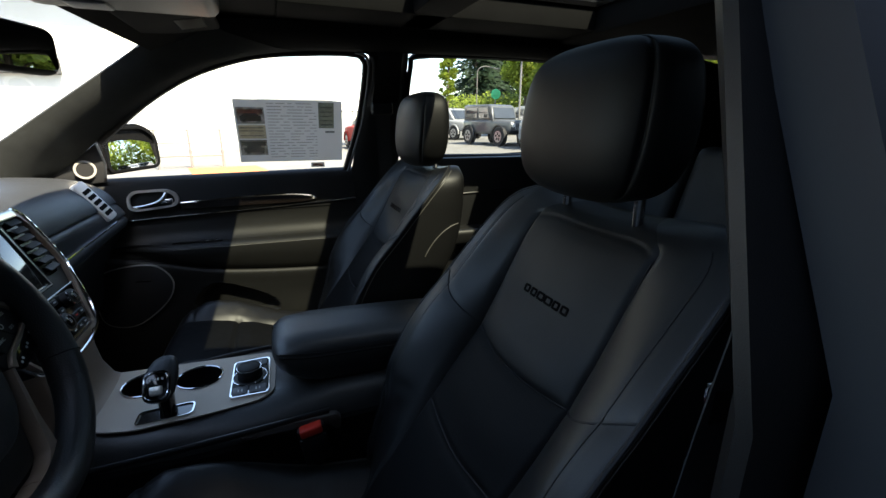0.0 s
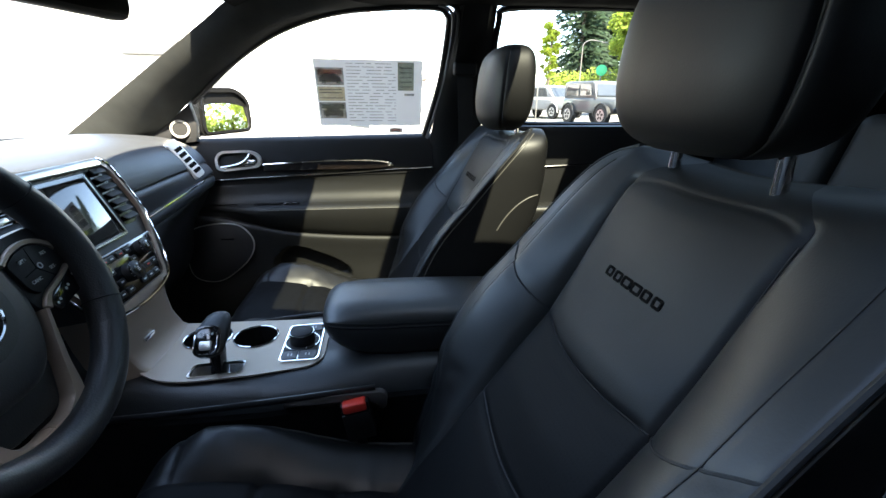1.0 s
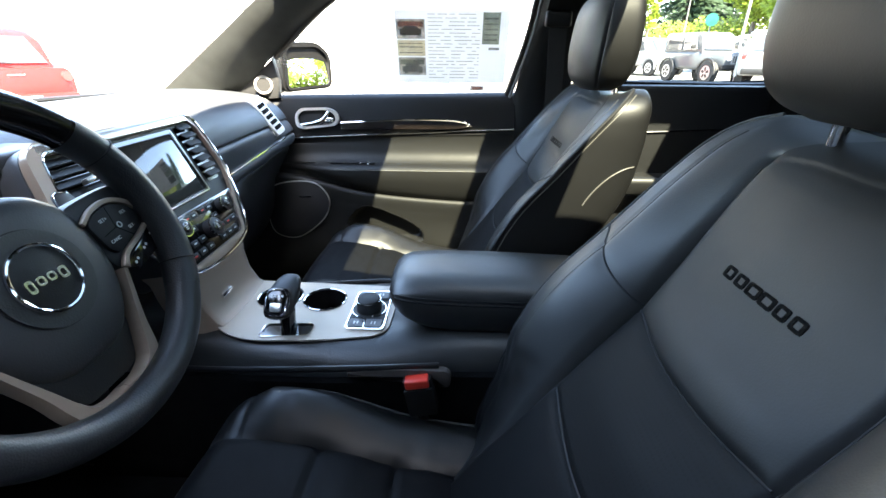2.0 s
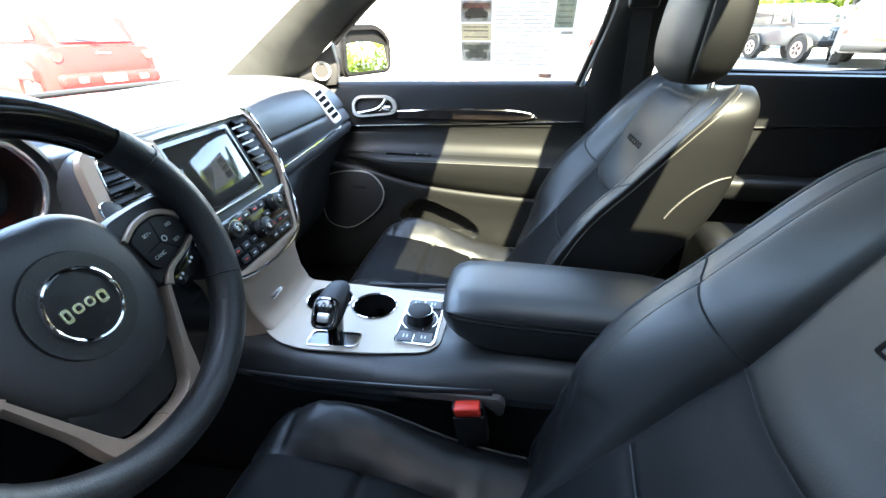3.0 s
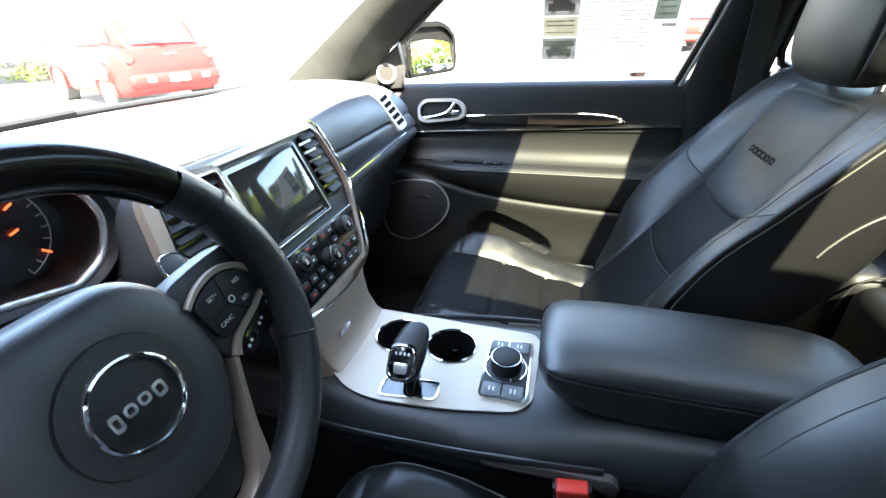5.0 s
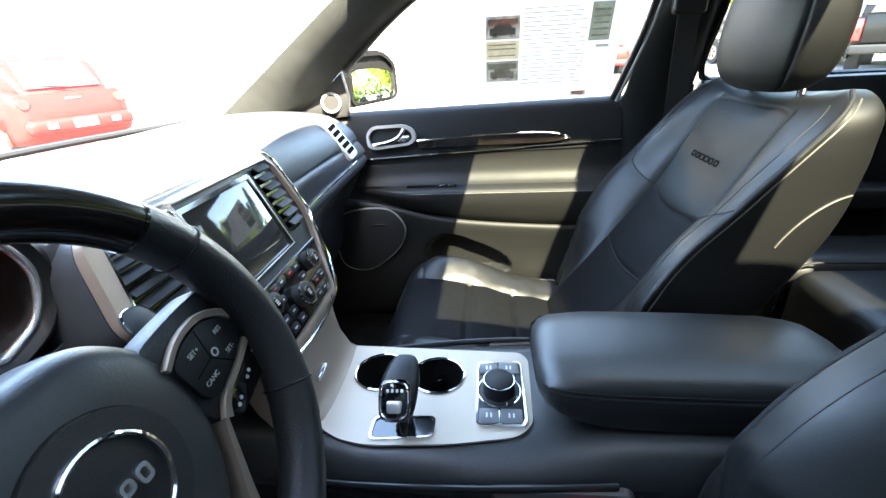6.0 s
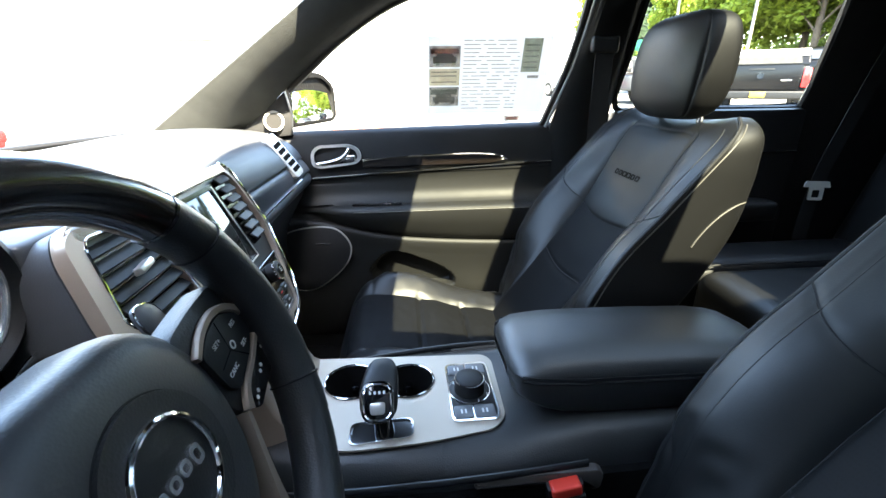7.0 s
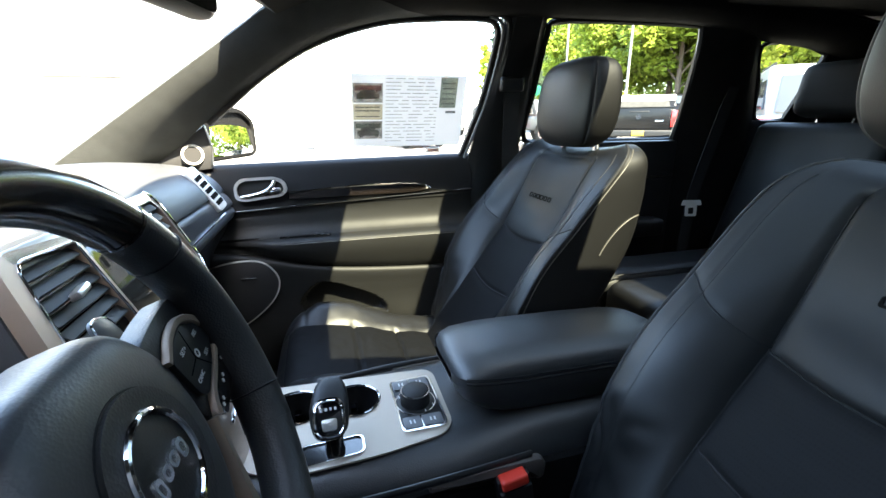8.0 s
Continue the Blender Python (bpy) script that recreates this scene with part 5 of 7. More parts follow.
def plate_with_holes(outline, holes, z0, z1):
    """A plate cut by round and square holes: outline, then each hole, filled between."""
    bm = bmesh.new()
    loops = []
    for k, loop in enumerate([outline] + holes):
        vs = [bm.verts.new((p[0], p[1], z1)) for p in loop]
        for i in range(len(vs)):
            bm.edges.new((vs[i], vs[(i + 1) % len(vs)]))
    bmesh.ops.triangle_fill(bm, use_beauty=True, use_dissolve=False, edges=list(bm.edges))
    ex = bmesh.ops.extrude_face_region(bm, geom=list(bm.faces))
    bmesh.ops.translate(bm, verts=[v for v in ex["geom"] if isinstance(v, bmesh.types.BMVert)], vec=(0, 0, z0 - z1))
    return bm


slot = rounded([(-0.210, -0.117), (-0.128, -0.109), (-0.128, -0.075), (-0.210, -0.079)], 0.010, 4)
holes = [[Vector((cx + r * math.cos(t), cy + r * math.sin(t))) for t in steps(0, 2 * math.pi, 40)[:-1]] for cx, cy, r in CUPS] + [slot]
part("silver_plate", plate_with_holes(plate_out, holes, PZ - 0.003, PZ), PLATE, con, "brushed warm silver console plate")
for cx, cy, r in CUPS:
    cup = part("cup_holder", loft([[Vector((cx + rr * math.cos(t), cy + rr * math.sin(t), z)) for t in steps(0, 2 * math.pi, 40)[:-1]] for rr, z in ((r * 0.972, PZ + 0.0012), (r * 0.955, PZ - 0.02), (r * 0.91, PZ - 0.075), (0.002, PZ - 0.076))], cap=False), CARPET, con, "deep black cup holder")
    part("cup_rim", tube([Vector((cx + r * math.cos(t), cy + r * math.sin(t), PZ + 0.001)) for t in steps(0, 2 * math.pi, 40)[:-1]], 0.0022, 8, closed=True), CHROME, cup, "chrome rim")
    part("cup_tab", rbox(cx - 0.006, cx + 0.006, cy + r * 0.55, cy + r * 0.92, PZ - 0.045, PZ - 0.03, 0.003), GLOSSBLACK, cup)
part("shift_well", loft([[Vector((p.x, p.y, z)) for p in slot] for z in (PZ, PZ - 0.02)]), GLOSSBLACK, con, "dark shifter slot", smooth=False)
part("shift_well_floor", slab(slot, 0.002, 0, pose(0, 0, PZ - 0.010)), DIAL, con)
part("shift_surround", frame_ring([Vector((-0.169, -0.095)) + (p - Vector((-0.169, -0.095))) * 1.07 for p in slot], slot, 0.0035, pose(0, 0, PZ - 0.001), 0.001), CHROME, con, "chrome shifter surround")

shift = thing("gear_selector", "black gear selector with chrome-rimmed button pad", "gear lever")
base = Vector((-0.165, -0.094, PZ - 0.008))
P0, P1 = Vector((-0.170, -0.106, 0.843)), Vector((-0.165, -0.066, 0.855))
part("stem", loft([[base.lerp((P0 + P1) / 2, t) + Vector((0.013 * k * math.cos(a), 0.018 * k * math.sin(a), 0)) for a in steps(0, 2 * math.pi, 16)[:-1]] for t, k in ((0, 1.15), (0.3, 0.95), (0.8, 1.15))]), GLOSSBLACK, shift, "gloss black stem")
GF = plane_pose(P0 + Vector((0, -0.006, 0.004)), (0.02, -0.74, 0.67))
gx, gy = GF.to_3x3() @ Vector((1, 0, 0)), GF.to_3x3() @ Vector((0, 1, 0))
rings = []
for t, k in ((-0.10, 0.70), (-0.04, 0.92), (0.10, 1.0), (0.45, 0.97), (0.80, 0.90), (1.0, 0.78), (1.14, 0.52), (1.20, 0.20)):
    c = P0.lerp(P1, t)
    rings.append([c + gx * (0.0250 * k * math.copysign(abs(math.cos(a)) ** 0.7, math.cos(a))) + gy * (0.0285 * k * math.copysign(abs(math.sin(a)) ** 0.7, math.sin(a))) for a in steps(0, 2 * math.pi, 28)[:-1]])
part("grip", loft(rings), LEATHER, shift, "black leather-topped grip", angle=70)
gp = part("button_pad", slab(rounded([(-0.0205, -0.0265), (0.0205, -0.0265), (0.0205, 0.026), (-0.0205, 0.026)], 0.016, 4), 0.006, 0.002, GF), GLOSSBLACK, shift, "gloss black button pad")
part("pad_rim", tube([GF @ Vector((p.x, p.y, 0.0062)) for p in rounded([(-0.0175, -0.0230), (0.0175, -0.0230), (0.0170, 0.0215), (-0.0170, 0.0215)], 0.014, 4)], 0.0016, 6, closed=True), CHROME, gp, "chrome rim")
part("release", slab(rounded([(-0.009, -0.016), (0.009, -0.016), (0.010, -0.001), (-0.010, -0.001)], 0.004, 3), 0.004, 0.001, GF @ pose(0, 0, 0.0045)), SATIN, gp, "satin release button")
for i in range(4):
    part("marking", slab(rounded([(-0.0016, -0.002), (0.0016, -0.002), (0.0016, 0.002), (-0.0016, 0.002)], 0.0005, 1), 0.0006, 0, GF @ pose(-0.009 + i * 0.006, 0.011, 0.0059)), PRINT, gp, smooth=False)

# drive-mode panel
rot = rounded([(-0.070, -0.090), (-0.004, -0.090), (0.000, -0.080), (0.000, 0.038), (-0.004, 0.046), (-0.070, 0.042)], 0.010, 4)
c0 = Vector((-0.036, -0.022))
dp = part("drive_mode_panel", slab([c0 + (p - c0) * 0.94 for p in rot], 0.005, 0.001, pose(0, 0, PZ - 0.002)), SOFT, con, "black drive-mode panel")
part("panel_rim", frame_ring(rot, [c0 + (p - c0) * 0.93 for p in rot], 0.0055, pose(0, 0, PZ - 0.0015), 0.0012), CHROME, dp, "chrome rim round the panel")
for (x0, x1, y0, y1) in ((-0.0655, -0.0385, 0.014, 0.038), (-0.036, -0.006, 0.014, 0.040), (-0.0655, -0.0385, -0.086, -0.060), (-0.036, -0.006, -0.086, -0.060)):
    bt = part("mode_button", slab(rounded([(x0, y0), (x1, y0), (x1, y1), (x0, y1)], 0.003, 3), 0.0025, 0.0008, pose(0, 0, PZ + 0.003)), PADDLE, dp)
    for k in (-0.003, 0.003):
        part("marking", rbox((x0 + x1) / 2 + k - 0.0012, (x0 + x1) / 2 + k + 0.0012, (y0 + y1) / 2 - 0.004, (y0 + y1) / 2 + 0.004, PZ + 0.0055, PZ + 0.006, 0), PRINT, bt, smooth=False)
part("panel_line", tube([Vector((-0.037 + 0.0315 * math.cos(t), -0.022 + 0.0335 * math.sin(t), PZ + 0.0032)) for t in steps(0, 2 * math.pi, 40)[:-1]], 0.0011, 6, closed=True), CHROME, dp, "chrome circle round the knob")
for ya, yb in ((0.014, 0.041), (-0.088, -0.060)):
    part("panel_line", tube([(-0.0375, ya, PZ + 0.0045), (-0.0375, yb, PZ + 0.0045)], 0.0010, 6), CHROME, dp)
for t in (1.9, 2.5, -1.2, -0.5, 0.6):
    part("marking", rbox(-0.037 + 0.029 * math.cos(t) - 0.0008, -0.037 + 0.029 * math.cos(t) + 0.0008, -0.022 + 0.029 * math.sin(t) - 0.003, -0.022 + 0.029 * math.sin(t) + 0.003, PZ + 0.003, PZ + 0.0036, 0), PRINT, dp, smooth=False)
kn = part("mode_knob", loft([[Vector((-0.037 + r * math.cos(t), -0.022 + r * math.sin(t), PZ + z)) for t in steps(0, 2 * math.pi, 36)[:-1]] for r, z in ((0.0235, 0.002), (0.0225, 0.022), (0.0215, 0.0255), (0.0195, 0.027), (0.001, 0.0275))]), HARD, dp, "black rotary knob")
part("knob_ring", tube([Vector((-0.037 + 0.0222 * math.cos(t), -0.022 + 0.0222 * math.sin(t), PZ + 0.0235)) for t in steps(0, 2 * math.pi, 36)[:-1]], 0.0011, 6, closed=True), CHROME, kn, "chrome ring")

# armrest lid
AX0, AX1, AY, AW = 0.010, 0.425, -0.020, 0.083


def arm_ring(x, k, z0, z1):
    """An outline in y, z: soft top, seam line, undercut side."""
    w = AW * k
    zs = z0 + (z1 - z0) * 0.66
    pts = [(-w * 0.80, z0), (-w * 0.96, z0 + 0.012), (-w * 1.02, zs - 0.006), (-w * 0.995, zs), (-w * 1.01, zs + 0.006), (-w * 0.96, z1 - 0.012), (-w * 0.82, z1 - 0.002), (-w * 0.4, z1 + 0.003), (0, z1 + 0.004), (w * 0.4, z1 + 0.003), (w * 0.82, z1 - 0.002), (w * 0.96, z1 - 0.012), (w * 1.01, zs + 0.006), (w * 0.995, zs), (w * 1.02, zs - 0.006), (w * 0.96, z0 + 0.012), (w * 0.80, z0)]
    return [Vector((x, AY + y, z)) for y, z in pts]


ars = [(AX0, 0.55, 0.842, 0.856), (AX0 + 0.004, 0.80, 0.832, 0.864), (AX0 + 0.014, 0.94, 0.820, 0.871), (AX0 + 0.030, 1.0, 0.808, 0.876), (AX0 + 0.052, 1.01, 0.797, 0.878), (AX0 + 0.080, 1.02, 0.789, 0.880), (0.13, 1.02, 0.785, 0.880), (0.24, 1.02, 0.784, 0.878), (0.34, 1.01, 0.786, 0.874), (0.375, 0.98, 0.788, 0.869), (0.398, 0.93, 0.792, 0.863), (0.412, 0.85, 0.798, 0.856), (0.421, 0.72, 0.806, 0.849), (AX1, 0.50, 0.815, 0.840)]
arm = part("armrest_lid", loft([arm_ring(*a) for a in ars]), ARMSKIN, con, "padded black leather armrest lid", angle=70)
for s in (-1, 1):
    for up_, r_ in ((0.0, 0.0022), (0.0075, 0.0009)):
        part("stitching", tube(spline([(x, AY + s * AW * k * 1.004, z0 + (z1 - z0) * 0.66 + up_) for x, k, z0, z1 in ars[2:-3]], 4), r_, 6), THREAD, arm)


# ---- passenger door ----
door = thing("passenger_door", "closed black passenger door with leather armrest, wood trim and chrome strip", "door")
X0, X1 = -0.60, 0.300


def bow(x):
    return 0.010 * ((x + 0.05) / 0.45) ** 2 if x < -0.05 else 0.0


def door_sweep(prof, x0, x1, n=24, dz=lambda x: 0.0, close=False):
    rings = []
    for x in steps(x0, x1, n):
        rings.append([Vector((x, y - bow(x), z + dz(x))) for y, z in prof(x)])
    return loft(rings, cap=False, closed=False)


up_z = lambda x: 0.013 * (x + 0.38) / 0.64
part("upper_pad", door_sweep(lambda x: [(v.x, v.y) for v in spline([(0.738, 1.100), (0.716, 1.108), (0.698, 1.102), (0.690, 1.088), (0.683, 1.055), (0.678, 1.020), (0.674, 0.990), (0.674, 0.984)], 4)], X0, X1, 20, up_z), DARKPAD, door, "black soft upper door pad", angle=80)
strip_z = lambda x: 0.981 + 0.031 * (x + 0.411) / 0.648
part("bright_strip", tube([(x, 0.671 - bow(x), strip_z(x)) for x in steps(-0.50, X1, 24)], 0.0030, 8), CHROME, door, "thin chrome strip")


def insert_prof(x):
    k = max(0.0, min(1.0, (x + 0.42) / 0.16))
    return [(v.x, v.y) for v in spline([(0.674, strip_z(x) - 0.001), (0.677, strip_z(x) - 0.018), (0.676, 0.960), (0.671, 0.935), (0.664 - 0.004 * k, 0.918), (0.658 - 0.010 * k, 0.909)], 4)]


part("insert", door_sweep(insert_prof, X0, X1), DOORSKIN, door, "black leather door insert", angle=80)


def arm_prof(x):
    k = max(0.0, min(1.0, (x + 0.42) / 0.16))
    k = k * k * (3 - 2 * k)
    y1, ze = 0.660 - 0.044 * k, smooth_table(EDGE, x)
    return [(v.x, v.y) for v in spline([(0.658 - 0.010 * k, 0.909), (y1 + 0.016, 0.905), (y1 + 0.004, 0.899), (y1, 0.889), (y1 + 0.002, 0.5 * (0.889 + ze) + 0.01), (y1 + 0.012 * k + 0.004, ze + 0.012), (0.655, ze - 0.006)], 4)]


EDGE = [(-0.60, 0.880), (-0.40, 0.872), (-0.33, 0.858), (-0.25, 0.832), (-0.17, 0.815), (-0.05, 0.802), (0.10, 0.792), (0.28, 0.785)]
part("armrest", door_sweep(arm_prof, X0, X1, 40), DOORSKIN, door, "black leather door armrest", angle=80)
part("armrest_stitching", tube([(x, 0.6155 + (0.0 if x > -0.26 else 0.3 * (-0.26 - x)) - bow(x), 0.893) for x in steps(-0.30, X1, 20)], 0.0012, 5), STITCH, door, "pale stitching on the armrest")
part("window_switch_panel", moved(rbox(-0.07, 0.07, -0.014, 0.014, 0, 0.004, 0.002), Matrix.Translation((-0.205, 0.646, 0.907))), GLOSSBLACK, door, "gloss black window switch panel")
for x in (-0.175, -0.150):
    part("window_switch", moved(rbox(-0.008, 0.008, -0.008, 0.008, 0, 0.006, 0.002), Matrix.Translation((x, 0.643, 0.908))), CHROME, door, "small chrome-edged switch")


POCKET = [(-0.235, 0.700), (-0.205, 0.750), (-0.157, 0.766), (-0.066, 0.732), (-0.005, 0.695), (0.014, 0.665), (0.000, 0.644), (-0.067, 0.640), (-0.180, 0.640)]
POCKET_LINE = [(p.x, p.y) for p in spline([(x, z, 0) for x, z in POCKET], 5, closed=True)]


def pocket_depth(x, z):
    """How far inside the map pocket's outline a point lies, from 0 to 1."""
    inside, best = False, 9.0
    for k in range(len(POCKET_LINE)):
        (xa, za), (xb, zb) = POCKET_LINE[k - 1], POCKET_LINE[k]
        if (za > z) != (zb > z) and x < xa + (z - za) * (xb - xa) / (zb - za):
            inside = not inside
        best = min(best, math.hypot(x - xa, z - za))
    return min(1.0, best / 0.012) if inside else 0.0


def low_at(x, v):
    z = smooth_table(EDGE, x)
    rows = [(0.0, 0.672, z - 0.006), (0.04, 0.655, z), (0.08, 0.640, z - 0.003), (0.12, 0.634, z - 0.014), (0.22, 0.637, z - 0.05), (0.45, 0.640, 0.70), (0.72, 0.640, 0.60), (0.90, 0.655, 0.50), (1.0, 0.69, 0.46)]
    y, zz = curve_table([(r[0], r[1]) for r in rows], v), curve_table([(r[0], r[2]) for r in rows], v)
    return Vector((x, y - bow(x) + 0.040 * pocket_depth(x, zz), zz))


part("lower_panel", sheet(low_at, steps(X0, X1, 150), steps(0, 1, 110)), DOORSKIN, door, "black lower door panel with a hollow map pocket", angle=50)

# loudspeaker
flip = lambda pts: [Vector((p.x, p.y)) for p in pts]
sp = spline([(x, z, 0) for x, z in ((-0.430, 0.846), (-0.356, 0.851), (-0.313, 0.834), (-0.288, 0.786), (-0.313, 0.726), (-0.390, 0.665), (-0.450, 0.660), (-0.488, 0.690), (-0.492, 0.770), (-0.475, 0.825))], 6, closed=True)
DX = Matrix.Translation((0, 0.640, 0)) @ Matrix.Rotation(radians(90), 4, "X")
sk = part("speaker_grille", slab(flip(sp), 0.016, 0.005, DX), GRILLE, door, "black pierced speaker grille")
part("speaker_ring", tube([(p.x, 0.628, p.y) for p in sp], 0.0028, 8, closed=True, up=(0, 1, 0)), SATIN, sk, "thin silver speaker ring")
part("speaker_badge", rbox(-0.385, -0.345, 0.621, 0.6245, 0.800, 0.804, 0.001), CHROME, sk, "tiny chrome badge bar")

# inner handle
HM = Matrix.Translation((-0.311, 0.668, 1.042)) @ Matrix.Rotation(radians(90), 4, "X") @ Matrix.Rotation(radians(-6), 4, "X")
ho = rounded([(-0.066, -0.025), (-0.044, -0.033), (0.054, -0.022), (0.070, -0.006), (0.063, 0.020), (0.036, 0.033), (-0.050, 0.030), (-0.068, 0.010)], 0.018, 5)
hi = [Vector((p.x * 0.875 - 0.001, p.y * 0.76)) for p in ho]
hb = part("handle_bezel", frame_ring(ho, hi, 0.018, HM @ pose(0, 0, -0.006), 0.004), SATIN, door, "satin silver handle bezel")
part("handle_bowl", slab(hi, 0.004, 0, HM @ pose(0, 0, -0.004)), HARD, hb, "dark handle bowl")
part("handle_lever", joined(tube([HM @ p for p in spline([(-0.052, -0.020, 0.006), (-0.015, -0.015, 0.009), (0.014, -0.006, 0.011), (0.030, 0.008, 0.011), (0.036, 0.021, 0.009)], 5)], [0.0050 + 0.0022 * math.sin(math.pi * i / 20) for i in range(21)], 10), moved(rbox(0.018, 0.052, -0.015, 0.003, 0.004, 0.014, 0.005, 3), HM)), CHROME, hb, "polished chrome handle lever")
# wood spear
top = spline([(-0.24, 0, 1.030), (-0.05, 0, 1.040), (0.08, 0, 1.041), (0.145, 0, 1.034), (0.168, 0, 1.023)], 6)
bot = [Vector((p.x, 0, 1.011 + 0.012 * max(0.0, (p.x - 0.10) / 0.07) ** 2 + 0.004 * (p.x + 0.24) / 0.4)) for p in top]
wd = bmesh.new()
A = [wd.verts.new((p.x, 0.668 - bow(p.x), p.z)) for p in top]
B = [wd.verts.new((p.x, 0.664 - bow(p.x), q.z)) for p, q in zip(top, bot)]
C = [wd.verts.new((p.x, 0.684, p.z)) for p in top]
for i in range(len(A) - 1):
    wd.faces.new((A[i], A[i + 1], B[i + 1], B[i]))
    wd.faces.new((A[i], C[i], C[i + 1], A[i + 1]))
ws = part("wood_trim", wd, WOOD, door, "dark polished wood door trim")
part("trim_edge", tube([(p.x, 0.667 - bow(p.x), p.z) for p in top], 0.0022, 6), CHROME, ws, "chrome edge")
# sail panel and tweeter
sail = slab([Vector(p) for p in ((-0.60, 1.085), (-0.425, 1.100), (-0.418, 1.150), (-0.430, 1.212), (-0.52, 1.14))], 0.02, 0.004, Matrix.Translation((0, 0.690, 0)) @ Matrix.Rotation(radians(90), 4, "X") @ Matrix.Rotation(radians(0), 4, "X"))
sl = part("mirror_sail", sail, SOFT, door, "black mirror sail panel")
TM = plane_pose((-0.466, 0.668, 1.138), (0.35, -1, 0.12))
tw = part("tweeter", frame_ring(circle(0.0262, 36), circle(0.0205, 36), 0.010, TM, 0.003), SATIN, sl, "silver tweeter ring")
part("tweeter_grille", loft([[TM @ Vector((p.x * k, p.y * k, z)) for p in circle(0.0198, 28)] for k, z in ((1.0, 0.008), (0.85, 0.0045), (0.6, 0.0022), (0.3, 0.001), (0.03, 0.0006))]), SLAT, tw, "dished metal tweeter mesh")
# window glass and frame
FRONT_WIN = [(-0.425, 1.105), (-0.415, 1.215), (-0.366, 1.253), (-0.262, 1.332), (-0.137, 1.402), (0.013, 1.449), (0.155, 1.465), (0.290, 1.470), (0.326, 1.455), (0.332, 1.42), (0.318, 1.288), (0.292, 1.18), (0.272, 1.108), (0.10, 1.102), (-0.20, 1.100)]
out = [on_side(x, z, 0.012) for x, z in FRONT_WIN]
bm = bmesh.new()
bm.faces.new([bm.verts.new(p) for p in out])
pane = part("window_pane", bm, GLASS, door, "clear door window glass", smooth=False)
pane.visible_shadow = False
fr = [on_side(x, z, 0.008) for x, z in FRONT_WIN[1:13]]
part("window_channel", tube(spline(fr, 4), 0.009, 8, up=(0, 1, 0)), HARD, door, "black window channel")
part("frame_edge", tube(spline([on_side(x, z, -0.004) for x, z in ((0.300, 1.474), (0.334, 1.462), (0.343, 1.42), (0.329, 1.288), (0.302, 1.18), (0.282, 1.108))], 5), 0.0045, 8, up=(0, 1, 0)), SEALGREY, door, "grey rear door frame edge")
part("frame_seal", tube(spline([on_side(x, z, -0.008) for x, z in ((0.312, 1.482), (0.350, 1.468), (0.360, 1.42), (0.346, 1.288), (0.319, 1.18), (0.299, 1.108))], 5), 0.008, 8, up=(0, 1, 0)), HARD, door, "black rubber door seal")
part("outer_skin", rbox(X0, X1, 0.742, 0.80, 0.40, 1.095, 0.02), BODY, door, "dark grey outer door skin")

# price sheet on the glass
sheet_m = plane_pose(on_side(0.104, 1.243, 0.004), (0, -1, -TUMBLE))
# local x runs to the front, so widths are mirrored
ps = thing("window_price_sheet", "printed white price sheet stuck to the window glass", "paper sheet")
part("paper", slab(rounded([(-0.160, -0.102), (0.158, -0.102), (0.158, 0.102), (-0.160, 0.102)], 0.002, 1), 0.0008, 0, sheet_m), PAPER, ps, smooth=False)
fx = -1 if (sheet_m.to_3x3() @ Vector((1, 0, 0))).x < 0 else 1
def block(x0, x1, y0, y1, material, name="print_block", z=0.0012):
    a, b = sorted((fx * x0, fx * x1))
    part(name, slab([Vector((a, y0)), Vector((b, y0)), Vector((b, y1)), Vector((a, y1))], 0.0004, 0, sheet_m @ pose(0, 0, z)), material, ps, smooth=False)
rnd = random.Random(4)
for y0, y1, low, paintwork in ((0.026, 0.078, INKRED, PAPER), (-0.078, -0.026, INKDARK, INKMID)):
    block(-0.155, -0.076, y0, y1, PICTURE, "printed_picture")
    block(-0.150, -0.081, y0 + 0.032, y1 - 0.006, low, "picture_band", 0.0016)
    block(-0.146, -0.086, y0 + 0.010, y0 + 0.026, paintwork, "picture_shape", 0.0017)
    block(-0.136, -0.096, y0 + 0.022, y0 + 0.034, paintwork, "picture_shape", 0.0018)
    for x in (-0.140, -0.098):
        block(x, x + 0.011, y0 + 0.006, y0 + 0.014, INKDARK, "picture_shape", 0.0020)
block(-0.155, -0.076, -0.022, 0.022, INKTAN, "printed_band")
for y in (0.012, 0.002, -0.014):
    block(-0.150, -0.084, y, y + 0.003, INKMID, "print_line", 0.0017)
block(0.084, 0.132, 0.012, 0.096, INKDARK, "printed_panel")
for i in range(5):
    block(0.090, 0.126, 0.022 + i * 0.014, 0.026 + i * 0.014, INK, "print_line", 0.0017)
block(0.104, 0.134, -0.004, 0.003, INKMID, "print_line")
for i in range(19):
    y = 0.090 - i * 0.0098
    x = -0.068
    while x < 0.076:
        w_ = rnd.uniform(0.012, 0.05)
        block(x, min(0.078, x + w_), y, y + 0.0018, INK, "print_line")
        x += w_ + rnd.uniform(0.004, 0.02)
# small inspection tag at the sill
tg = thing("window_tag", "small printed tag at the foot of the window", "tag")
part("card", moved(rbox(-0.022, 0.022, -0.001, 0.001, 0, 0.016, 0.001), Matrix.Translation(on_side(0.181, 1.126, -0.002))), PAPER, tg, smooth=False)
part("print", moved(rbox(-0.016, 0.016, -0.0014, -0.001, 0.004, 0.012, 0), Matrix.Translation(on_side(0.181, 1.126, -0.002))), INKRED, tg, smooth=False)

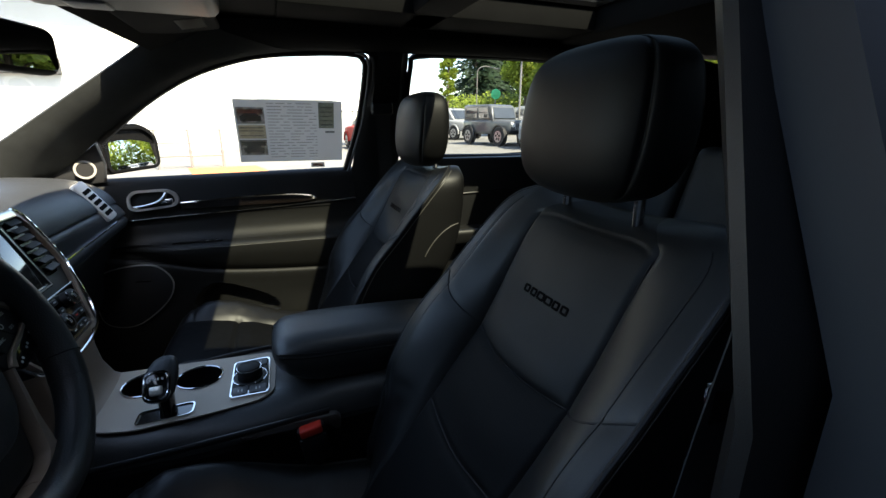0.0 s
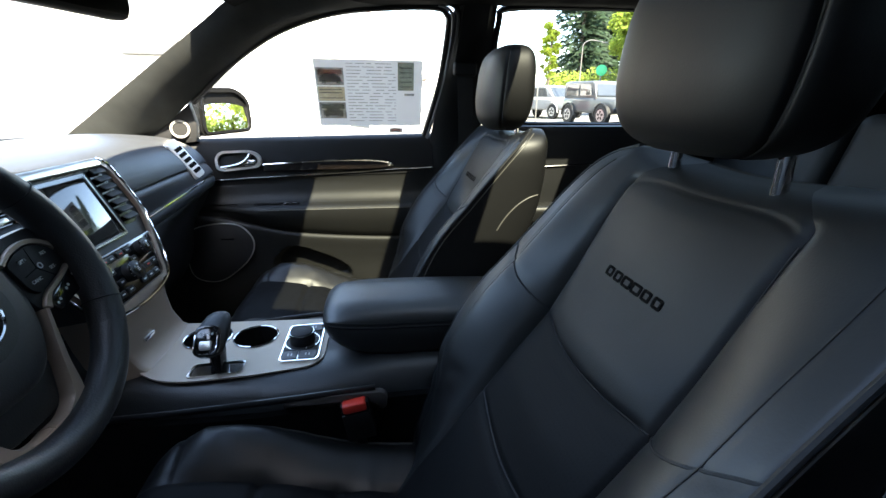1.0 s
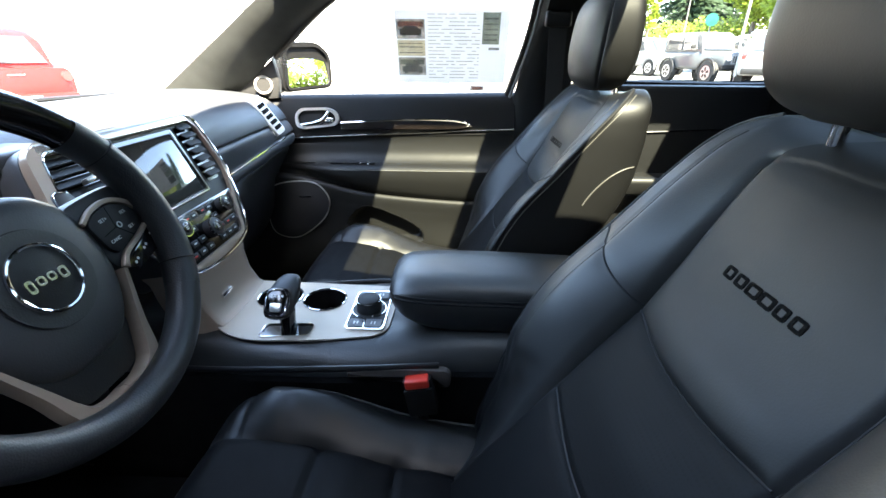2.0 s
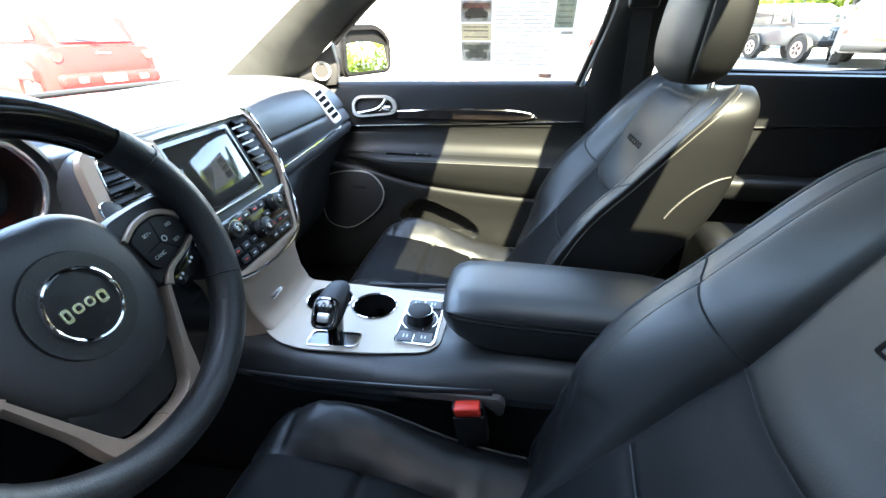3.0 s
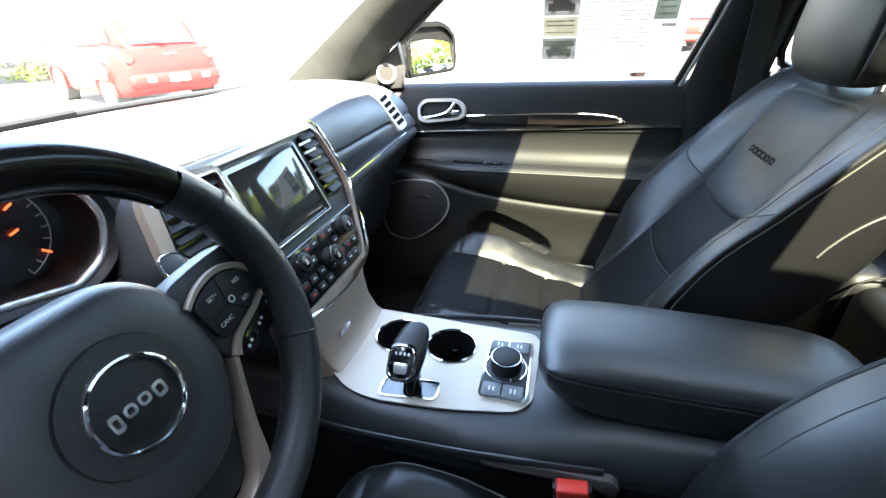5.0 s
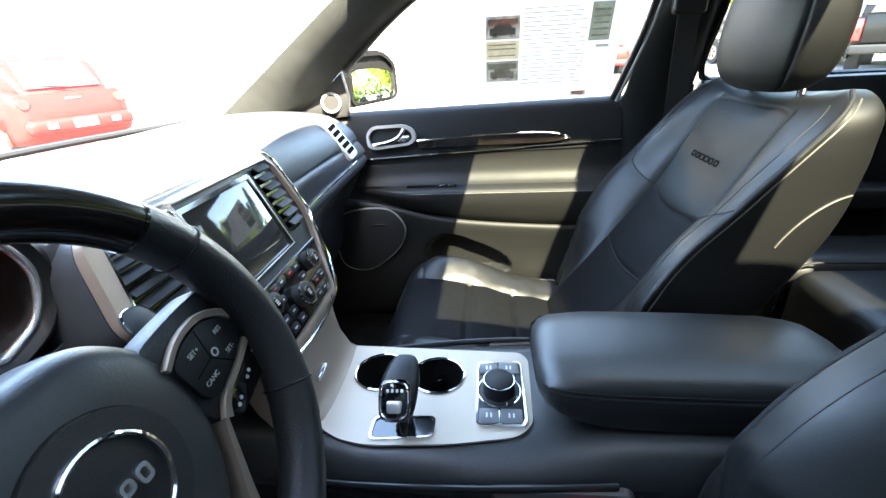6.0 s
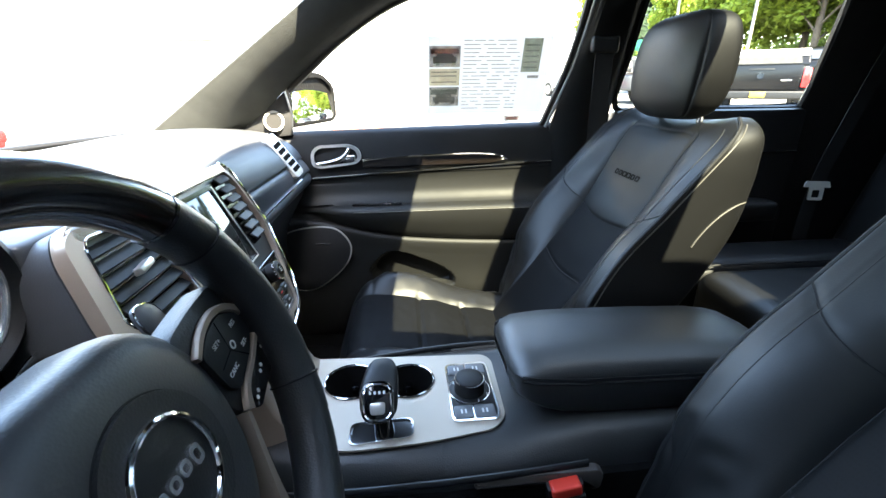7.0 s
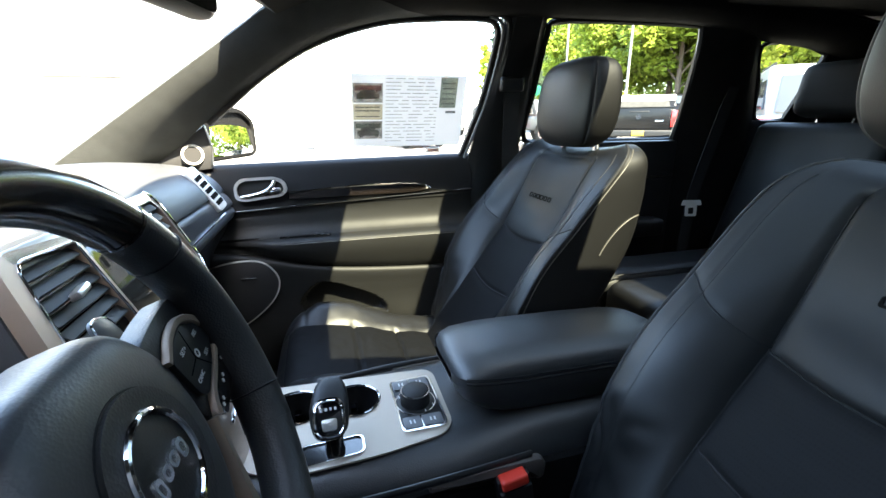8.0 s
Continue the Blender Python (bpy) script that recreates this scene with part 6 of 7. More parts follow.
# door mirror
mr = thing("door_mirror", "black door mirror reflecting trees and parked cars", "mirror", (-0.435, 0.945, 1.175), -34)
rings = []
for x, k in ((-0.085, 0.45), (-0.070, 0.80), (-0.035, 1.0), (0.0, 1.03), (0.012, 1.0)):
    rings.append([Vector((x, p.x * k, p.y * k)) for p in rounded([(-0.094, -0.074), (0.122, -0.066), (0.122, 0.050), (0.070, 0.088), (-0.086, 0.084)], 0.028, 5)])
part("housing", loft(rings), MIRRORBLACK, mr, "black mirror housing", angle=60)
mo = rounded([(-0.088, -0.068), (0.115, -0.060), (0.115, 0.046), (0.066, 0.082), (-0.080, 0.078)], 0.024, 5)
part("rim", frame_ring(mo, [p * 0.90 for p in mo], 0.012, plane_pose((0.011, 0, 0), (1, 0, 0)), 0.001), MIRRORBLACK, mr, "black rim")
gm = Matrix.Rotation(radians(-7), 4, "Y") @ plane_pose((0.0095, 0, 0), (1, 0, 0))
part("glass", loft([[gm @ Vector((p.x * k, p.y * k, 0.007 - p.length_squared * k * k / 5.0)) for p in mo] for k in (0.92, 0.8, 0.6, 0.4, 0.2, 0.03)]), MIRROR, mr, "convex mirror glass", angle=80)
part("foot", tube([(-0.03, -0.08, -0.05), (-0.03, -0.24, -0.07)], [0.030, 0.040], 12), HARD, mr, "black mirror foot")


# ---- overhead things ----
rm = thing("rear_view_mirror", "black rear-view mirror on the windscreen", "mirror", (-0.317, -0.052, 1.378), -18)
part("housing", moved(rbox(-0.022, 0.018, -0.125, 0.125, -0.036, 0.036, 0.018, 4), Matrix.Identity(4)), HARD, rm)
part("glass", slab(rounded([(-0.116, -0.029), (0.116, -0.029), (0.116, 0.029), (-0.116, 0.029)], 0.014, 4), 0.002, 0, plane_pose((0.0182, 0, 0), (1, 0, 0))), MIRROR, rm, "mirror glass", smooth=False)
part("stalk", tube([(-0.015, 0.0, 0.0), (-0.04, 0.0, 0.075)], 0.014, 10), HARD, rm)
for s, lab in ((1, "black cloth sun visor with a pale warning label, folded up"), (-1, "black cloth sun visor folded up over the driver")):
    v = thing("sun_visor", lab, "sun visor", (-0.135, 0.29 * s - 0.01, 1.490), 0)
    part("flap", moved(rbox(-0.085, 0.085, -0.17, 0.17, -0.010, 0.010, 0.009, 3), Matrix.Rotation(radians(-10), 4, "Y")), HEADLINER, v)
    if s > 0:
        part("warning_label", moved(rbox(0.005, 0.060, 0.02, 0.115, -0.0115, -0.0105, 0), Matrix.Rotation(radians(-10), 4, "Y")), PAPER, v, "pale printed warning label", smooth=False)
oc = thing("overhead_console", "grey overhead console with map lamps", "overhead console", (-0.17, 0.0, 1.500), 0)
part("housing", rbox(-0.13, 0.15, -0.115, 0.115, -0.045, 0.004, 0.02, 3), SOFT, oc)
for s in (-1, 1):
    part("map_lamp", rbox(-0.07, -0.01, min(s * 0.04, s * 0.09), max(s * 0.04, s * 0.09), -0.049, -0.041, 0.004), PRINT, oc, "pale lamp lens")
part("bright_trim", tube([(-0.12, -0.10, -0.04), (-0.12, 0.10, -0.04)], 0.003, 6), SATIN, oc)


# ---- outside ----
CONCRETE = mat("pale_worn_concrete", (0.14, 0.135, 0.125), 0.9, grain=0.5, scale=40, vary=0.16, vscale=0.6)
WHITEWALL = mat("white_painted_wall", (0.45, 0.45, 0.437), 0.7, grain=0.2, scale=30, vary=0.04, vscale=0.8)
CANVAS = mat("white_canvas", (0.80, 0.80, 0.80), 0.8, vary=0.04, vscale=2)
SIGNGREY = mat("dark_sign_band", (0.055, 0.056, 0.058), 0.7, vary=0.1, vscale=2)
# near-black coat for the added light-blocking wall, so it bounces little
DARKWALL = mat("shade_wall_grey", (0.035, 0.035, 0.036), 0.9, grain=0.3, scale=30, vary=0.15, vscale=1.5)
ROOFGREY = mat("grey_roofing", (0.22, 0.22, 0.22), 0.8, vary=0.2, vscale=2)
BARK = mat("brown_bark", (0.11, 0.085, 0.065), 0.95, grain=0.8, scale=12, vary=0.3, vscale=4)
TYRE = mat("tyre_rubber", (0.02, 0.02, 0.02), 0.85, vary=0.2, vscale=9)
RIM = mat("alloy_rim", (0.55, 0.55, 0.56), 0.3, metal=0.9, vary=0.05)
AUTOGLASS = mat("dark_car_glass", (0.03, 0.035, 0.04), 0.06, vary=0.2, vscale=1, coat=0.5)
TAIL = mat("red_lamp_lens", (0.55, 0.02, 0.02), 0.15, vary=0.1, coat=0.5)
LAMPGLASS = mat("clear_lamp_lens", (0.70, 0.70, 0.70), 0.12, vary=0.1, coat=0.5)
YELLOW = mat("yellow_plate", (0.75, 0.52, 0.04), 0.5, vary=0.05)
WHITEPLATE = mat("white_plate", (0.7, 0.7, 0.7), 0.5, vary=0.05)
POLE = mat("grey_galvanised_steel", (0.15, 0.145, 0.135), 0.6, metal=0.2, vary=0.12, vscale=6)
ORANGE = mat("orange_paint", (0.65, 0.22, 0.05), 0.8, vary=0.1, vscale=3)
GREEN = mat("green_enamel", (0.02, 0.35, 0.14), 0.5, vary=0.1)


def leaf_mat(name, color, color2):
    m = mat(name, color, 0.6, vary=0.3, vscale=1.2, color2=color2, spec=0.3)
    n, l = m.node_tree.nodes, m.node_tree.links
    b = n["Principled BSDF"]
    geo = n.new("ShaderNodeNewGeometry")
    hsv = n.new("ShaderNodeHueSaturation")
    mr = n.new("ShaderNodeMapRange")
    mr.inputs["To Min"].default_value, mr.inputs["To Max"].default_value = 0.6, 1.5
    l.new(geo.outputs["Random Per Island"], mr.inputs["Value"])
    l.new(mr.outputs[0], hsv.inputs["Value"])
    src = b.inputs["Base Color"].links[0].from_socket
    l.new(src, hsv.inputs["Color"])
    l.new(hsv.outputs[0], b.inputs["Base Color"])
    tl = n.new("ShaderNodeBsdfTranslucent")
    l.new(hsv.outputs[0], tl.inputs["Color"])
    mix = n.new("ShaderNodeMixShader")
    mix.inputs[0].default_value = 0.45
    out = n["Material Output"]
    l.new(b.outputs[0], mix.inputs[1])
    l.new(tl.outputs[0], mix.inputs[2])
    l.new(mix.outputs[0], out.inputs[0])
    return m


LEAF = leaf_mat("spring_leaves", (0.27, 0.32, 0.045), (0.13, 0.19, 0.03))
NEEDLES = leaf_mat("conifer_needles", (0.035, 0.06, 0.03), (0.018, 0.034, 0.02))


def rise(x):
    t = max(0.0, min(1.0, (x - 13.0) / 16.0))
    return 0.042 * max(0.0, min(12.0, x - 3.0)) + 1.0 * t * t * (3 - 2 * t)


def ground_at(u, v):
    return Vector((u, v, rise(u)))


far = [-600, -200, -80, -40, -20, -5, 3, 5, 11, 13, 15, 17, 19, 21, 23, 25, 27, 29, 31, 45, 80, 200, 600]
tagged(part("ground", sheet(ground_at, far, [-600, -200, -60, -20, 0, 20, 60, 200, 600]), CONCRETE), "pale sunlit concrete car lot rising at one side", "ground", "", "structure")
# added, unseen wall: blocks sun and sky light at the open driver's side
tagged(part("wall_south", rbox(-5.5, 3.0, -1.16, -1.06, 0, 2.36, 0.0), DARKWALL, smooth=False), "unseen dark wall added to keep sun and sky off the open driver's side", "wall", "", "structure")

# ---- showroom ----
bld = thing("showroom", "white showroom building with a recessed sign band", "building")
part("wall", rbox(-45, 0.5, 22, 34, 0, 8.5, 0.05), WHITEWALL, bld, "white plastered wall")
part("sign_band", rbox(-10.8, -7.7, 21.60, 22.02, 3.04, 3.62, 0.02), SIGNGREY, bld, "grey recessed sign band")
part("canopy", rbox(-45, 0.5, 20.6, 22, 6.6, 7.2, 0.03), WHITEWALL, bld, "flat white canopy")
for i in range(5):
    x = -22.6 - i * 4.4
    w = part("window", rbox(x, x + 1.5, 21.92, 22.05, 0.9, 4.2, 0.02), AUTOGLASS, bld, "tall dark shop window")
    part("window_frame", frame_ring([Vector(p) for p in ((x - 0.06, 0.84), (x + 1.56, 0.84), (x + 1.56, 4.26), (x - 0.06, 4.26))], [Vector(p) for p in ((x, 0.9), (x + 1.5, 0.9), (x + 1.5, 4.2), (x, 4.2))], 0.08, Matrix.Translation((0, 21.98, 0)) @ Matrix.Rotation(radians(90), 4, "X")), POLE, w, smooth=False)


# ---- vehicles ----
def ring_of(x, w, z0, z1, r=0.12):
    pts = rounded([(-w, z0), (w, z0), (w, z1), (-w, z1)], r, 4)
    return [Vector((x, p.x, p.y)) for p in pts]


def wheel_at(parent, x, y, r, side):
    t = part("wheel", tube([(x, y - 0.11, r), (x, y + 0.11, r)], r, 24, up=(0, 0, 1)), TYRE, parent, "black tyre")
    part("rim", tube([(x, y + side * 0.10, r), (x, y + side * 0.125, r)], r * 0.62, 20, up=(0, 0, 1)), RIM, t, "alloy rim")
    for k in range(5):
        a = 2 * math.pi * k / 5
        part("rim_gap", moved(rbox(-0.035 * r / 0.35, 0.035 * r / 0.35, -0.004, 0.004, 0.16 * r, 0.48 * r, 0.0), Matrix.Translation((x, y + side * 0.128, r)) @ Matrix.Rotation(a, 4, "Y")), TYRE, t, smooth=False)


def vehicle(name, label, at, turn, paint, body, cabin, wheels, r, width, glass, tail=None, front=None, plate=None, category="car", group="parked cars"):
    """A parked vehicle, nose along local x. body, cabin: stations (x, half width, z0, z1); glass: (x0, x1, z0, z1, y0, y1) panes on the sides."""
    v = thing(name, label, category, (at[0], at[1], rise(at[0])), turn, group)
    b = part("body", loft([ring_of(x, w, z0, z1, min(0.14, (z1 - z0) * 0.4)) for x, w, z0, z1 in body]), paint, v, angle=55)
    c = part("cabin", loft([ring_of(x, w, z0, z1, 0.10) for x, w, z0, z1 in cabin]), paint, v, angle=55)
    for x0, x1, za, zb, ya, yb in glass:
        for s in (-1, 1):
            bm = bmesh.new()
            q = [(x0[0], s * ya, za), (x0[1], s * ya, za), (x1[1], s * yb, zb), (x1[0], s * yb, zb)]
            lo = [bm.verts.new(p) for p in q]
            hi = [bm.verts.new((p[0], p[1] - s * 0.03, p[2])) for p in q]
            bm.faces.new(lo)
            bm.faces.new(hi[::-1])
            for i in range(4):
                bm.faces.new((lo[i], lo[(i + 1) % 4], hi[(i + 1) % 4], hi[i]))
            part("side_window", bm, AUTOGLASS, v, smooth=False)
    for x in wheels:
        for s in (-1, 1):
            wheel_at(v, x, s * (width - 0.10), r, s)
            part("wheel_arch", tube([(x + (r + 0.07) * math.cos(t), s * (width + 0.005), r + (r + 0.07) * math.sin(t)) for t in steps(-0.1, math.pi + 0.1, 16)], 0.045, 6, up=(0, 1, 0)), HARD if group == "parked off-roaders" else paint, v)
    return v


def quad_slab(pts, off, material, parent, name, label=""):
    bm = bmesh.new()
    lo = [bm.verts.new(p) for p in pts]
    hi = [bm.verts.new(Vector(p) + Vector(off)) for p in pts]
    bm.faces.new(lo)
    bm.faces.new(hi[::-1])
    for i in range(len(pts)):
        bm.faces.new((lo[i], lo[(i + 1) % len(pts)], hi[(i + 1) % len(pts)], hi[i]))
    return part(name, bm, material, parent, label, smooth=False)


def paint(name, c):
    return mat(name, c, 0.35, vary=0.03, vscale=1.5, coat=0.35)


RED_P, BLACK_P, SILVER_P, GREY_P, WHITE_P = mat("red_car_paint", (0.25, 0.008, 0.007), 0.5, vary=0.03, vscale=1.5, spec=0.15), mat("black_car_paint", (0.005, 0.005, 0.0055), 0.22, vary=0.05, spec=0.25), paint("silver_car_paint", (0.22, 0.225, 0.23)), paint("grey_car_paint", (0.06, 0.063, 0.066)), paint("white_car_paint", (0.72, 0.72, 0.72))

# red retro hatchback, nose away from the showroom road
v = vehicle("retro_hatchback", "red rounded retro hatchback parked on the lot", (-8.45, 7.00), 157, RED_P,
            [(-2.10, 0.62, 0.42, 0.78), (-2.02, 0.78, 0.30, 0.98), (-1.70, 0.84, 0.24, 1.04), (-0.6, 0.85, 0.22, 1.02), (0.7, 0.84, 0.22, 1.0), (1.4, 0.70, 0.24, 0.98), (1.95, 0.55, 0.28, 0.90), (2.12, 0.42, 0.36, 0.78)],
            [(-1.95, 0.58, 0.90, 1.02), (-1.62, 0.66, 0.90, 1.40), (-1.35, 0.66, 0.90, 1.54), (-0.6, 0.66, 0.90, 1.60), (0.1, 0.66, 0.90, 1.56), (0.42, 0.64, 0.90, 1.42), (0.85, 0.60, 0.90, 1.04)],
            (-1.30, 1.32), 0.31, 0.85, [((-0.35, 0.62), (-0.25, 0.25), 1.06, 1.44, 0.71, 0.69), ((-1.15, -0.45), (-1.05, -0.38), 1.06, 1.46, 0.71, 0.69), ((-1.55, -1.25), (-1.42, -1.18), 1.10, 1.42, 0.71, 0.69)])
quad_slab([(-1.97, -0.50, 1.06), (-1.97, 0.50, 1.06), (-1.60, 0.46, 1.44), (-1.60, -0.46, 1.44)], (0.05, 0, 0.0), AUTOGLASS, v, "rear_window", "pale-reflecting rear window")
part("rear_bumper", rbox(-2.22, -1.98, -0.74, 0.74, 0.42, 0.62, 0.08, 3), RED_P, v, "red rear bumper")
part("number_plate", rbox(-2.235, -2.215, -0.16, 0.16, 0.47, 0.59, 0.004), WHITEPLATE, v, "plain white plate")
for s in (-1, 1):
    part("tail_lamp", tube([(-2.02, s * 0.66, 0.86), (-2.10, s * 0.66, 0.86)], 0.075, 16), TAIL, v, "round red tail lamp")
    part("bumper_lamp", rbox(-2.235, -2.205, s * 0.45 - 0.06, s * 0.45 + 0.06, 0.49, 0.56, 0.01), LAMPGLASS, v)
    part("rear_fender", loft([ring_of(x, 0.07, 0.5, z, 0.05) for x, z in ((-0.4, 0.66), (-0.2, 0.78), (0, 0.82), (0.2, 0.78), (0.4, 0.66))]), RED_P, v).matrix_basis = pose(-1.30, s * 0.84, 0)
part("wiper", tube([(-2.0, -0.02, 1.06), (-1.96, 0.30, 1.10)], 0.012, 6), HARD, v, "black rear wiper")
part("badge", rbox(-2.075, -2.045, -0.11, 0.11, 0.885, 0.905, 0.005), CHROME, v, "plain chrome badge bar")

# black pickup seen from behind, its bed cover topped with painted sky glare
v = vehicle("black_pickup", "black pickup truck with a bed cover topped by painted white sky glare, parked tail first", (10.15, 12.03), 50, BLACK_P,
            [(-2.75, 0.88, 0.62, 1.16), (-2.68, 0.96, 0.50, 1.20), (-0.2, 0.98, 0.46, 1.20), (1.2, 0.98, 0.46, 1.18), (2.6, 0.94, 0.50, 1.12), (2.85, 0.80, 0.60, 1.0)],
            [(-0.10, 0.80, 1.1, 1.22), (0.0, 0.80, 1.1, 1.48), (0.35, 0.80, 1.1, 1.56), (1.0, 0.80, 1.1, 1.56), (1.35, 0.78, 1.1, 1.48), (1.8, 0.74, 1.1, 1.22)],
            (-1.75, 1.85), 0.40, 0.97, [((0.5, 1.35), (0.5, 1.15), 1.24, 1.46, 0.815, 0.80)], category="pickup truck", group="parked pickups")
part("bed_cover", loft([ring_of(x, w, 1.18, z, 0.06) for x, w, z in ((-2.70, 0.88, 1.26), (-2.58, 0.88, 1.42), (-0.3, 0.88, 1.44), (-0.12, 0.86, 1.40))]), BLACK_P, v, "black sides of the bed cover")
# white paint here stands in for bright sky mirrored in a rear window
part("cover_roof", loft([ring_of(x, w, 1.40, z, 0.05) for x, w, z in ((-2.62, 0.84, 1.48), (-2.40, 0.87, 1.56), (-0.4, 0.87, 1.60), (-0.15, 0.84, 1.54))]), WHITE_P, v, "white top of the bed cover, painted as sky glare on a rear window")
quad_slab([(-2.73, -0.74, 1.24), (-2.73, 0.74, 1.24), (-2.64, 0.70, 1.40), (-2.64, -0.70, 1.40)], (0.03, 0, 0), TYRE, v, "cover_window", "dark rear window of the cover")
tg_ = part("tailgate", rbox(-2.79, -2.70, -0.78, 0.78, 0.66, 1.21, 0.03), BLACK_P, v, "gloss black tailgate")
part("tailgate_badge", slab(rounded([(-0.06, -0.06), (0.06, -0.06), (0.07, 0.05), (0, 0.08), (-0.07, 0.05)], 0.02, 2), 0.01, 0, plane_pose((-2.79, 0, 0.98), (-1, 0, 0))), CHROME, tg_, "plain silver badge shape")
part("tailgate_script", rbox(-2.798, -2.785, -0.62, -0.42, 0.86, 0.89, 0.003), CHROME, tg_)
part("tailgate_handle", rbox(-2.80, -2.78, -0.25, 0.25, 1.10, 1.14, 0.01), HARD, tg_)
part("bumper", rbox(-2.92, -2.74, -0.92, 0.92, 0.46, 0.64, 0.04, 3), HARD, v, "dark rear bumper")
part("number_plate", rbox(-2.935, -2.915, -0.17, 0.13, 0.50, 0.62, 0.004), YELLOW, v, "plain yellow plate")
for s in (-1, 1):
    part("tail_lamp", rbox(-2.80, -2.66, min(s * 0.80, s * 0.95), max(s * 0.80, s * 0.95), 0.72, 1.14, 0.03), TAIL, v, "tall red tail lamp")

# grey open-top off-roader
def off_roader(at, turn):
    v = vehicle("off_roader", "grey boxy off-roader with black arches and round lamps", at, turn, GREY_P,
                [(-1.75, 0.72, 0.55, 1.08), (-1.70, 0.76, 0.50, 1.12), (0.45, 0.76, 0.48, 1.12), (0.55, 0.66, 0.52, 1.14), (1.72, 0.60, 0.55, 1.08), (1.78, 0.56, 0.60, 1.0)],
                [(-1.70, 0.70, 1.05, 1.78), (-1.60, 0.70, 1.05, 1.82), (0.25, 0.68, 1.05, 1.80), (0.45, 0.68, 1.05, 1.70), (0.62, 0.68, 1.05, 1.14)],
                (-1.15, 1.25), 0.40, 0.84, [((-0.45, 0.40), (-0.45, 0.22), 1.20, 1.66, 0.725, 0.705), ((-1.55, -0.6), (-1.5, -0.6), 1.20, 1.66, 0.725, 0.705)], category="off-roader", group="parked off-roaders")
    quad_slab([(0.66, -0.60, 1.20), (0.66, 0.60, 1.20), (0.47, 0.57, 1.66), (0.47, -0.57, 1.66)], (-0.05, 0, 0), AUTOGLASS, v, "windscreen")
    part("grille", rbox(1.76, 1.80, -0.34, 0.34, 0.70, 1.02, 0.02), SILVER_P, v, "slotted grille")
    for i in range(7):
        part("grille_slot", rbox(1.795, 1.805, -0.28 + i * 0.085, -0.235 + i * 0.085, 0.74, 0.97, 0.004), HARD, v)
    for s in (-1, 1):
        part("headlamp", tube([(1.76, s * 0.44, 0.90), (1.81, s * 0.44, 0.90)], 0.095, 16), LAMPGLASS, v, "round clear headlamp")
        part("mirror", rbox(0.30, 0.38, min(s * 0.80, s * 0.98), max(s * 0.80, s * 0.98), 1.22, 1.38, 0.03), HARD, v)
    part("bumper", rbox(1.80, 1.98, -0.78, 0.78, 0.52, 0.68, 0.04), HARD, v, "black front bumper")
    part("number_plate", rbox(1.985, 2.0, -0.16, 0.16, 0.50, 0.62, 0.004), YELLOW, v, "plain yellow plate")
    return v


off_roader((9.9, 18.4), -80)


def suv(name, label, at, turn, p, h=1.72):
    k = h / 1.72
    v = vehicle(name, label, at, turn, p,
                [(-2.25, 0.74, 0.50, 0.98), (-2.15, 0.88, 0.36, 1.04), (-1.0, 0.91, 0.32, 1.06), (1.0, 0.91, 0.32, 1.05), (1.9, 0.86, 0.34, 0.98), (2.25, 0.66, 0.44, 0.82)],
                [(-2.12, 0.70, 0.95, 1.10), (-1.85, 0.70, 0.95, 1.60 * k), (-1.5, 0.70, 0.95, 1.70 * k), (0.0, 0.70, 0.95, 1.72 * k), (0.45, 0.68, 0.95, 1.62 * k), (1.15, 0.66, 0.95, 1.08)],
                (-1.35, 1.40), 0.36, 0.90, [((-0.05, 0.80), (-0.05, 0.40), 1.12, 1.54 * k, 0.735, 0.71), ((-1.0, -0.15), (-1.0, -0.15), 1.12, 1.56 * k, 0.735, 0.71), ((-1.85, -1.1), (-1.65, -1.1), 1.14, 1.50 * k, 0.735, 0.71)])
    quad_slab([(-2.16, -0.60, 1.10), (-2.16, 0.60, 1.10), (-1.90, 0.56, 1.54 * k), (-1.90, -0.56, 1.54 * k)], (0.06, 0, 0), AUTOGLASS, v, "rear_window")
    quad_slab([(1.16, -0.58, 1.10), (1.16, 0.58, 1.10), (0.52, 0.56, 1.56 * k), (0.52, -0.56, 1.56 * k)], (-0.08, 0, 0), AUTOGLASS, v, "windscreen")
    for s in (-1, 1):
        part("tail_lamp", rbox(-2.24, -2.02, min(s * 0.62, s * 0.87), max(s * 0.62, s * 0.87), 0.84, 1.02, 0.03), TAIL, v, "red tail lamp")
        part("headlamp", rbox(2.02, 2.24, min(s * 0.45, s * 0.72), max(s * 0.45, s * 0.72), 0.66, 0.82, 0.03), LAMPGLASS, v, "clear headlamp")
        part("roof_bar", tube([(-1.5, s * 0.62, 1.72 * k), (0.0, s * 0.62, 1.75 * k)], 0.02, 6), HARD, v)
    part("rear_bumper", rbox(-2.34, -2.16, -0.82, 0.82, 0.40, 0.58, 0.05), HARD, v)
    part("front_bumper", rbox(2.14, 2.32, -0.74, 0.74, 0.36, 0.56, 0.05), HARD, v)
    part("number_plate", rbox(-2.27, -2.245, -0.16, 0.16, 0.68, 0.80, 0.004), YELLOW, v, "plain yellow plate")
    return v


suv("parked_suv", "silver sport-utility car parked on the lot", (10.9, 16.2), 62, SILVER_P)
suv("parked_suv", "silver sport-utility car with pale roof beside the off-roader", (16.5, 24.5), -60, SILVER_P)
suv("parked_suv", "silver sport-utility car parked close by the quarter window", (7.9, 5.3), 45, SILVER_P, 1.78)
suv("parked_suv", "silver sport-utility car parked behind the pickup", (15.2, 11.2), 120, SILVER_P)
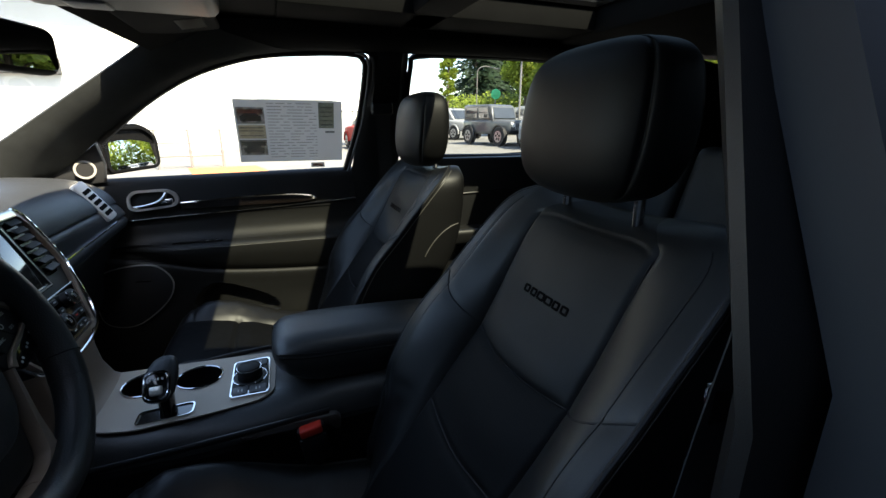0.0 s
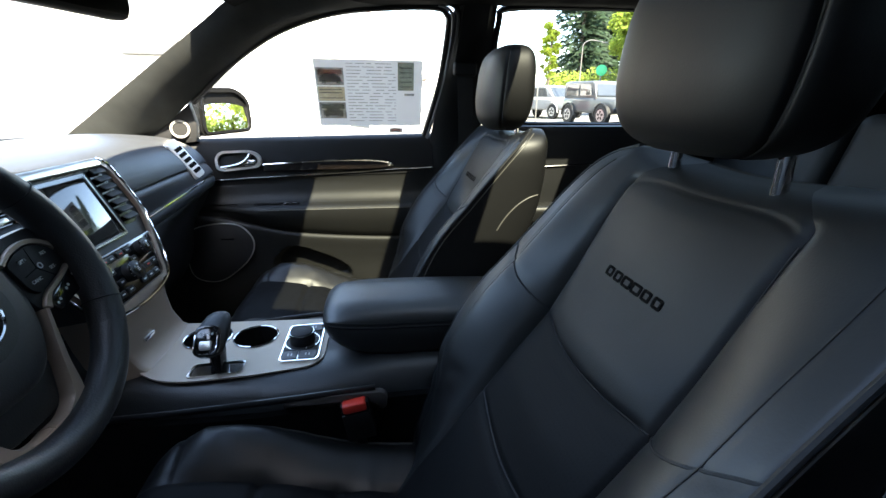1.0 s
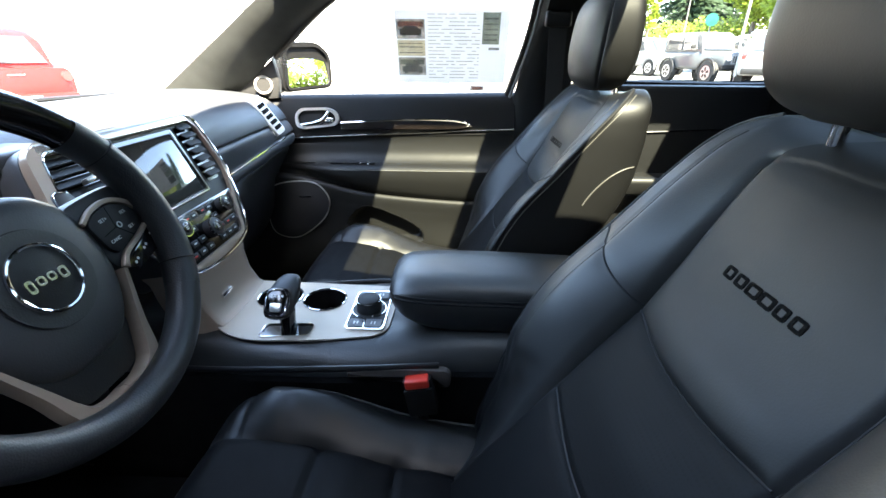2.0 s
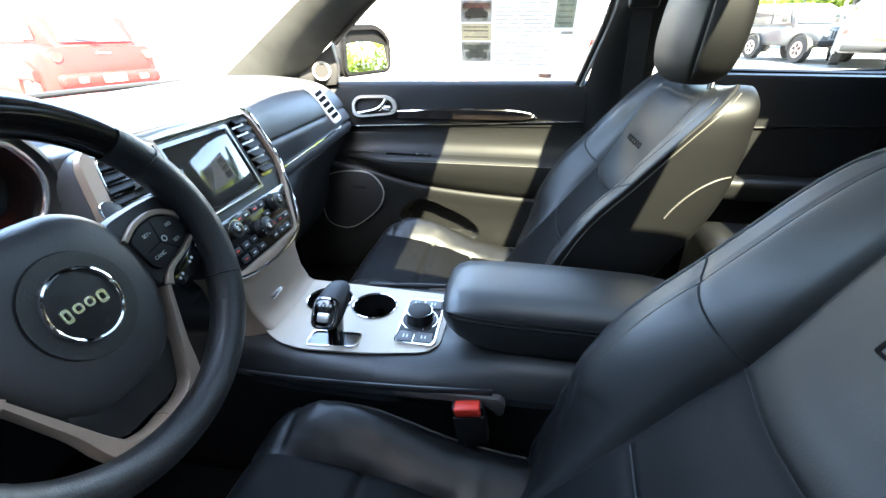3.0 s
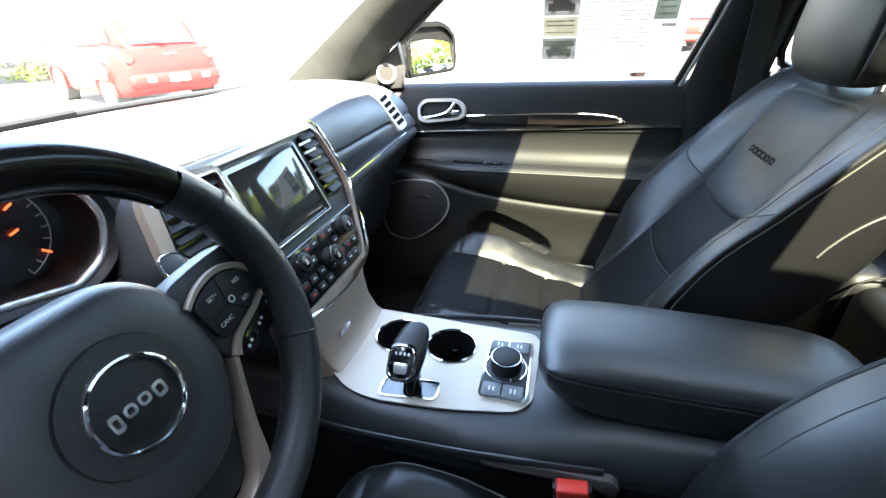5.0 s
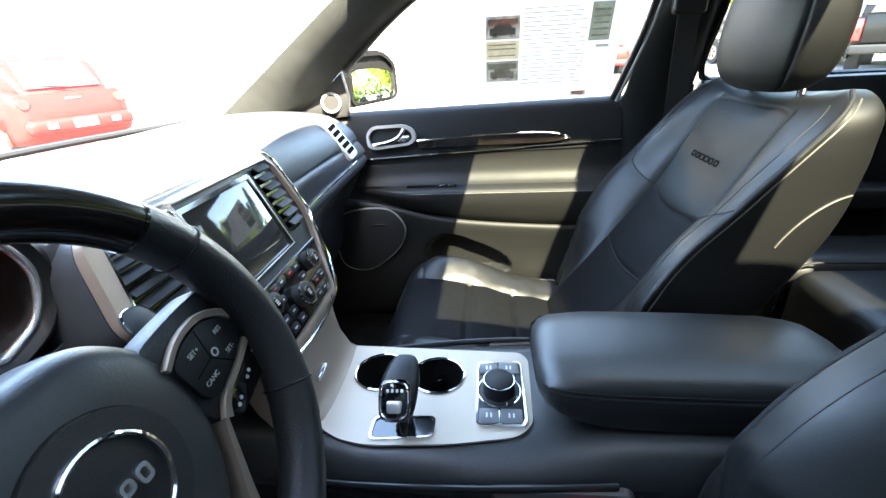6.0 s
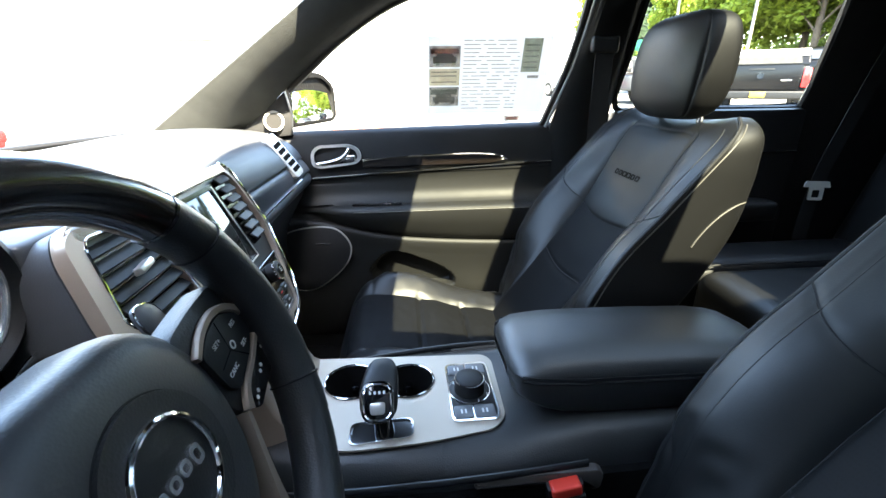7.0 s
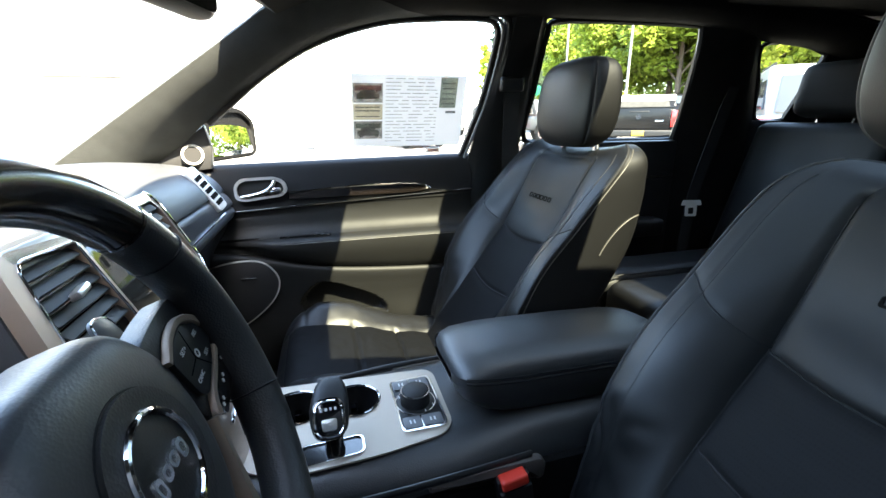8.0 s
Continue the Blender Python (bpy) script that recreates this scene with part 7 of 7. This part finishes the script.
suv("parked_hatchback", "small red car parked by the canopy tents", (4.40, 20.6), 95, RED_P, 1.5)
suv("parked_suv", "white sport-utility car parked near the shrubs", (-16.6, 10.2), 150, WHITE_P)
rnd = random.Random(11)
for i in range(12):
    x, y = 15.0 + 2.75 * i * 0.62, 27.0 - 2.4 * i * 0.85
    suv("parked_suv", ("white", "grey", "silver", "black")[i % 4] + " car in the far row under the trees", (x, y), 52 + rnd.uniform(-4, 4), (WHITE_P, GREY_P, SILVER_P, BLACK_P)[i % 4], rnd.uniform(1.5, 1.8))

v = vehicle("silver_pickup", "silver crew-cab pickup parked beside the off-roader", (10.2, 25.9), -72, SILVER_P,
            [(-2.75, 0.88, 0.62, 1.12), (-2.68, 0.94, 0.50, 1.16), (-0.6, 0.95, 0.46, 1.16), (1.2, 0.95, 0.46, 1.14), (2.5, 0.90, 0.50, 1.08), (2.8, 0.74, 0.60, 0.95)],
            [(-0.75, 0.76, 1.05, 1.18), (-0.65, 0.76, 1.05, 1.68), (-0.3, 0.76, 1.05, 1.82), (0.8, 0.76, 1.05, 1.82), (1.1, 0.74, 1.05, 1.70), (1.6, 0.70, 1.05, 1.16)],
            (-1.75, 1.85), 0.39, 0.94, [((0.30, 1.15), (0.30, 0.95), 1.22, 1.66, 0.78, 0.765), ((-0.50, 0.20), (-0.42, 0.20), 1.22, 1.66, 0.78, 0.765)], category="pickup truck", group="parked pickups")
quad_slab([(1.62, -0.62, 1.20), (1.62, 0.62, 1.20), (1.16, 0.58, 1.70), (1.16, -0.58, 1.70)], (-0.06, 0, 0), AUTOGLASS, v, "windscreen")
part("grille", rbox(2.76, 2.84, -0.5, 0.5, 0.66, 0.92, 0.02), HARD, v)


# ---- canopies, lamps, rails ----
def tent(at, w, h, label, material=CANVAS):
    t = thing("canopy_tent", label, "tent", (*at, rise(at[0])), 8, "canopy tents")
    rings = []
    for k, z in ((1.0, h - 0.35), (1.0, h), (0.5, h + 0.45), (0.03, h + 0.95)):
        rings.append([Vector((w * k * a, w * k * b, z)) for a, b in ((-1, -1), (1, -1), (1, 1), (-1, 1))])
    part("canopy", loft(rings), material, t, "pitched canvas canopy", smooth=False)
    for a, b in ((-1, -1), (1, -1), (1, 1), (-1, 1)):
        part("leg", tube([(a * w * 0.97, b * w * 0.97, 0), (a * w * 0.97, b * w * 0.97, h)], 0.03, 8), POLE, t, "white steel leg")


tent((6.6, 23.5), 1.6, 2.3, "white pitched canopy tent on the car lot")
tent((3.2, 24.6), 1.5, 2.2, "white pitched canopy tent near the red car")
shed = thing("sales_kiosk", "white kiosk with a grey flat roof", "kiosk", (1.0, 20.4, 0))
part("wall", rbox(-1.2, 1.2, -0.8, 0.8, 0, 2.1, 0.02), WHITEWALL, shed)
part("roof", rbox(-1.5, 1.5, -1.1, 1.1, 2.1, 2.28, 0.02), ROOFGREY, shed, "grey flat roof")
mat_ = thing("painted_bay", "orange painted bay marking on the concrete", "ground marking", (-1.2, 12.3, 0.004), 12)
part("paint", rbox(-0.9, 0.9, -1.2, 1.2, 0, 0.004, 0), ORANGE, mat_, smooth=False)
rk = thing("tube_rail", "bright steel tube rail at the edge of the bay", "rail", (-2.6, 13.2, 0), 10)
for z in (0.35, 0.7, 1.05):
    part("bar", tube([(-1.2, 0, z), (1.2, 0, z)], 0.025, 8), POLE, rk)
for x in (-1.2, -0.4, 0.4, 1.2):
    part("post", tube([(x, 0, 0), (x, 0, 1.08)], 0.03, 8), POLE, rk)


def lamp_post(at, h, turn, arm=1.6):
    p = thing("street_lamp", "grey steel street lamp with a curved arm", "street lamp", (*at, rise(at[0])), turn, "street lamps")
    part("pole", tube([(0, 0, 0), (0, 0, h * 0.6), (0, 0, h)], [0.06, 0.05, 0.04], 12), POLE, p)
    part("arm", tube(spline([(0, 0, h - 0.02), (0.2, 0, h + 0.28), (0.7, 0, h + 0.42), (arm, 0, h + 0.25)], 6), 0.045, 8), POLE, p, "curved steel arm")
    part("lamp_head", moved(rbox(-0.32, 0.32, -0.10, 0.10, -0.06, 0.06, 0.04), Matrix.Translation((arm + 0.2, 0, h + 0.20))), POLE, p)


lamp_post((17.6, 37.6), 5.0, -30)
lamp_post((12.0, 20.0), 7.5, 60, 0.8)
lamp_post((13.0, 16.6), 7.5, 40, 0.8)
sg = thing("round_sign", "green round sign on a post", "sign", (18.2, 35.0, rise(18.2)))
part("disc", moved(slab(circle(0.42, 24), 0.06, 0.01), pose(0, 0, 2.9, 90, 0, -25)), GREEN, sg, "green disc")
part("post", tube([(0, 0.05, 0), (0, 0.05, 2.9)], 0.05, 8), POLE, sg)


# ---- trees ----
def leaf_cloud(bm, c, r, n, size, rnd, squash=0.8):
    for _ in range(n):
        d = Vector((rnd.gauss(0, 1), rnd.gauss(0, 1), rnd.gauss(0, 1))).normalized() * r * rnd.random() ** 0.45
        p = c + Vector((d.x, d.y, d.z * squash))
        a = Vector((rnd.gauss(0, 1), rnd.gauss(0, 1), rnd.gauss(0, 0.7))).normalized()
        b = a.orthogonal().normalized()
        s = size * rnd.uniform(0.6, 1.3)
        a, b = a * s, b * s * 0.6
        bm.faces.new([bm.verts.new(q) for q in (p - a, p + b, p + a, p - b)])


def tree(name, label, at, h, r, seed, n=5200, low=0.28, group="deciduous trees", leaf=0.17):
    rnd = random.Random(seed)
    t = thing(name, label, "tree", (*at, rise(at[0])), rnd.uniform(0, 360), group)
    bend = Vector((rnd.uniform(-0.3, 0.3), rnd.uniform(-0.3, 0.3), 0))
    trunk = spline([(0, 0, -0.1), bend * 0.4 + Vector((0, 0, h * 0.3)), bend + Vector((0, 0, h * 0.62)), bend * 0.7 + Vector((0, 0, h * 0.93))], 6)
    k = len(trunk) - 1
    part("trunk", tube(trunk, [max(0.02, 0.030 * h * (1 - i / k) ** 0.8 * 0.6 + 0.02) for i in range(k + 1)], 10), BARK, t, "brown tapering trunk")
    cl = bmesh.new()
    blobs = []
    for i in range(13):
        a = i * 2.4 + rnd.uniform(-0.4, 0.4)
        z = h * (low + 0.08 + 0.5 * i / 13)
        start = bend * (z / h) + Vector((0, 0, z))
        reach = r * rnd.uniform(0.55, 1.0) * (1.0 - 0.35 * i / 13)
        end = start + Vector((math.cos(a) * reach, math.sin(a) * reach, h * rnd.uniform(0.08, 0.20)))
        mid = start.lerp(end, 0.5) + Vector((0, 0, 0.12 * reach))
        part("limb", tube(spline([start, mid, end], 4), [0.05 * h / 9 * (1 - j / 9) + 0.012 for j in range(9)], 6), BARK, t)
        blobs += [(end, r * rnd.uniform(0.28, 0.46)), (mid, r * rnd.uniform(0.22, 0.36))]
    blobs += [(Vector((rnd.uniform(-0.3, 0.3) * r, rnd.uniform(-0.3, 0.3) * r, h * z)), r * rnd.uniform(0.3, 0.5)) for z in (0.72, 0.82, 0.9, 0.97)]
    tot = sum(q[1] ** 2 for q in blobs)
    for c, br in blobs:
        leaf_cloud(cl, c, br, int(n * br * br / tot), leaf, rnd)
    part("crown", cl, LEAF, t, "loose bright green leaf crown", smooth=False)
    return t


def conifer(at, h, r, seed):
    rnd = random.Random(seed)
    t = thing("conifer", "tall dark green conifer behind the car lot", "tree", (*at, rise(at[0])), 0, "conifers")
    part("trunk", tube([(0, 0, 0), (0, 0, h * 0.5), (0, 0, h)], [0.35, 0.22, 0.03], 10), BARK, t, "brown straight trunk")
    bm = bmesh.new()
    z = h * 0.10
    while z < h * 0.99:
        rad = r * (1 - z / h) ** 0.8 * rnd.uniform(0.75, 1.1) + 0.12
        for k in range(15):
            a = rnd.uniform(0, 2 * math.pi)
            for j in range(10):
                q = (j + rnd.random()) / 10
                p = Vector((math.cos(a) * rad * q, math.sin(a) * rad * q, z - 0.25 * rad * q * q + rnd.uniform(-0.15, 0.15)))
                d = Vector((math.cos(a + rnd.uniform(-0.6, 0.6)), math.sin(a + rnd.uniform(-0.6, 0.6)), -0.35)) * rnd.uniform(0.40, 0.75)
                s = d.orthogonal().normalized() * 0.20
                bm.faces.new([bm.verts.new(v_) for v_ in (p - s, p + s, p + d)])
        z += h * 0.015
    part("crown", bm, NEEDLES, t, "layered dark needle branches", smooth=False)


conifer((24.0, 52.0), 24, 4.2, 2)
conifer((28.5, 55.0), 20, 4.0, 3)
tree("deciduous_tree", "slender young tree with bright spring leaves", (16.2, 41.5), 7.4, 1.0, 5, 1500, 0.2)
tree("deciduous_tree", "bright green tree beside the street lamp", (21.6, 35.8), 9.6, 2.9, 6, 9000, 0.14)
tree("deciduous_tree", "bright green tree at the edge of the lot", (26.5, 38.5), 11.5, 3.6, 7, 9000, 0.14)
row = [(21.5, 29.0, 10.0, 3.4), (25.0, 27.5, 11.5, 3.8), (22.5, 24.0, 10.5, 3.2), (26.5, 22.5, 11.5, 3.8), (24.0, 19.0, 10.0, 3.3), (29.0, 18.0, 12.0, 3.8), (27.5, 13.5, 11.0, 3.6), (31.0, 9.5, 11.5, 3.8), (32.0, 24.5, 13.0, 4.4), (34.0, 15.0, 13.0, 4.4)]
for i, (x, y, h, r) in enumerate(row):
    tree("deciduous_tree", "broad bright green tree in the row behind the cars", (x, y), h, r * 1.08, 20 + i, 11000, 0.10, leaf=0.20)
bush = thing("shrub", "yellow-green shrub at the lot's edge", "shrub", (-15.2, 9.0, 0))
bm = bmesh.new()
rnd = random.Random(8)
for i in range(7):
    leaf_cloud(bm, Vector((rnd.uniform(-0.7, 0.7), rnd.uniform(-0.7, 0.7), rnd.uniform(0.3, 0.7))), 0.45, 160, 0.06, rnd)
part("foliage", bm, LEAF, bush, smooth=False)
bm = bmesh.new()
rnd = random.Random(9)
for i in range(80):
    leaf_cloud(bm, Vector((rnd.uniform(36, 44), -14 + i * 0.75, rnd.uniform(2.0, 12))), 3.4, 420, 0.32, rnd)
for i in range(46):
    leaf_cloud(bm, Vector((19.5 + i * 0.40 + rnd.uniform(-0.5, 0.5), 47.0 - i * 0.62, rnd.uniform(2.6, 3.4))), 1.4, 260, 0.16, rnd, 0.9)
for i in range(40):
    x_ = 25.0 + i * 0.32 + rnd.uniform(-0.5, 0.5)
    leaf_cloud(bm, Vector((x_ + 4, 31.0 - i * 0.62, rise(x_) + rnd.uniform(0.8, 2.2))), 1.5, 260, 0.16, rnd, 0.9)
tagged(part("far_woods", bm, LEAF, smooth=False), "dense green woods far beyond the lot", "woods", "", "stuff")
